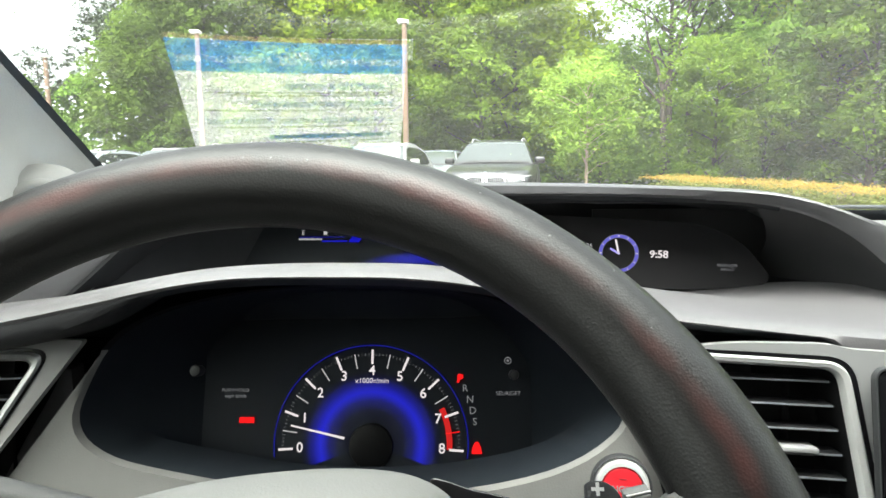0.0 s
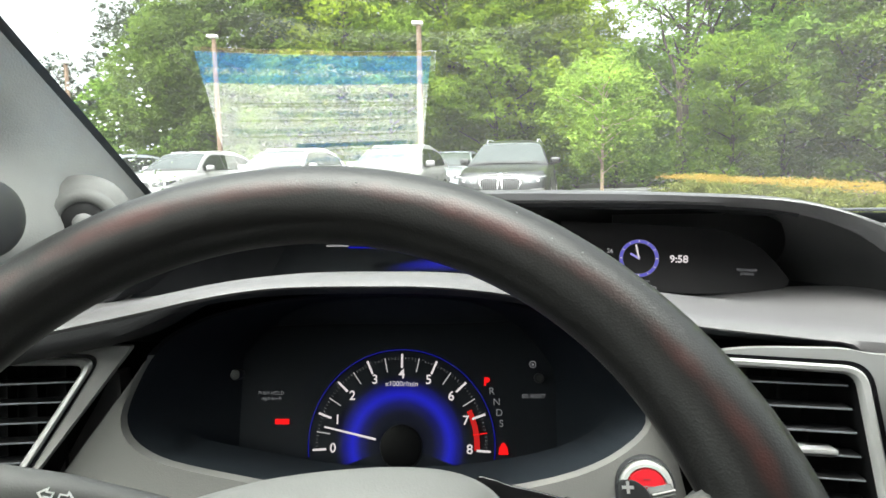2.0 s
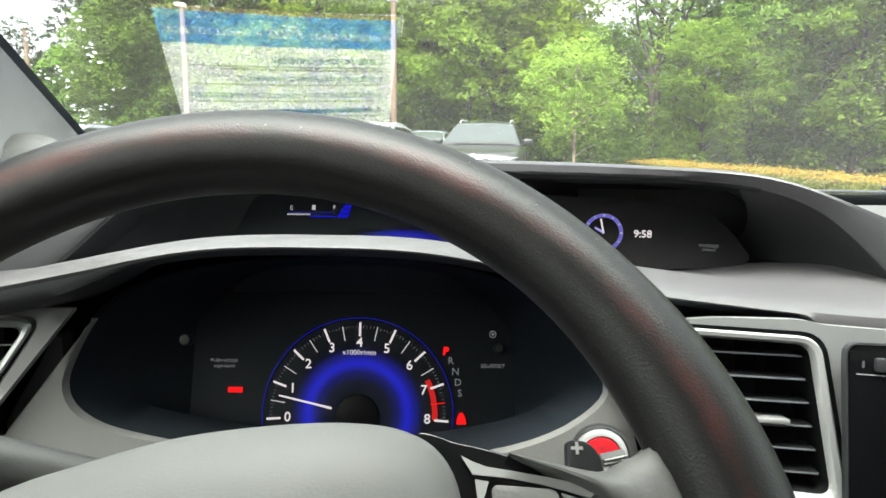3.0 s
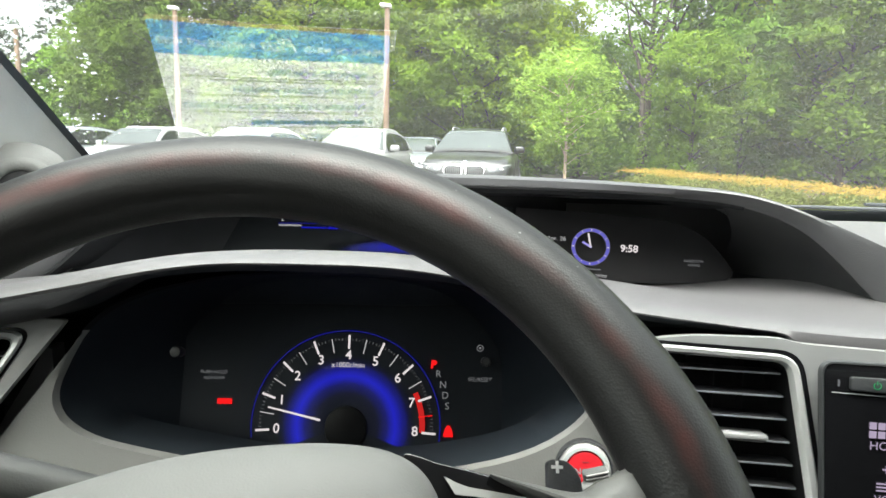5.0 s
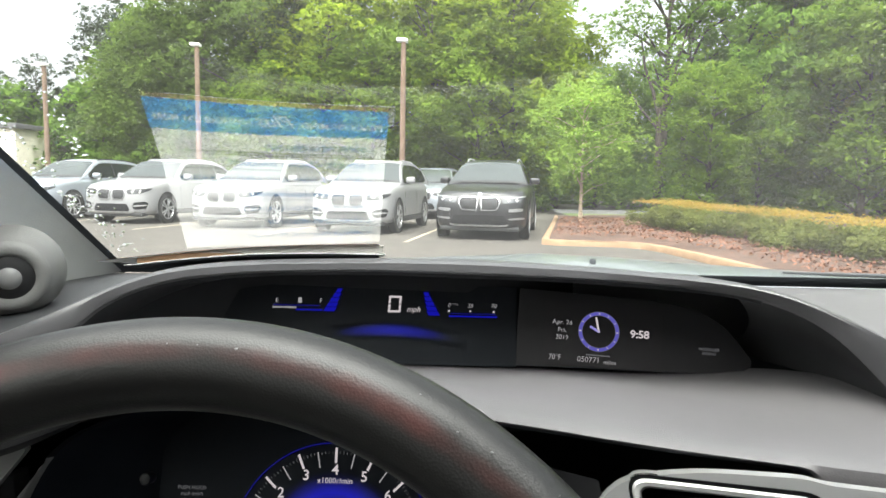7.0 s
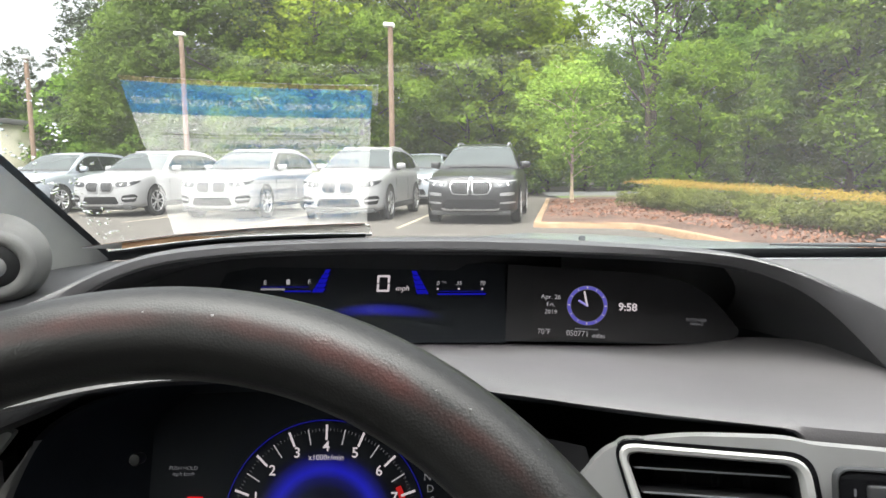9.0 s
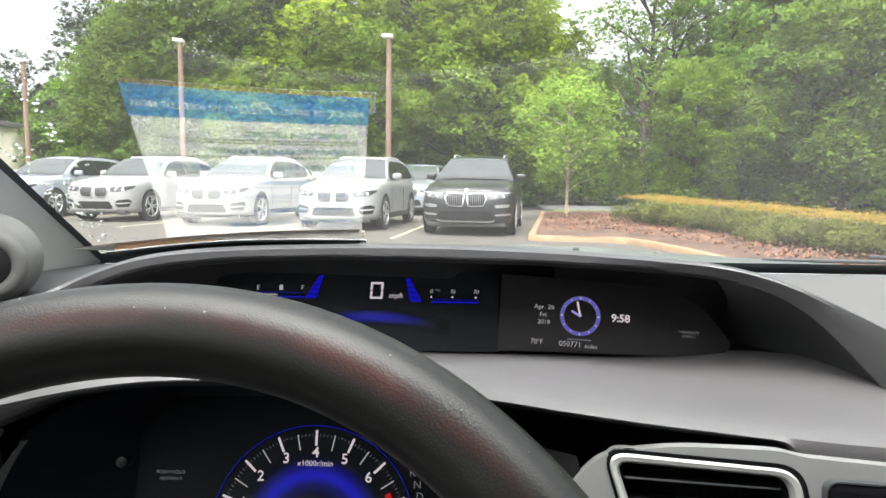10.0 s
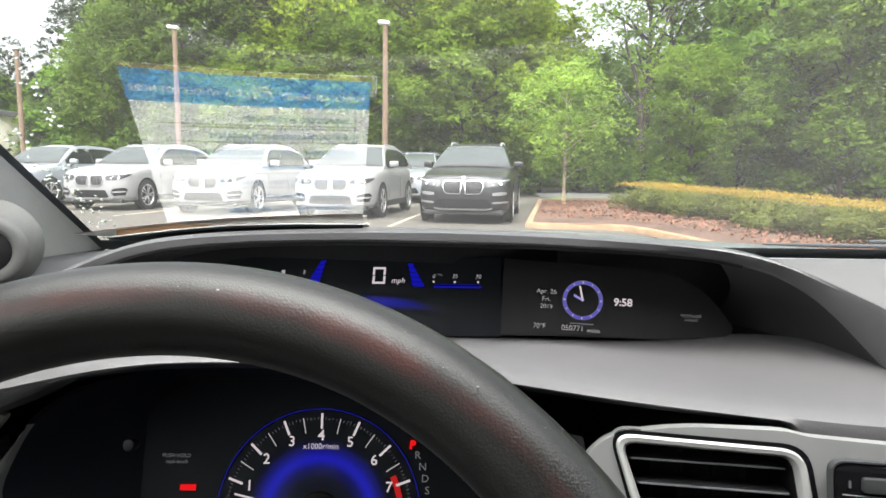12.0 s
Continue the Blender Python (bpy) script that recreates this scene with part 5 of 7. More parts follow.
shell("rear_glass", box(-0.47, 1.21, -2.205, -2.195, 1.00, 1.476), M_REARGLASS, smooth=False)
shell("rear_shelf", box(-0.54, 1.28, -2.2, -1.7, 0.98, 1.02, 0.02), M_DASHDARK)
shell("cabin_floor", box(-0.54, 1.28, -2.2, 1.05, 0.22, 0.30, 0.02), M_DASHDARK)
shell("bulkhead", box(-0.54, 1.28, 1.03, 1.06, 0.22, 0.955), M_BLACK)
shell("far_pillar", box(1.17, 1.25, 0.05, 0.10, 0.95, 1.47, 0.01), M_PILLAR)
for sx, lab in ((0.0, "driver"), (0.74, "passenger")):
    seat = empty("car_seat", Matrix.Translation((sx, -0.50, 0.30)), "dark grey cloth front car seat", "seat", "front seats")
    part("seat_cushion", box(-0.25, 0.25, -0.25, 0.27, 0.0, 0.20, 0.05, 3), M_DASHDARK, seat)
    part("backrest", moved(box(-0.25, 0.25, -0.07, 0.07, 0.0, 0.62, 0.05, 3), pose(0, -0.25, 0.13, 15)), M_DASHDARK, seat)
    part("head_restraint", moved(box(-0.13, 0.13, -0.045, 0.045, 0.0, 0.18, 0.04, 3), pose(0, -0.42, 0.78, 12)), M_DASHDARK, seat)

# outside of the own car: bonnet, cowl and wiper
BONNET = [(-0.46, 0.93), (-0.1, 0.975), (0.18, 0.988), (0.25, 0.994), (0.40, 0.990), (0.52, 0.982), (0.66, 0.975), (0.79, 0.9685), (0.92, 0.962), (1.20, 0.93)]
rows = []
for x in np.linspace(-0.46, 1.20, 40):
    z = lerp(BONNET, x)
    rows.append([(x, 1.085, z - 0.045), (x, 1.09, z - 0.020), (x, 1.12, z - 0.008), (x, 1.22, z - 0.001), (x, 1.30, z), (x, 1.45, z - 0.012), (x, 1.65, z - 0.05), (x, 1.82, z - 0.12), (x, 1.92, z - 0.22), (x, 1.95, 0.60)])
bm = grid(rows)
bmesh.ops.recalc_face_normals(bm, faces=bm.faces)
shell("bonnet", bm, M_OWNPAINT, "grey car bonnet beyond the windscreen")
shell("washer_nozzle", box(0.322, 0.332, 1.20, 1.212, 0.988, 0.9985, 0.002), M_BLACK)
shell("bonnet_seam", box(0.494, 0.4965, 1.285, 1.30, 0.970, 0.9848), M_BLACK)
shell("front_body", box(-0.50, 1.24, 1.06, 1.93, 0.22, 0.70, 0.05), M_OWNPAINT)
shell("cowl", box(-0.46, 1.20, 0.985, 1.10, 0.93, 0.962, 0.008), M_BLACK)
wiper = empty("wiper", Matrix.Translation((0.60, 1.0, 0.97)), "black wiper at rest along the windscreen's foot", "wiper")
W0 = Matrix.Translation((-0.60, -1.0, -0.97))
part("blade", moved(tube([tuple(on_glass(x, v, -0.010)) for x, v in ((0.56, -0.287), (0.64, -0.290), (0.80, -0.294), (1.00, -0.297))], [0.0015, 0.003, 0.0035, 0.0035], 8), W0), surf("wiper_rubber", (0.03, 0.033, 0.038), 0.5), wiper)
part("arm", moved(tube([tuple(on_glass(x, v, -0.018)) for x, v in ((0.72, -0.293), (0.85, -0.297), (1.00, -0.303))], [0.003, 0.004, 0.006], 8), W0), M_BLACK, wiper)

# rain drops on the outside of the glass, near the pillar
drop_mesh = bpy.data.meshes.new("rain_drop")
bm = bmesh.new()
bmesh.ops.create_uvsphere(bm, u_segments=10, v_segments=6, radius=1.0)
bmesh.ops.delete(bm, geom=[v for v in bm.verts if v.co.z < -0.05], context="VERTS")
for v in bm.verts:
    v.co.z = max(0.0, v.co.z) * 0.6
bm.to_mesh(drop_mesh)
bm.free()
drop_mesh.materials.append(M_DROP)
for p in drop_mesh.polygons:
    p.use_smooth = True
rain = empty("rain_drops", Matrix.Translation(on_glass(-0.34, 0.0)), "clusters of clear rain drops running down the glass", "water drops", kind="stuff")
rnd = random.Random(5)
turn_out = Matrix((Vector((1, 0, 0)), W_UP, -W_IN)).transposed()
verts, faces = [], []
base_v = [v.co.copy() for v in drop_mesh.vertices]
base_f = [tuple(p.vertices) for p in drop_mesh.polygons]


def drop(x, v, s, long=1.0):
    o = on_glass(x, v, -0.0052)
    k = len(verts)
    for c in base_v:
        verts.append(tuple(o + turn_out @ Vector((c.x * s * 1.4 * rnd.uniform(0.9, 1.1), c.y * s * 1.3 * long, c.z * s * 1.4))))
    faces.extend(tuple(i + k for i in f) for f in base_f)


# two slanting trails, and scattered drops
TRAILS = (((-0.262, 0.165), (-0.280, 0.114), (-0.290, 0.070), (-0.299, 0.02), (-0.299, -0.04)), ((-0.318, 0.160), (-0.330, 0.12), (-0.345, 0.066), (-0.352, 0.020), (-0.350, -0.03)), ((-0.365, 0.10), (-0.362, 0.04), (-0.372, -0.06), (-0.384, -0.13)))
for trail in TRAILS:
    for i in range(46):
        t = rnd.random() * (len(trail) - 1.001)
        k = int(t)
        x = trail[k][0] + (trail[k + 1][0] - trail[k][0]) * (t - k)
        v = trail[k][1] + (trail[k + 1][1] - trail[k][1]) * (t - k)
        drop(x + rnd.gauss(0, 0.0055), v + rnd.gauss(0, 0.004), 0.0005 + 0.0013 * rnd.random() ** 1.6, rnd.uniform(1.0, 1.8))
for i in range(90):
    v = rnd.uniform(-0.25, -0.06)
    drop(edge_x(v) + 0.010 + abs(rnd.gauss(0, 0.026)), v, 0.0005 + 0.0014 * rnd.random() ** 1.5, rnd.uniform(1.0, 1.8))
for i in range(60):
    drop(rnd.uniform(-0.25, 0.75), rnd.uniform(-0.2, 0.25), rnd.uniform(0.0003, 0.0007), 1.0)
me = bpy.data.meshes.new("drops")
me.from_pydata(verts, [], faces)
me.materials.append(M_DROP)
for p in me.polygons:
    p.use_smooth = True
ob = new("drops", me)
ob.parent = rain
ob.matrix_parent_inverse = rain.matrix_world.inverted()
tagged(ob, kind="stuff")

# ---- printed sheet on the dash ----
P_NL, P_NR, P_FL, P_FR = Vector((-0.2740, 0.7080, 1.0395)), Vector((0.0100, 0.7126, 1.0617)), Vector((-0.2950, 0.9554, 1.0115)), Vector((-0.0185, 0.925, 1.0270))


def on_sheet(u, v, lift=0.0):
    """u from the sheet's own left (the car's right) to its right, v from its head (near the driver) to its foot, both 0 to 1."""
    a = P_NR.lerp(P_NL, u)
    b = P_FR.lerp(P_FL, u)
    p = a.lerp(b, v)
    p.z += lift + 0.0045 * math.sin(math.pi * u) * (1 - v) - 0.002 * math.sin(math.pi * v)
    return p


def sheet_mesh(u0, u1, v0, v1, lift, nu=16, nv=10, thick=0.0):
    rows = [[tuple(on_sheet(u0 + (u1 - u0) * i / nu, v0 + (v1 - v0) * j / nv, lift)) for j in range(nv + 1)] for i in range(nu + 1)]
    bm = grid(rows)
    if thick:
        low = grid([[(x, y, z - thick) for x, y, z in r] for r in rows])
        join(bm, low)
        ring = [rows[i][0] for i in range(nu + 1)] + [rows[nu][j] for j in range(1, nv + 1)] + [rows[i][nv] for i in range(nu - 1, -1, -1)] + [rows[0][j] for j in range(nv - 1, 0, -1)]
        join(bm, grid([ring, [(x, y, z - thick) for x, y, z in ring]], close_v=True))
        bmesh.ops.remove_doubles(bm, verts=bm.verts, dist=1e-6)
    bm.normal_update()
    bmesh.ops.recalc_face_normals(bm, faces=bm.faces)
    return bm


leaflet = empty("dealer_leaflet", Matrix.Translation((-0.13, 0.82, 1.03)), "printed white leaflet with blue heading lying on the dash", "paper")
L0 = Matrix.Translation((0.13, -0.82, -1.03))
sheet = part("sheet", moved(sheet_mesh(0, 1, 0, 1, 0.0, thick=0.0003), L0), M_PAPER, leaflet)
part("heading_margin", moved(sheet_mesh(0.0, 1.0, -0.024, 0.0, 0.0002), L0), M_BROWN, sheet, "thin brown margin above the heading")
part("heading_band", moved(sheet_mesh(0.0, 1.0, 0.002, 0.178, 0.0004), L0), M_INKBLUE, sheet)


def on_paper(text, size, u, v, mat, align="LEFT", bold=0.0, shear=0.0, stretch=1.0):
    """Words that follow the sheet; size in metres."""
    cu = bpy.data.curves.new("words", "FONT")
    cu.body, cu.size, cu.align_x, cu.align_y, cu.shear, cu.offset = text, size, align, "CENTER", shear, bold
    cu.resolution_u = 2
    tmp = bpy.data.objects.new("words", cu)
    me = bpy.data.meshes.new_from_object(tmp)
    bpy.data.objects.remove(tmp)
    for vv in me.vertices:
        vv.co = L0 @ on_sheet(u + vv.co.x * stretch / 0.276, v - vv.co.y / 0.232, 0.0007)
    me.materials.clear()
    me.materials.append(mat)
    ob = new("lettering", me)
    ob.parent = sheet
    return ob


on_paper("PEACE OF MIND", 0.0125, 0.020, 0.112, M_INKWHITE, bold=0.0002)
on_paper("Plus", 0.0260, 0.370, 0.095, M_INKWHITE, shear=0.45, bold=0.0001)
on_paper("A WHOLE LOT MORE", 0.0122, 0.550, 0.108, M_INKWHITE, bold=0.0002)
items = [("1. INSPECTED & CERTIFIED", 0.262, 2), ("2. INDUSTRY-LEADING WARRANTY", 0.375, 1), ("3. EXCLUSIVE 7-DAY VEHICLE EXCHANGE POLICY", 0.485, 1), (None, 0.592, 1), ("5. PRICE PROTECTION GUARANTEE", 0.700, 1), ("6. UNMATCHED SELECTION", 0.805, 1), ("7. PREMIER FINANCIAL PROGRAMS", 0.915, 0)]
for txt, v, bars in items:
    if txt:
        on_paper(txt, 0.0110, 0.045, v, M_INKTEXT, bold=0.0002)
    else:
        on_paper("4.", 0.0118, 0.045, v, M_INKTEXT, bold=0.0002)
        part("text_bar", moved(sheet_mesh(0.085, 0.62, v - 0.014, v + 0.014, 0.0006), L0), M_INKTEXT, sheet)
    for b in range(bars):
        part("text_bar", moved(sheet_mesh(0.045, 0.90 - 0.12 * b - 0.1 * (v > 0.5), v + 0.034 + b * 0.018, v + 0.042 + b * 0.018, 0.0006, 12, 1), L0), M_INKGREY, sheet)
# brown folder and more sheets beneath
stack = empty("paper_stack", Matrix.Translation((-0.13, 0.82, 1.03)), "brown folder with loose white sheets under the leaflet", "paper")


def wedge(u0, u1, near, far, top, bottom):
    """A layer of the stack whose upper and lower faces lie below the leaflet by amounts that change along u."""
    rows = []
    for i in range(25):
        u = u0 + (u1 - u0) * i / 24
        line = [on_sheet(u, far + (near - far) * j / 8) for j in range(9)]
        up = [(q.x, q.y, q.z - top(u)) for q in line]
        low = [(q.x, q.y, q.z - bottom(u)) for q in line[::-1]]
        rows.append(up + [(line[-1].x, line[-1].y - 0.0004, line[-1].z - (top(u) + bottom(u)) / 2)] + low)
    bm = grid(rows, close_v=True)
    bm.faces.new([bm.verts.new(p) for p in rows[0]])
    bm.faces.new([bm.verts.new(p) for p in rows[-1]])
    bmesh.ops.remove_doubles(bm, verts=bm.verts, dist=1e-6)
    bmesh.ops.recalc_face_normals(bm, faces=bm.faces)
    return bm


COVER_DROP = [(-0.1, 0.0100), (0.0, 0.0092), (0.205, 0.0075), (0.448, 0.0060), (0.677, 0.0062), (0.85, 0.0068), (1.0, 0.0060)]
for k in range(7):
    a, b = 0.08 + 0.86 * k / 7, 0.08 + 0.86 * (k + 0.72) / 7
    part("page", moved(wedge(-0.016 + 0.004 * (k % 3), 0.66 - 0.03 * k, -0.004 - 0.002 * (k % 2), 0.10, lambda u: max(0.0006, lerp(COVER_DROP, u) * a), lambda u: max(0.0008, lerp(COVER_DROP, u) * b)), L0), M_PAGE, stack)
part("brown_card", moved(wedge(0.36, 0.862, 0.004, 0.92, lambda u: 0.0006, lambda u: max(0.0010, lerp(COVER_DROP, u) - 0.0003)), L0), M_BROWN, stack, "brown card between the sheets")
part("cover", moved(wedge(-0.022, 0.905, -0.010, 0.12, lambda u: lerp(COVER_DROP, u), lambda u: lerp(COVER_DROP, u) + 0.0008), L0), M_PAPER, stack, "pale cover with a thin bright edge")
# black wedge put in for the shadow gap below the cover
part("stack_shadow", moved(wedge(0.0, 0.89, 0.006, 0.94, lambda u: lerp(COVER_DROP, u) + 0.0010, lambda u: lerp(COVER_DROP, u) + 0.0028), L0), M_BLACK, stack, "black wedge standing for the shadow under the stack")

# ---- ground ----
rows = [[(x, y, 0.0) for y in (-60, -10, 0, 5, 10, 15, 20, 25, 29, 34, 40, 60, 120, 600)] for x in (-600, -80, -40, -20, -10, 0, 10, 20, 40, 80, 600)]
ground = part("ground", grid(rows), M_ASPHALT, smooth=False)
tagged(ground, "worn grey-brown asphalt car park", "ground", kind="structure")
bm = grid([[(x, y, 0.02) for y in (30.5, 60, 120, 500)] for x in (-500, -60, 0, 4, 500)])
tagged(part("forest_ground", bm, M_FOREST, smooth=False), "dark leaf-strewn forest floor", "ground", kind="structure")
HEAD = radians(7)  # the parked rows are turned a little
DIRX, DIRY = math.sin(HEAD), math.cos(HEAD)

# parking lines between the bays
for i in range(-5, 1):
    x0, y0 = -0.68 + i * 3.28, 15.5 - i * 0.96
    bm = bmesh.new()
    p0, p1 = Vector((x0 - DIRX * 2.8, y0 - DIRY * 2.8, 0.004)), Vector((x0 + DIRX * 3.2, y0 + DIRY * 3.2, 0.004))
    s = Vector((DIRY, -DIRX, 0)) * 0.05
    bm.faces.new([bm.verts.new(p) for p in (p0 - s, p0 + s, p1 + s, p1 - s)])
    tagged(part("parking_line", bm, M_LINE, smooth=False), "faded cream parking bay line", "road marking", "bay lines", "structure")

# planted island: kerb, mulch, hedge, small tree
kerb_line = [(3.70, 24.6), (3.20, 21.5), (2.74, 18.8), (2.12, 15.2), (1.78, 13.2), (1.74, 12.88), (1.95, 12.70), (2.5, 12.60), (3.2, 12.55), (3.58, 12.30), (3.80, 11.6), (3.92, 10.6), (4.08, 9.0), (4.25, 6.0), (4.35, 2.0), (4.4, -2.0)]
bm = bmesh.new()
kp = []
for i in range(len(kerb_line) - 1):
    a, b = Vector(kerb_line[i]), Vector(kerb_line[i + 1])
    k = max(1, int((b - a).length / 0.4))
    kp += [a.lerp(b, j / k) for j in range(k)]
kp.append(Vector(kerb_line[-1]))
rows = []
for i, p in enumerate(kp):
    d = (kp[min(i + 1, len(kp) - 1)] - kp[max(i - 1, 0)]).normalized()
    nrm = Vector((-d.y, d.x))
    h = 0.115 + 0.006 * noise.noise((i * 0.4, 1, 0))
    prof = [(0.0, 0.0), (0.01, h * 0.8), (0.03, h), (0.15, h), (0.16, 0.06)]
    rows.append([(p.x + nrm.x * o, p.y + nrm.y * o, z) for o, z in prof])
bm = grid(rows)
bmesh.ops.recalc_face_normals(bm, faces=bm.faces)
tagged(part("kerb", bm, M_KERB), "stained yellowish concrete kerb round the planted island", "kerb", kind="structure")
rows = []
for p in kp:
    far = Vector((15.0, p.y * 0.9 + 3.5)) if p.y < 20 else Vector((15.0, 24.5))
    rows.append([(p.x * (1 - t) + far.x * t + (0.13 if t == 0 else 0), p.y * (1 - t) + far.y * t, 0.095 + 0.10 * math.sin(min(1, t * 3) * math.pi / 2) + 0.05 * noise.noise((p.x + t * 20, p.y * 0.7, 0))) for t in np.linspace(0, 1, 26)])
bm = grid(rows)
bmesh.ops.recalc_face_normals(bm, faces=bm.faces)
if sum(f.normal.z for f in bm.faces) < 0:
    bmesh.ops.reverse_faces(bm, faces=bm.faces)
tagged(part("mulch_bed", bm, M_MULCH), "reddish brown bark mulch and fallen leaves", "mulch", kind="structure")


def leaf_cloud(points, size, seed, stretch=1.0, out=None):
    """One mesh of many small leaves at the points."""
    rs = np.random.RandomState(seed)
    pts = np.asarray(points, float)
    n = len(pts)
    a = rs.normal(size=(n, 3))
    a /= np.linalg.norm(a, axis=1)[:, None]
    a[:, 2] *= 0.45
    a /= np.linalg.norm(a, axis=1)[:, None]
    up = rs.normal(size=(n, 3)) * 0.55 + np.array([0, 0, 1.0])
    b = np.cross(a, up)
    b /= np.linalg.norm(b, axis=1)[:, None]
    s = (size * rs.uniform(0.55, 1.35, n))[:, None]
    a, b = a * s * stretch, b * s * 0.55
    quads = np.stack([pts - a, pts + b, pts + a, pts - b], axis=1).reshape(-1, 3)
    me = bpy.data.meshes.new("leaves")
    me.vertices.add(n * 4)
    me.vertices.foreach_set("co", quads.astype(np.float32).ravel())
    me.loops.add(n * 4)
    me.loops.foreach_set("vertex_index", np.arange(n * 4, dtype=np.int32))
    me.polygons.add(n)
    me.polygons.foreach_set("loop_start", np.arange(0, n * 4, 4, dtype=np.int32))
    me.update(calc_edges=True)
    if out is not None:
        # shading normals are bent outwards and up, so each clump is lit as one mass
        nrm = np.cross(a, b)
        nrm /= np.linalg.norm(nrm, axis=1)[:, None] + 1e-9
        nrm *= np.where((nrm * out).sum(axis=1) < 0, -1.0, 1.0)[:, None]
        v = out + 0.12 * nrm + np.array([0, 0, 0.5])
        v /= np.linalg.norm(v, axis=1)[:, None] + 1e-9
        me.polygons.foreach_set("use_smooth", np.ones(n, dtype=bool))
        me.normals_split_custom_set_from_vertices(np.repeat(v, 4, axis=0).tolist())
    return me


def clump_points(rs, centres, radii, per, flat=0.8, tuft=0.0, droop=0.5):
    """Leaves thick at the skin of each clump and thin inside. With tuft, a size in metres, they gather in sprays that hang at their rims."""
    out, way = [], []
    for c, r in zip(centres, radii):
        k = int(per * r * r)
        if tuft:
            k = max(6, k // 22)
        d = rs.normal(size=(k, 3))
        if tuft:
            d[:, 2] += 0.35
        d /= np.linalg.norm(d, axis=1)[:, None]
        rad = r * (0.35 + 0.75 * rs.uniform(size=k) ** 0.5)
        w = d.copy()
        d[:, 2] *= flat
        p = np.asarray(c) + d * rad[:, None]
        if tuft:
            size = np.repeat(tuft * rs.uniform(0.6, 1.3, k), 22)
            o = rs.normal(size=(k * 22, 3)) * np.array([0.5, 0.5, 0.20])
            w = np.repeat(w, 22, axis=0)
            o += w * np.array([1, 1, 0.2]) * rs.uniform(-0.2, 0.5, (k * 22, 1))
            flatr = (o[:, 0] ** 2 + o[:, 1] ** 2)
            o[:, 2] -= droop * np.minimum(flatr, 1.6)
            p = np.repeat(p, 22, axis=0) + o * size[:, None]
            w = 0.55 * w + np.array([0, 0, 0.75]) + 0.5 * o
            w /= np.linalg.norm(w, axis=1)[:, None]
        way.append(w)
        out.append(p)
    return np.concatenate(out), np.concatenate(way)


def make_tree(seed, height, spread, leafmat, clear=0.25, clumps=34, leaf=0.16, per=130, trunk=0.16, conifer=False, bark=M_BARK, tuft=0.42, droop=0.5):
    """A tree at the origin: tapered trunk, limbs, crown of many leaves."""
    rs = np.random.RandomState(seed)
    tree = empty("tree")
    pts, x, y = [], 0.0, 0.0
    for i in range(9):
        t = i / 8
        x += rs.uniform(-0.06, 0.06) * height * 0.05
        y += rs.uniform(-0.06, 0.06) * height * 0.05
        pts.append((x, y, height * 0.92 * t))
    bm = tube(pts, [trunk * (1 - 0.85 * i / 8) * (1.35 if i == 0 else 1) for i in range(9)], 8)
    centres, radii = [], []
    for i in range(clumps):
        t = clear + (1 - clear) * ((i + rs.uniform()) / clumps) ** 0.9
        if conifer:
            env = spread * (0.45 + 0.55 * math.sin(math.pi * min(1, (t - clear) / (1 - clear) * 0.9 + 0.1)))
        else:
            env = spread * math.sin(math.pi * (0.14 + 0.80 * (t - clear) / (1 - clear))) ** 0.6
        a = i * 2.4 + rs.uniform(-0.6, 0.6)
        r = env * rs.uniform(0.35, 1.0)
        k = int(t * 8 * 0.92)
        bx, by, _ = pts[min(k, 8)]
        c = (bx + r * math.cos(a), by + r * math.sin(a), height * t + rs.uniform(-0.3, 0.3))
        centres.append(c)
        radii.append(spread * rs.uniform(0.20, 0.36))
        root = (bx, by, max(0.3, height * (t - 0.13)))
        mid = ((root[0] + c[0]) / 2, (root[1] + c[1]) / 2, (root[2] + c[2]) / 2 + 0.1)
        if i % 2 == 0:
            join(bm, tube([root, mid, c], [trunk * 0.34, trunk * 0.22, trunk * 0.07], 5, False))
    part("trunk", bm, bark, tree)
    p, way = clump_points(rs, centres, radii, per * (2.6 / spread) ** 2 * 2.2, 0.75, tuft, droop)
    me = leaf_cloud(p, leaf, seed, out=way)
    me.materials.append(leafmat)
    crown = new("crown", me)
    crown.parent = tree
    return tree


def place(tree, x, y, z=0.0, turn=0.0, scale=1.0, label="", group=""):
    tree.matrix_world = Matrix.Translation((x, y, z)) @ pose(0, 0, 0, 0, 0, turn) @ Matrix.Diagonal((scale, scale, scale, 1))
    return tagged(tree, label, "tree", group)


def copy_tree(tree, x, y, turn, scale, label):
    t = copy_thing(tree, Matrix.Translation((x, y, 0)) @ pose(0, 0, 0, 0, 0, turn))
    t.scale = (scale, scale, scale)
    return tagged(t, label, "tree", "wood edge trees")


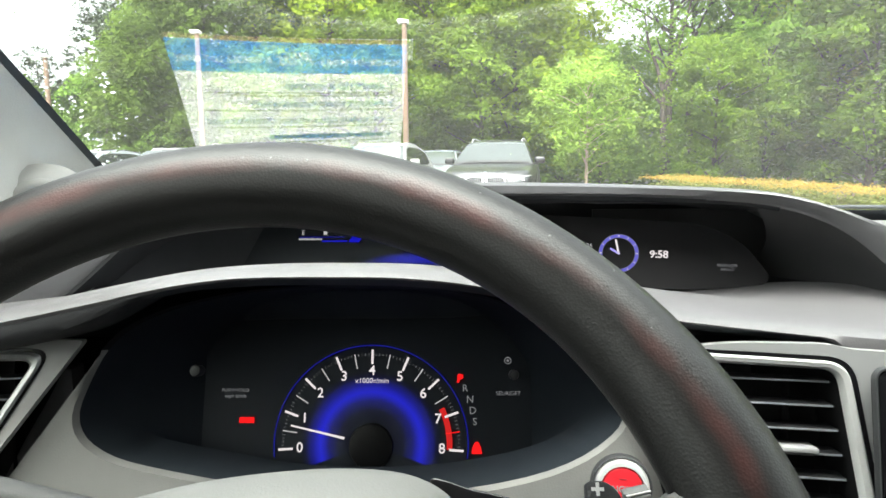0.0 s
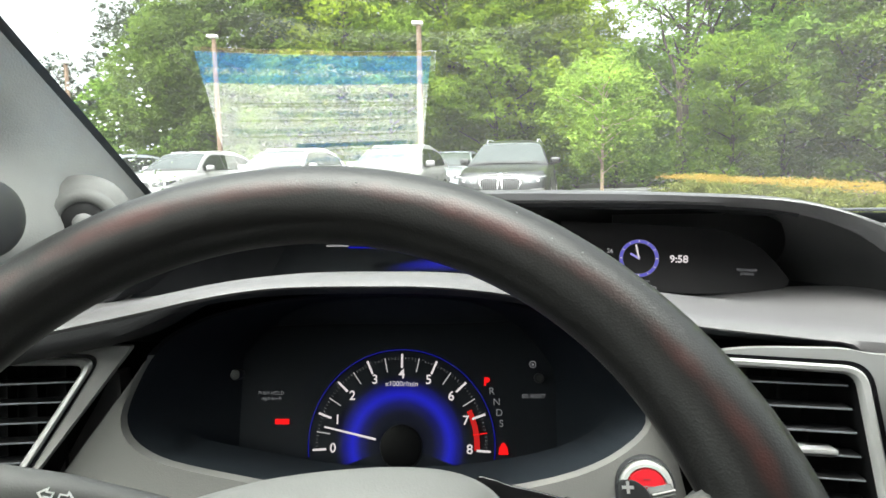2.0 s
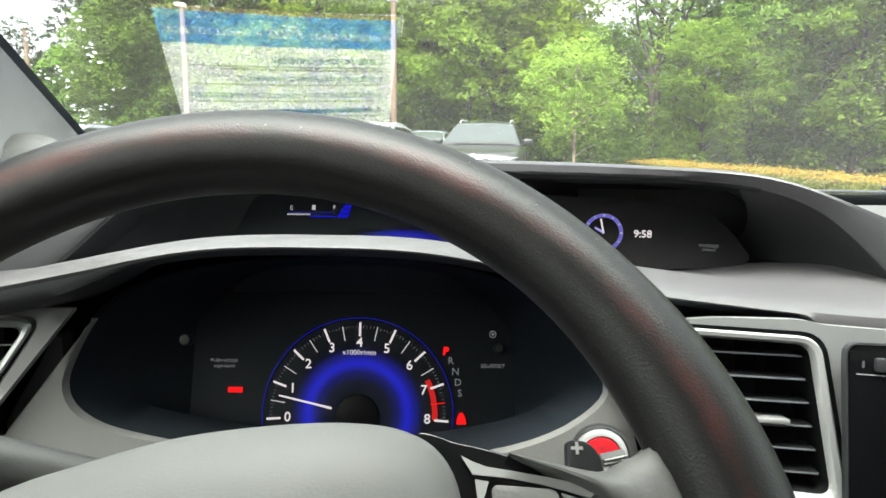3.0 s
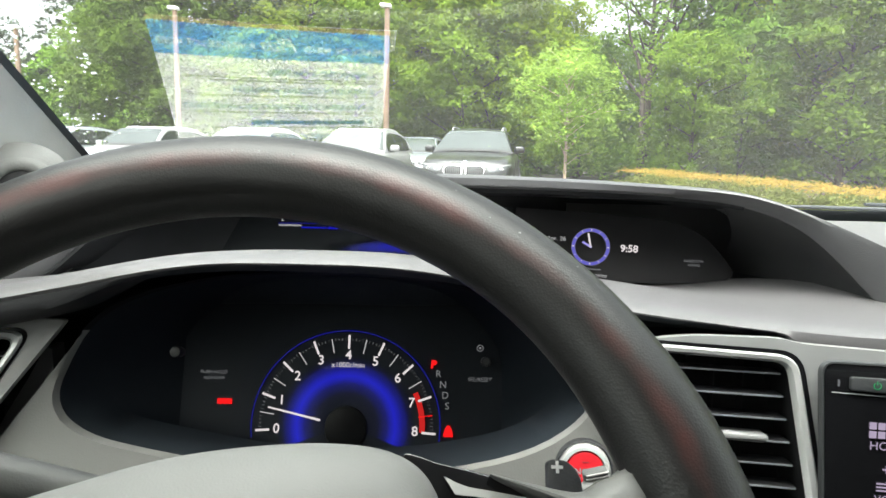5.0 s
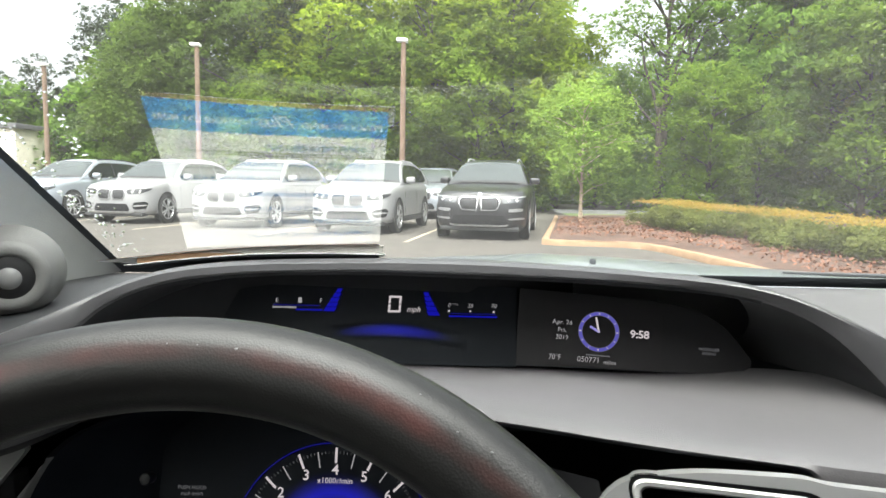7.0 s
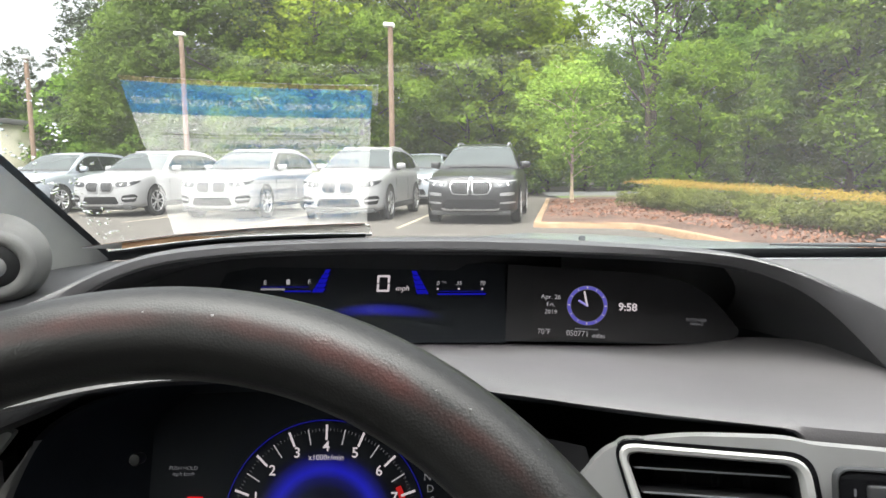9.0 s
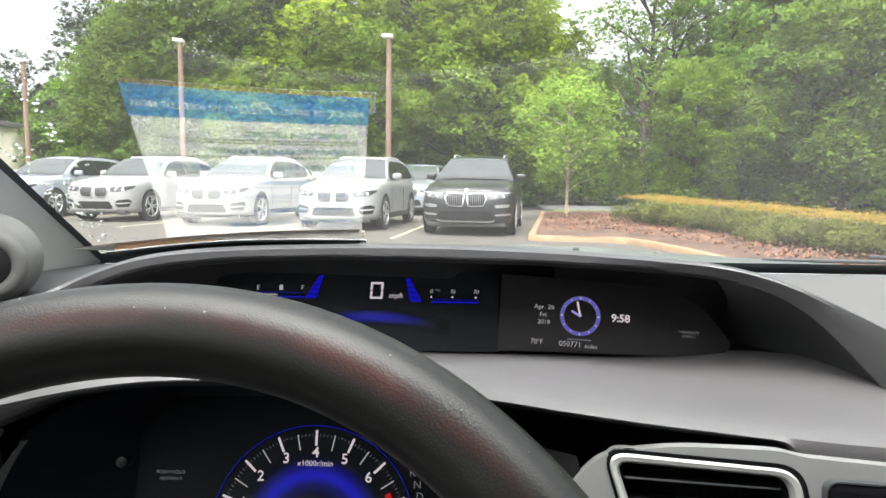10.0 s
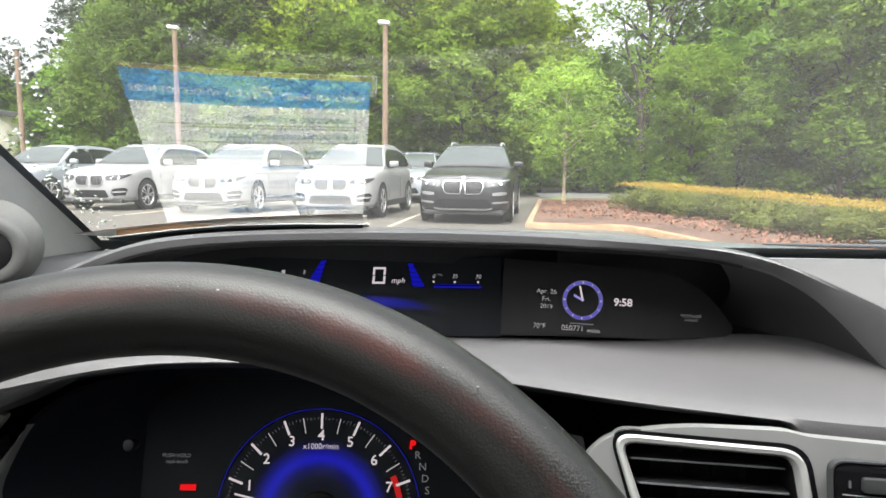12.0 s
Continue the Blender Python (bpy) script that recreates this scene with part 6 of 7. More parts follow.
LAB = "tall leafy broadleaf tree at the wood's edge"
kinds = [make_tree(11, 12.0, 4.2, M_LEAF_A, 0.08, 70, 0.120, 340), make_tree(23, 14.0, 4.6, M_LEAF_A, 0.12, 72, 0.125, 340), make_tree(37, 11.0, 3.8, M_LEAF_B, 0.05, 66, 0.115, 340), make_tree(41, 9.0, 3.6, M_LEAF_C, 0.08, 60, 0.105, 340), make_tree(67, 12.5, 4.2, M_LEAF_D, 0.08, 66, 0.115, 330)]
spots = [(0, -6.5, 31.5, 0, 1.0), (1, -1.5, 33.0, 40, 1.0), (3, -4.0, 29.5, 10, 0.9), (0, 2.5, 32.0, 100, 1.05), (4, 7.0, 33.0, 60, 0.56), (1, 5.2, 34.5, 210, 0.66), (1, 18.4, 33.0, 150, 1.0), (4, 17.0, 30.0, 220, 1.0), (3, 16.5, 26.5, 200, 1.0), (4, 21.0, 26.0, 20, 1.0), (4, 26.0, 25.0, 70, 1.1),
         (2, -10.5, 32.5, 250, 1.08), (2, -13.5, 33.5, 15, 1.02), (2, -17.2, 35.0, 140, 0.85), (3, -9.0, 30.0, 80, 0.75), (0, 22.0, 39.0, 35, 1.2), (1, 1.0, 39.0, 300, 1.2), (1, -8.0, 39.0, 200, 1.15), (4, 25.0, 38.0, 110, 1.15), (0, 22.0, 34.0, 180, 1.2), (4, 24.5, 20.5, 33, 0.8),
         (1, 31.0, 28.0, 90, 1.2), (4, 0.8, 37.0, 77, 1.1), (0, 29.0, 20.0, 120, 1.0), (2, -18.5, 40.0, 60, 1.05), (1, 38.0, 22.0, 140, 1.2), (0, 27.0, 13.5, 44, 0.9)]
spots += [(3, 0.8, 30.0, 60, 0.95), (3, 10.4, 27.0, 130, 0.68), (4, 13.2, 28.6, 250, 0.58), (4, 9.9, 39.5, 20, 0.64), (4, 12.4, 40.5, 170, 0.70), (0, 7.9, 38.5, 290, 0.66)]
used = set()
for k, x, y, turn, s in spots:
    if k not in used:
        used.add(k)
        place(kinds[k], x, y, 0, turn, s, LAB, "wood edge trees")
    else:
        copy_tree(kinds[k], x, y, turn, s, LAB)
bare = make_tree(83, 13.0, 3.3, M_LEAF_D, 0.46, 34, 0.11, 170, 0.24)
place(bare, 9.9, 31.5, 0, 30, 1.0, "tall dark-trunked tree with a thin high crown", "wood edge trees")
for x, y, turn, s in ((11.6, 33.5, 140, 1.0), (13.9, 32.0, 260, 1.05), (15.4, 31.0, 80, 0.95), (19.5, 29.0, 200, 0.95)):
    copy_tree(bare, x, y, turn, s, "tall dark-trunked tree with a thin high crown")
# forked dark trunk between the crowns
fork = empty("bare_trunk", Matrix.Translation((9.35, 30.6, 0)), "dark forked tree trunk with few leaves", "tree", "wood edge trees")
part("trunk", tube([(0.1, 0, 0), (0.05, 0, 2.2), (0.0, 0.0, 4.2), (-0.05, 0.0, 5.0)], [0.20, 0.16, 0.13, 0.11], 9), M_BARK, fork)
part("limb", tube([(-0.02, 0, 4.6), (0.45, 0.1, 5.8), (0.75, 0.0, 7.2), (1.25, 0.2, 9.0)], [0.10, 0.085, 0.07, 0.04], 7), M_BARK, fork)
part("limb", tube([(-0.05, 0, 4.7), (-0.35, 0.0, 5.8), (-0.75, 0.1, 6.9), (-1.0, 0.1, 8.4)], [0.09, 0.08, 0.06, 0.03], 7), M_BARK, fork)
part("limb", tube([(0.0, 0, 4.0), (-0.9, 0.0, 5.0), (-1.5, 0.1, 5.9)], [0.08, 0.06, 0.03], 7), M_BARK, fork)
pine = make_tree(59, 15.0, 2.6, M_PINE, 0.42, 34, 0.15, 110, 0.2, True)
place(pine, -24.0, 46.0, 0, 0, 0.9, "tall thin pine in the distance", "distant pines")
for x, y, turn, s in ((-28.5, 50.0, 60, 0.92), (-33.0, 49.0, 130, 0.68), (-20.5, 50.0, 210, 0.95), (-38.0, 52.0, 20, 0.66), (-26.0, 56.0, 90, 1.02), (-31.0, 58.0, 10, 0.88), (-44.0, 55.0, 70, 0.72)):
    tagged(copy_tree(pine, x, y, turn, s, "tall thin pine in the distance"), group="distant pines")

# undergrowth along the wood, and a far dark belt of leaves
rs = np.random.RandomState(77)
cen, rad = [], []
for i in range(260):
    t = rs.uniform()
    x = -20 + 62 * t
    y = 31.0 + rs.uniform(-0.5, 3.0) - max(0, x - 10) * 0.42
    r = rs.uniform(0.5, 1.3)
    cen.append((x, y, r * 0.6 + rs.uniform(0, 1.6)))
    rad.append(r)
p, way = clump_points(rs, cen, rad, 300, tuft=0.34)
me = leaf_cloud(p, 0.10, 78, out=way)
me.materials.append(M_LEAF_D)
tagged(new("undergrowth", me), "dense dark green undergrowth at the wood's foot", "bushes", kind="stuff")
cen, rad = [], []
for i in range(520):
    x = -45 + 110 * rs.uniform()
    y = 46 + rs.uniform(0, 5) - max(0, x - 12) * 0.40
    top = float(np.interp(x, [-45, -34, -26, -19, -14, -10], [4.5, 7.0, 11.0, 9.0, 12.0, 14.0]))
    if 0.15 < x / y < 0.44:
        top = float(np.interp(x / y, [0.15, 0.19, 0.24, 0.30, 0.38, 0.44], [14.0, 11.0, 8.2, 8.6, 11.0, 14.0]))
    cen.append((x, y, rs.uniform(0.5, top)))
    rad.append(rs.uniform(1.2, 2.4))
p, way = clump_points(rs, cen, rad, 95, tuft=0.7)
me = leaf_cloud(p, 0.22, 79, out=way)
me.materials.append(M_LEAF_D)
tagged(new("far_wood", me), "far dark green wood behind the trees", "wood", kind="stuff")

cen, rad = [], []
for i in range(300):
    x = -56 + 42 * rs.uniform()
    h = float(np.interp(x, [-56, -44, -38, -33, -28, -22, -14], [7.5, 8.5, 9.5, 11.0, 12.0, 13.0, 14.5])) * rs.uniform(0.80, 1.06)
    cen.append((x, 60 + rs.uniform(-3, 3), h * rs.uniform(0.05, 0.92)))
    rad.append(rs.uniform(1.3, 2.3))
p, way = clump_points(rs, cen, rad, 90)
me = leaf_cloud(p, 0.38, 81, out=way)
me.materials.append(M_PINE)
tagged(new("distant_wood", me), "hazy dark treeline beyond the car park", "wood", kind="stuff")

# grass strip and road behind the island
bm = grid([[(x, y, 0.05) for y in (23.6, 26.0, 28.6)] for x in (4.6, 6, 10, 16, 30)])
tagged(part("grass_strip", bm, M_GRASS, smooth=False), "short green grass strip behind the island", "grass", kind="structure")
bm = grid([[(x, y, z) for y, z in ((28.4, 0.056), (29.2, 0.09), (30.6, 0.17))] for x in (4.4, 8, 14, 30)])
tagged(part("road", bm, M_ROAD, smooth=False), "light grey access road along the wood", "road", kind="structure")

# small tree on the island
small = make_tree(5, 4.35, 1.75, M_LEAF_Y, 0.30, 60, 0.062, 150, 0.060, bark=M_PALEBARK, tuft=0.30, droop=0.9)
place(small, 3.95, 20.5, 0.12, 0, 1.0, "slender young tree with light green layered leaves", "")
bm = bmesh.new()
bmesh.ops.create_icosphere(bm, subdivisions=1, radius=0.06)
moved(bm, Matrix.Translation((4.05, 20.0, 3.85)))
tagged(part("red_leaf_tuft", bm, surf("red_leaves", (0.6, 0.10, 0.05), 0.7)), "small orange-red leaf tuft in the young tree", "leaf")

# hedge with orange tips
hedge_line = [(4.75, 17.2), (4.95, 15.5), (5.25, 13.6), (5.6, 11.9), (5.85, 10.2), (6.05, 8.6), (6.3, 6.0), (6.5, 2.0)]
hp = []
for i in range(len(hedge_line) - 1):
    a, b = Vector(hedge_line[i]), Vector(hedge_line[i + 1])
    hp += [a.lerp(b, j / 6) for j in range(6)]
rs = np.random.RandomState(9)
cen, rad, tips = [], [], []
for i, p in enumerate(hp):
    for k in range(5):
        w = rs.uniform(-0.1, 1.1)
        cen.append((p.x + w, p.y + 0.25 * w + rs.uniform(-0.1, 0.1), 0.17 + rs.uniform(0.08, 0.14 + 0.023 * p.y)))
        rad.append(rs.uniform(0.14, 0.27))
    for k in range(260):
        w = rs.uniform(-0.12, 1.25)
        q = hp[i].lerp(hp[min(i + 1, len(hp) - 1)], rs.uniform())
        bump_h = 0.05 * noise.noise((q.x * 1.5, q.y * 1.5, 3.0))
        tips.append((q.x + w, q.y + 0.25 * w, 0.50 + 0.022 * q.y + bump_h + 0.075 * rs.uniform(-1.0, 1.0) ** 3 - 0.03 * (abs(w - 0.55) / 0.75) ** 3))
hedge = empty("hedge", Matrix.Translation((7.0, 15.0, 0.15)), "clipped green hedge with orange new growth on top", "hedge")
p, way = clump_points(rs, cen, rad, 5200, 0.9)
me = leaf_cloud(p, 0.035, 10, out=way)
me.materials.append(M_LEAF_H)
ob = new("foliage", me)
ob.parent = hedge
ob.matrix_parent_inverse = Matrix.Translation((-7.0, -15.0, -0.15))
me = leaf_cloud(tips, 0.023, 12)
me.materials.append(M_LEAF_T)
ob = new("new_growth", me)
ob.parent = hedge
ob.matrix_parent_inverse = Matrix.Translation((-7.0, -15.0, -0.15))
# low shrubs in front of the hedge, and one bright sprig
for x, y, r, mt, lab in ((5.75, 10.7, 0.36, M_LEAF_H, "low dull green shrub on the mulch"), (6.35, 10.2, 0.42, M_LEAF_H, "low dull green shrub on the mulch"), (7.0, 9.9, 0.45, M_LEAF_H, "low dull green shrub on the mulch"), (6.0, 11.55, 0.16, M_LEAF_Y, "small bright yellow-green sprig by the hedge")):
    c3 = [(rs.uniform(-r, r), rs.uniform(-r, r), rs.uniform(0.06, r * 0.65)) for _ in range(12)]
    p, way = clump_points(rs, c3, [r * 0.5] * 12, 5200 if r > 0.3 else 4000, 0.8)
    me = leaf_cloud(p, 0.030, int(x * 10), out=way)
    me.materials.append(mt)
    shrub = new("shrub", me)
    shrub.location = (x, y, 0.17)
    tagged(shrub, lab, "shrub", "shrubs by the hedge")
# fallen leaves and bark chips on the mulch
pts = []
for i in range(9000):
    t = rs.uniform()
    y = rs.uniform(6.5, 21)
    xk = float(np.interp(y, [5.0, 7.9, 9.7, 11.2, 12.2, 12.9, 13.2, 14.4, 21.5], [4.30, 4.20, 4.05, 3.90, 3.65, 2.3, 1.80, 2.05, 3.25]))
    pts.append((xk + 0.2 + rs.uniform() * 6.0, y, 0.20 + rs.uniform(0, 0.05)))
me = leaf_cloud(pts, 0.032, 14)
me.materials.append(leaf_mat("bark_chips", (0.04, 0.020, 0.013), (0.30, 0.15, 0.10), 0.0))
tagged(new("bark_chips", me), "scattered bark chips and dead leaves", "mulch", kind="stuff")


# ---- lamp posts ----
def lamp_post(x, y, h):
    post = empty("lamp_post", Matrix.Translation((x, y, 0)), "weathered brown lamp post with white flat lamp head", "lamp post", "car park lamp posts")
    part("pole", tube([(0, 0, 0), (0, 0, h * 0.5), (0, 0, h)], [0.105, 0.095, 0.085], 12), M_POLE, post)
    part("base", lathe([(0.0, 0.55), (0.24, 0.55), (0.26, 0.5), (0.26, 0.0)], 16), M_KERB, post)
    part("lamp_head", moved(box(-0.24, 0.14, -0.14, 0.14, 0.0, 0.12, 0.04, 2), pose(0, 0, h, 0, 4, 0)), M_LAMPHEAD, post)
    part("bracket", tube([(0, 0, h - 0.12), (-0.05, 0, h + 0.02)], 0.05, 8), M_LAMPHEAD, post)
    return post


lamp_post(-9.88, 24.0, 6.18)
lamp_post(-1.96, 22.0, 5.98)
lamp_post(-17.05, 26.0, 5.75)


# ---- parked cars ----
def bar(m, x0, x1, y0, y1, z0, z1, bevel=0.01):
    return moved(box(x0, x1, y0, y1, z0, z1, bevel, 2), m)


CAR_PLAN = [(0.0, -0.920), (0.20, -0.918), (0.38, -0.910), (0.54, -0.892), (0.66, -0.862), (0.76, -0.815), (0.84, -0.745), (0.89, -0.65), (0.92, -0.52), (0.937, -0.35), (0.945, -0.15), (0.947, 0.1), (0.947, 0.5), (0.947, 0.9), (0.947, 1.4), (0.945, 2.0), (0.940, 2.5), (0.932, 2.9), (0.918, 3.2), (0.89, 3.5), (0.84, 3.70), (0.74, 3.81), (0.55, 3.86), (0.28, 3.88), (0.0, 3.885)]
CAR_TOP = [(-0.92, 0.895), (-0.80, 0.925), (-0.60, 0.970), (-0.20, 1.030), (0.30, 1.075), (0.60, 1.090), (1.2, 1.095), (2.5, 1.115), (3.3, 1.125), (3.885, 1.06)]
CAR_LOW = [(-0.92, 0.245), (-0.6, 0.235), (0.0, 0.26), (3.0, 0.27), (3.5, 0.34), (3.885, 0.46)]
#             height share, scale across, scale along
CAR_SKIN = [(0.0, 0.93, 0.972), (0.06, 0.972, 0.988), (0.14, 0.99, 0.996), (0.30, 1.0, 1.0), (0.48, 1.002, 1.0), (0.62, 1.0, 0.9985), (0.72, 0.990, 0.995), (0.80, 0.985, 0.991), (0.87, 0.972, 0.985), (0.93, 0.952, 0.976), (0.97, 0.930, 0.967), (1.0, 0.895, 0.955)]
CAR_ROOF = [(0.40, 1.075), (0.55, 1.170), (0.75, 1.305), (0.95, 1.430), (1.15, 1.540), (1.32, 1.605), (1.55, 1.650), (1.85, 1.672), (2.2, 1.675), (2.6, 1.660), (2.95, 1.632), (3.25, 1.585), (3.42, 1.520), (3.58, 1.390), (3.76, 1.135)]


def car_x(z):
    """Half-width of the glasshouse at a height."""
    return 0.872 - 0.245 * max(0.0, (z - 1.09) / 0.55) ** 1.15


def nose(bm_, lift=0.015):
    """Bends a front piece, built in the plane y = 0, to the nose's curve."""
    for v in bm_.verts:
        x = min(0.945, abs(v.co.x))
        py = float(np.interp(x, [p[0] for p in CAR_PLAN[:13]], [p[1] for p in CAR_PLAN[:13]]))
        f = (v.co.z - lerp(CAR_LOW, py)) / (lerp(CAR_TOP, py) - lerp(CAR_LOW, py))
        ky = float(np.interp(f, [k[0] for k in CAR_SKIN], [k[2] for k in CAR_SKIN]))
        v.co.y += 1.5 + (py - 1.5) * ky - lift
    return bm_


def span(outline, x):
    """Lowest and highest point of an outline at x."""
    zs = []
    for i in range(len(outline)):
        a, b = outline[i - 1], outline[i]
        if (a[0] - x) * (b[0] - x) < 0:
            zs.append(a[1] + (b[1] - a[1]) * (x - a[0]) / (b[0] - a[0]))
    return min(zs), max(zs)


def patch(outline, lift, depth=0.03):
    """A piece of the front with the given outline in x, z, laid on the nose's curve."""
    x0, x1 = min(p[0] for p in outline) + 1e-4, max(p[0] for p in outline) - 1e-4
    cols = [(x, *span(outline, x)) for x in np.linspace(x0, x1, max(7, int((x1 - x0) / 0.035)))]
    face_ = [[(x, 0.0, lo + (hi - lo) * t) for t in (0, 0.25, 0.5, 0.75, 1)] for x, lo, hi in cols]
    bm = grid(face_)
    ring = [r[0] for r in face_] + [q for q in face_[-1][1:]] + [r[-1] for r in face_[-2::-1]] + [q for q in face_[0][-2:0:-1]]
    join(bm, grid([ring, [(a, b + depth, c) for a, b, c in ring]], close_v=True))
    bmesh.ops.remove_doubles(bm, verts=bm.verts, dist=1e-6)
    bmesh.ops.recalc_face_normals(bm, faces=bm.faces)
    return nose(bm, lift)


def suv(x, y, turn, paint, label, scale=1.0, bars=True, dark_grille=False, tall=1.0, kidney=1.0):
    """A parked sport utility car whose nose points to -y; the origin is on the ground under the middle of the front axle."""
    m0 = Matrix.Translation((x, y, 0)) @ pose(0, 0, 0, 0, 0, turn) @ Matrix.Diagonal((scale, scale, scale * tall, 1))
    car = empty("parked_car", m0, label, "car", "parked cars")
    # skin: plan outlines stacked from sill to shoulder, closed by bonnet and deck
    loop = CAR_PLAN + [(-px, py) for px, py in CAR_PLAN[-2:0:-1]]
    rows = []
    for f, kx, ky in CAR_SKIN:
        rows.append([(px * kx, 1.5 + (py - 1.5) * ky, lerp(CAR_LOW, py) + f * (lerp(CAR_TOP, py) - lerp(CAR_LOW, py))) for px, py in loop])
    bm = grid(rows, close_v=True)
    top, n = rows[-1], len(CAR_PLAN)
    cap = []
    for i in range(n):
        r, l_ = Vector(top[i]), Vector(top[-i if i else 0])
        w = r.x / 0.85
        cap.append([tuple(l_.lerp(r, t) + Vector((0, -0.0 * w, 0.042 * max(0.0, w) * (1 - (2 * t - 1) ** 4) - 0.010 * max(0.0, w) * math.exp(-((abs(2 * t - 1) - 0.62) / 0.10) ** 2)))) for t in np.linspace(0, 1, 15)])
    grid(cap, bm=bm)
    bmesh.ops.remove_doubles(bm, verts=bm.verts, dist=1e-4)
    bmesh.ops.recalc_face_normals(bm, faces=bm.faces)
    part("body", bm, paint, car)

    # glasshouse and roof
    rows = []
    for sy in np.linspace(CAR_ROOF[0][0], CAR_ROOF[-1][0], 34):
        zt = float(smooth_curve(CAR_ROOF, [sy])[0])
        zb = lerp(CAR_TOP, sy) - 0.012
        k = min(1.0, max(0.05, (zt - zb) / 0.55))
        ze = zt - 0.060 * k
        half = [(car_x(zb + (ze - zb) * t), zb + (ze - zb) * t) for t in (0.0, 0.33, 0.66, 1.0)]
        xe = half[-1][0]
        half += [(xe - 0.012, ze + 0.022 * k), (xe - 0.040, ze + 0.042 * k), (xe * 0.72, zt - 0.004 * k), (xe * 0.36, zt + 0.008 * k), (0.0, zt + 0.012 * k)]
        rows.append([(-hx, sy, hz) for hx, hz in half] + [(hx, sy, hz) for hx, hz in half[-2::-1]])
    bm = grid(rows)
    bmesh.ops.recalc_face_normals(bm, faces=bm.faces)
    part("roof", bm, paint, car)

    def roof_z(sy):
        return float(smooth_curve(CAR_ROOF, [sy])[0])

    # windscreen with a dark band along its foot
    def screen(y0, y1, lift, wide):
        out = []
        for sy in np.linspace(y0, y1, 7):
            zt = roof_z(sy)
            w = (car_x(zt - 0.06) - 0.055) * wide
            out.append([(w * t, sy - lift, zt + 0.012 * (1 - abs(t) ** 3) + lift - 0.012 * abs(t) ** 6) for t in np.linspace(-1, 1, 11)])
        return grid(out)

    part("windscreen", screen(0.54, 1.25, 0.013, 1.0), M_SCREENGLASS, car, "windscreen reflecting a pale sky")
    part("windscreen_foot", screen(0.47, 0.56, 0.010, 1.02), M_CLAD, car)
    for s in (1, -1):
        # side glass: one dark band with an arched top, split by two posts
        def glass_line(ya):
            lo = lerp(CAR_TOP, ya) + 0.030 + 0.05 * max(0.0, (ya - 3.0) / 0.4) ** 2
            hi = min(roof_z(ya) - 0.085, 1.555 + 0.012 * math.sin((ya - 1.0) * 1.3) - 0.11 * max(0.0, (ya - 2.5) / 0.9) ** 2)
            return lo, max(lo + 0.004, hi)

        for y0, y1, out, mt, nm in ((0.74, 3.42, 0.004, M_CLAD, "window_surround"), (0.80, 1.86, 0.010, M_CARGLASS, "side_window"), (1.90, 2.66, 0.010, M_CARGLASS, "side_window"), (2.70, 3.36, 0.010, M_CARGLASS, "side_window")):
            rows = []
            for ya in np.linspace(y0, y1, 14):
                lo, hi = glass_line(ya)
                if nm == "side_window":
                    lo, hi = lo + 0.012, max(lo + 0.014, hi - 0.012)
                rows.append([(s * (car_x(lo + (hi - lo) * t) + out), ya, lo + (hi - lo) * t) for t in (0, 0.5, 1)])
            part(nm, grid(rows), mt, car)
        # mirror on its foot
        mirror = part("door_mirror", moved(box(-0.115, 0.105, -0.055, 0.085, -0.065, 0.075, 0.045, 3), pose(s * 1.015, 0.86, 1.185, 0, 0, s * 10)), paint, car)
        part("mirror_foot", moved(box(-0.09, 0.06, -0.03, 0.03, -0.02, 0.02, 0.008), pose(s * 0.93, 0.88, 1.118)), M_CLAD, mirror)
        # roof rail
        low_rail = 0.0 if dark_grille else 0.028
        part("roof_rail", tube([(s * 0.575, 1.38, 1.605 - low_rail), (s * 0.580, 1.50, 1.672 - low_rail), (s * 0.585, 1.9, 1.700 - low_rail), (s * 0.575, 2.7, 1.690 - low_rail), (s * 0.555, 3.15, 1.640 - low_rail), (s * 0.545, 3.25, 1.590 - low_rail)], 0.017, 6), M_RAIL if bars else M_CLAD, car)
        # shoulder crease and door seams
        part("door_handle", box(min(s * 0.935, s * 0.965), max(s * 0.935, s * 0.965), 1.62, 1.82, 0.93, 0.955, 0.006), paint, car)
        part("door_handle", box(min(s * 0.935, s * 0.965), max(s * 0.935, s * 0.965), 2.52, 2.72, 0.94, 0.965, 0.006), paint, car)
        for dy in (0.62, 1.88):
            part("door_seam", box(min(s * 0.940, s * 0.951), max(s * 0.940, s * 0.951), dy - 0.004, dy + 0.004, 0.42, 0.90), M_CLAD, car)
        # wheels with arches
        for wy in (0.0, 2.86):
            arch = moved(disc(0.425, 0.462, -14, 194, 28), pose(s * 0.9535, wy, 0.372, 90, 0, 90))
            part("wheel_arch", arch, paint, car)
            well = moved(lathe([(0.0, 0.0), (0.43, 0.0)], 28), pose(s * 0.9505, wy, 0.378, 90, 0, 90))
            part("wheel_well", well, M_WELL, car)
            wheel_e = part("wheel", moved(lathe([(0.24, -0.10), (0.345, -0.10), (0.366, -0.075), (0.370, -0.05), (0.370, 0.05), (0.366, 0.075), (0.345, 0.098), (0.262, 0.100)], 36), pose(s * 0.862, wy, 0.370, 90, 0, 90 if s > 0 else -90)), M_TYRE, car, "black tyre")
            rim_b = lathe([(0.268, 0.090), (0.262, 0.103), (0.248, 0.101), (0.236, 0.080), (0.228, 0.02), (0.0, 0.02)], 32)
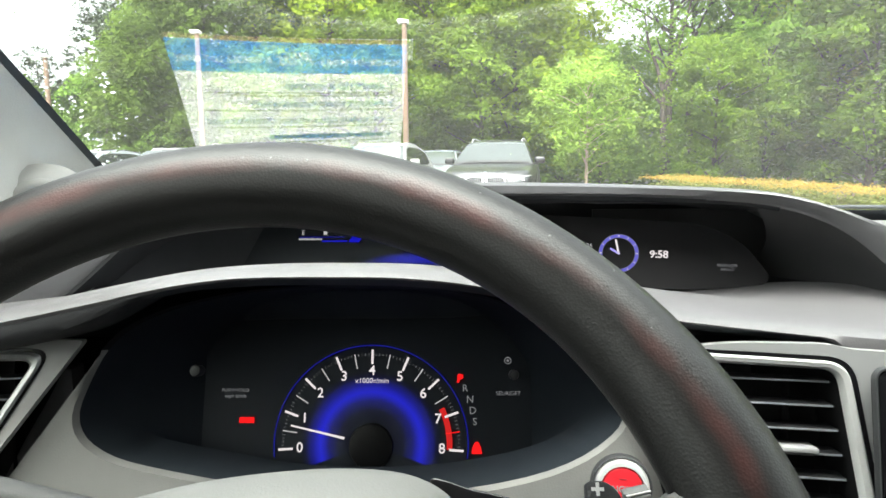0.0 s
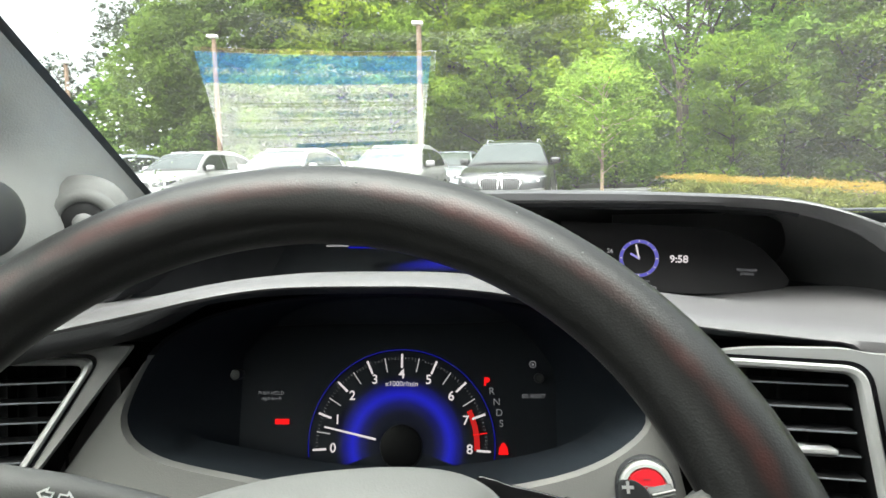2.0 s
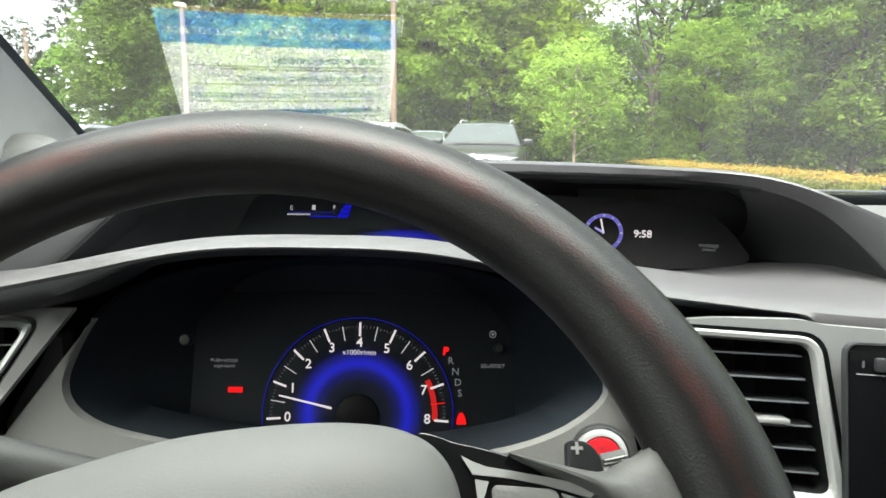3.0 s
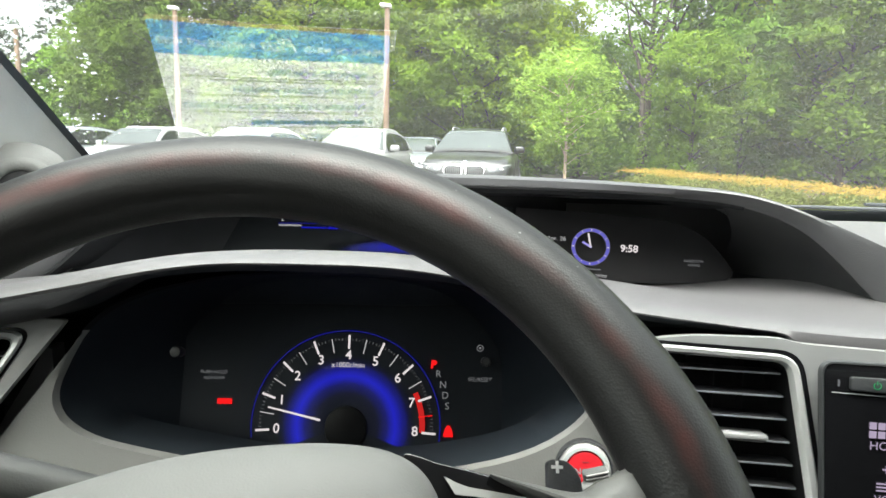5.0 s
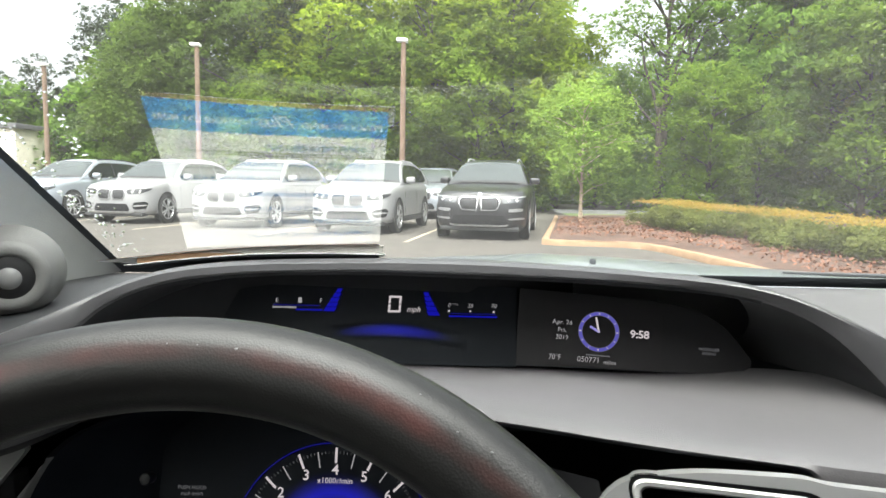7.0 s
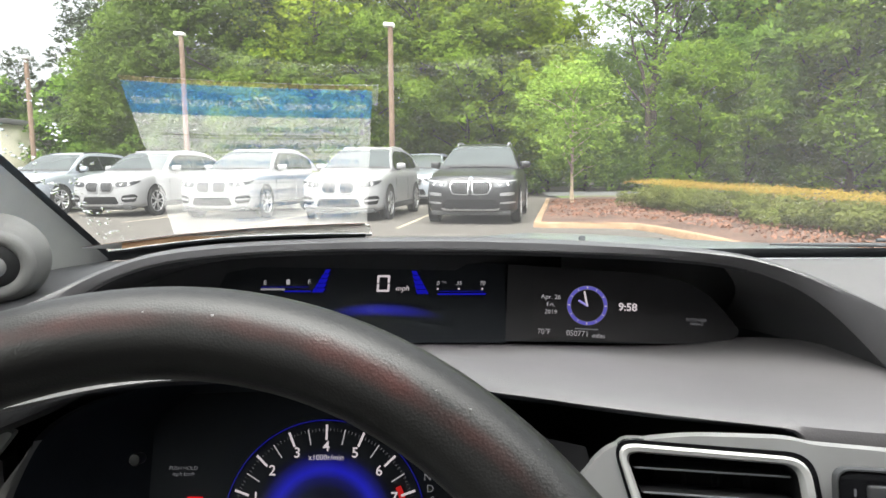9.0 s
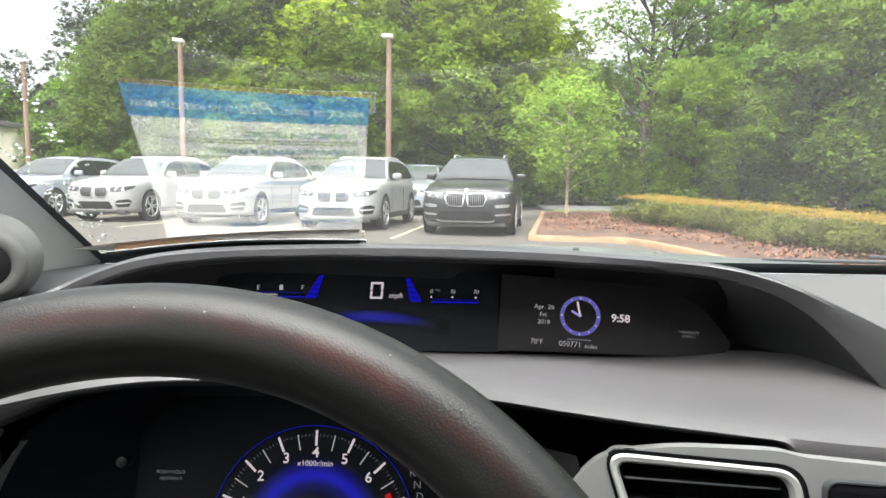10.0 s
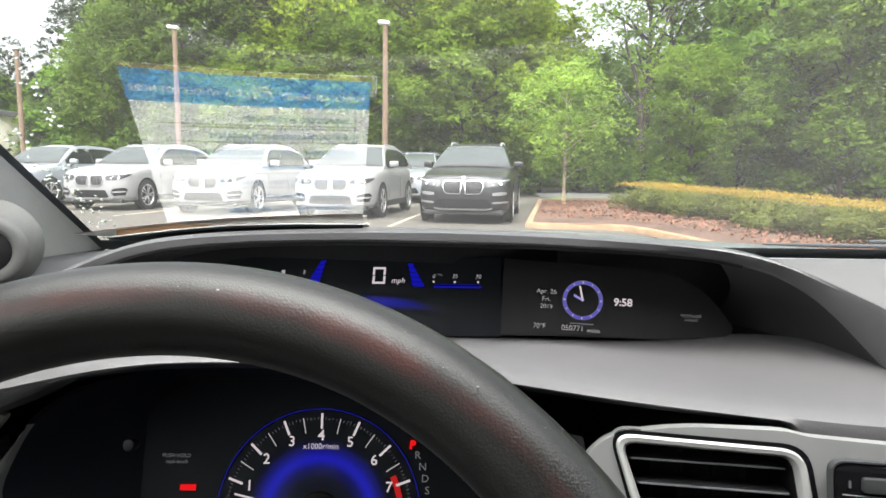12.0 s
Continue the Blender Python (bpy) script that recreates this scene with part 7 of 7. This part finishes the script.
            for k in range(5):
                for dv in (-11, 11):
                    sp = box(0.05, 0.250, -0.016, 0.016, 0.055, 0.098, 0.006, 1)
                    join(rim_b, moved(sp, pose(0, 0, 0, 0, 0, k * 72 + dv)))
            join(rim_b, lathe([(0.0, 0.10), (0.062, 0.096), (0.068, 0.03)], 14))
            part("rim", moved(rim_b, pose(s * 0.862, wy, 0.370, 90, 0, 90 if s > 0 else -90)), M_ALLOY, wheel_e)
        # sill cladding
        part("sill", box(min(s * 0.90, s * 0.958), max(s * 0.90, s * 0.958), 0.42, 2.44, 0.235, 0.36, 0.02), M_CLAD, car)
        # headlight: slim, drawn back along the wing
        hl_ = patch(rounded([(s * 0.41 * kidney, 0.822), (s * 0.60, 0.836), (s * 0.80, 0.856), (s * 0.905, 0.870), (s * 0.900, 0.830), (s * 0.80, 0.765), (s * 0.60, 0.728), (s * 0.425 * kidney, 0.732)], 0.02), 0.012)
        lamp = part("headlight", hl_, M_HEADPALE if dark_grille else M_HEADLIGHT, car, "clear headlight unit", smooth=False)
        brow = patch([(s * 0.45 * kidney, 0.846), (s * 0.60, 0.854), (s * 0.80, 0.868), (s * 0.905, 0.880), (s * 0.905, 0.858), (s * 0.80, 0.846), (s * 0.60, 0.830), (s * 0.45 * kidney, 0.822)], 0.018, 0.02)
        part("light_strip", brow, M_LAMPSTRIP if dark_grille else M_CLAD, lamp, smooth=False)
        for hx in (0.58, 0.74):
            part("lamp_ring", nose(moved(lathe([(0.018, 0.0), (0.026, 0.006), (0.033, 0.0)], 16), pose(s * hx, 0, 0.798, 90)), 0.016), M_CHROME, lamp)
        # side intakes of the bumper, with a pale blade across
        itk = patch(rounded([(s * 0.60, 0.525), (s * 0.86, 0.560), (s * 0.880, 0.505), (s * 0.85, 0.375), (s * 0.62, 0.355), (s * 0.555, 0.43)], 0.02), 0.008)
        part("side_intake", itk, M_WELL if not dark_grille else paint, car, smooth=False)
        for za, zb_, wide in (((0.462, 0.430, 0.86),) if not dark_grille else ((0.620, 0.560, 0.86), (0.440, 0.405, 0.89))):
            tr_ = patch(rounded([(s * 0.585, za), (s * 0.72, za + 0.010), (s * wide, za + 0.020), (s * wide, zb_ + 0.020), (s * 0.72, zb_ + 0.006), (s * 0.585, zb_)], 0.008), 0.020)
            part("fog_trim", tr_, M_TRIM if dark_grille else paint, car, smooth=False)
        # kidney grille
        ko = densify(rounded([(s * 0.018, 0.850), (s * 0.335 * kidney, 0.862), (s * 0.395 * kidney, 0.765), (s * 0.330 * kidney, 0.605 - 0.16 * (kidney - 1)), (s * 0.045, 0.592 - 0.16 * (kidney - 1))], 0.040, 6), 2)
        kx = sum(p[0] for p in ko) / len(ko)
        kz = sum(p[1] for p in ko) / len(ko)
        ki = [(kx + (a - kx) * 0.92, kz + (b - kz) * 0.88) for a, b in ko]
        gr = part("grille", nose(frame_plate(ko, ki, 0.05, pose(0, 0, 0, 90)), 0.026), M_CHROME if dark_grille else M_TRIM, car, "chrome framed grille")
        part("grille_back", patch(ki, 0.010), M_WELL, gr, smooth=False)
        xs_ = [p[0] for p in ki]
        for k in range(9):
            bx = min(xs_) + (max(xs_) - min(xs_)) * (k + 0.5) / 9
            lo, hi = span(ki, bx)
            gb = nose(box(bx - 0.006, bx + 0.006, -0.006, 0.006, lo + 0.006, hi - 0.006, 0.002), 0.020)
            part("grille_bar", gb, M_GRILLE, gr)
    # lower intake in a dark trapezium, pale blade, black lip
    wide = 0.50 if not dark_grille else 0.58
    low = patch(rounded([(-wide + 0.08, 0.495), (wide - 0.08, 0.495), (wide, 0.350), (wide - 0.05, 0.315), (-wide + 0.05, 0.315), (-wide, 0.350)], 0.02), 0.006)
    part("lower_intake", low, M_WELL, car, smooth=False)
    part("skid_plate", patch(rounded([(-0.60, 0.330), (-0.46, 0.305), (0.46, 0.305), (0.60, 0.330), (0.58, 0.290), (0.46, 0.270), (-0.46, 0.270), (-0.58, 0.290)], 0.012), 0.016), M_TRIM if dark_grille else M_ALLOY, car, smooth=False)
    part("lower_lip", moved(box(-0.80, 0.80, -0.840, -0.60, 0.185, 0.275, 0.03), pose(0, 0, 0)), M_CLAD, car)
    part("underside", box(-0.84, 0.84, -0.58, 3.45, 0.21, 0.30, 0.01), M_CLAD, car)
    part("badge", nose(moved(lathe([(0.0, 0.010), (0.034, 0.008), (0.040, 0.0)], 18), pose(0, 0, 0.905, 62)), 0.0), M_BADGE, car)
    for s in (1, -1):
        part("tail_light", box(min(s * 0.45, s * 0.80), max(s * 0.45, s * 0.80), 3.78, 3.86, 0.90, 1.02, 0.02), M_TAIL, car)
    return car


M_RAIL = surf("satin_roof_rail", (0.55, 0.55, 0.56), 0.35, metal=0.5, var=0.03)
M_TRIM = surf("bright_satin_trim", (0.34, 0.34, 0.345), 0.30, metal=0.7, var=0.03)
M_WELL = surf("unlit_black_recess", (0.012, 0.012, 0.013), 0.85, spec=0.2)
M_LAMPSTRIP = surf("pale_light_guide", (0.30, 0.31, 0.32), 0.3, var=0.03)
M_BADGE = surf("blue_and_white_roundel", (0.30, 0.36, 0.45), 0.3, coat=0.5, var=0.3, scale=60)
M_GRILLE = surf("dull_grille_metal", (0.13, 0.13, 0.135), 0.4, metal=0.6)
M_HEADPALE = surf("pale_headlight_glass", (0.075, 0.078, 0.085), 0.1, spec=0.8, var=0.4, scale=12)
M_TAIL = surf("red_tail_light", (0.35, 0.02, 0.02), 0.2, coat=0.5)
DEG = -8.5
suv(0.63, 14.50, -9, M_CARBLACK, "glossy black parked SUV with chrome grille", 1.07, True, True, 1.02, 1.08)
suv(-2.38, 15.48, DEG, M_CARWHITE, "white parked SUV with dark side windows", 1.05, tall=1.03)
suv(-5.66, 16.44, DEG, M_CARWHITE, "white parked SUV with dark side windows", 1.05, tall=1.03)
suv(-8.95, 17.40, DEG, M_CARWHITE, "white parked SUV seen beyond rain drops", 1.05, tall=1.03)
suv(-12.2, 18.40, DEG, M_CARGREY, "silver-grey parked SUV at the row's end", 1.05, False, tall=1.03)
suv(-1.20, 23.0, DEG, M_CARGREY, "silver-grey parked SUV in the second row", 1.08, False, tall=1.03)


# ---- pale building beyond the lot ----
hall = empty("building", Matrix.Translation((-38.5, 47.0, 0)), "low cream building behind the far trees", "building")
M_WALL = surf("cream_render", (0.74, 0.69, 0.58), 0.8, var=0.08, scale=1.5)
part("wall", box(-8.0, 8.0, -4.0, 4.0, 0.0, 4.6, 0.02), M_WALL, hall)
part("roof", box(-8.3, 8.3, -4.3, 4.3, 4.6, 4.95, 0.04), M_ROAD, hall)
for i in range(4):
    part("window", box(-6.6 + i * 3.6, -4.9 + i * 3.6, -4.03, -3.9, 1.1, 2.8, 0.01), M_CARGLASS, hall)
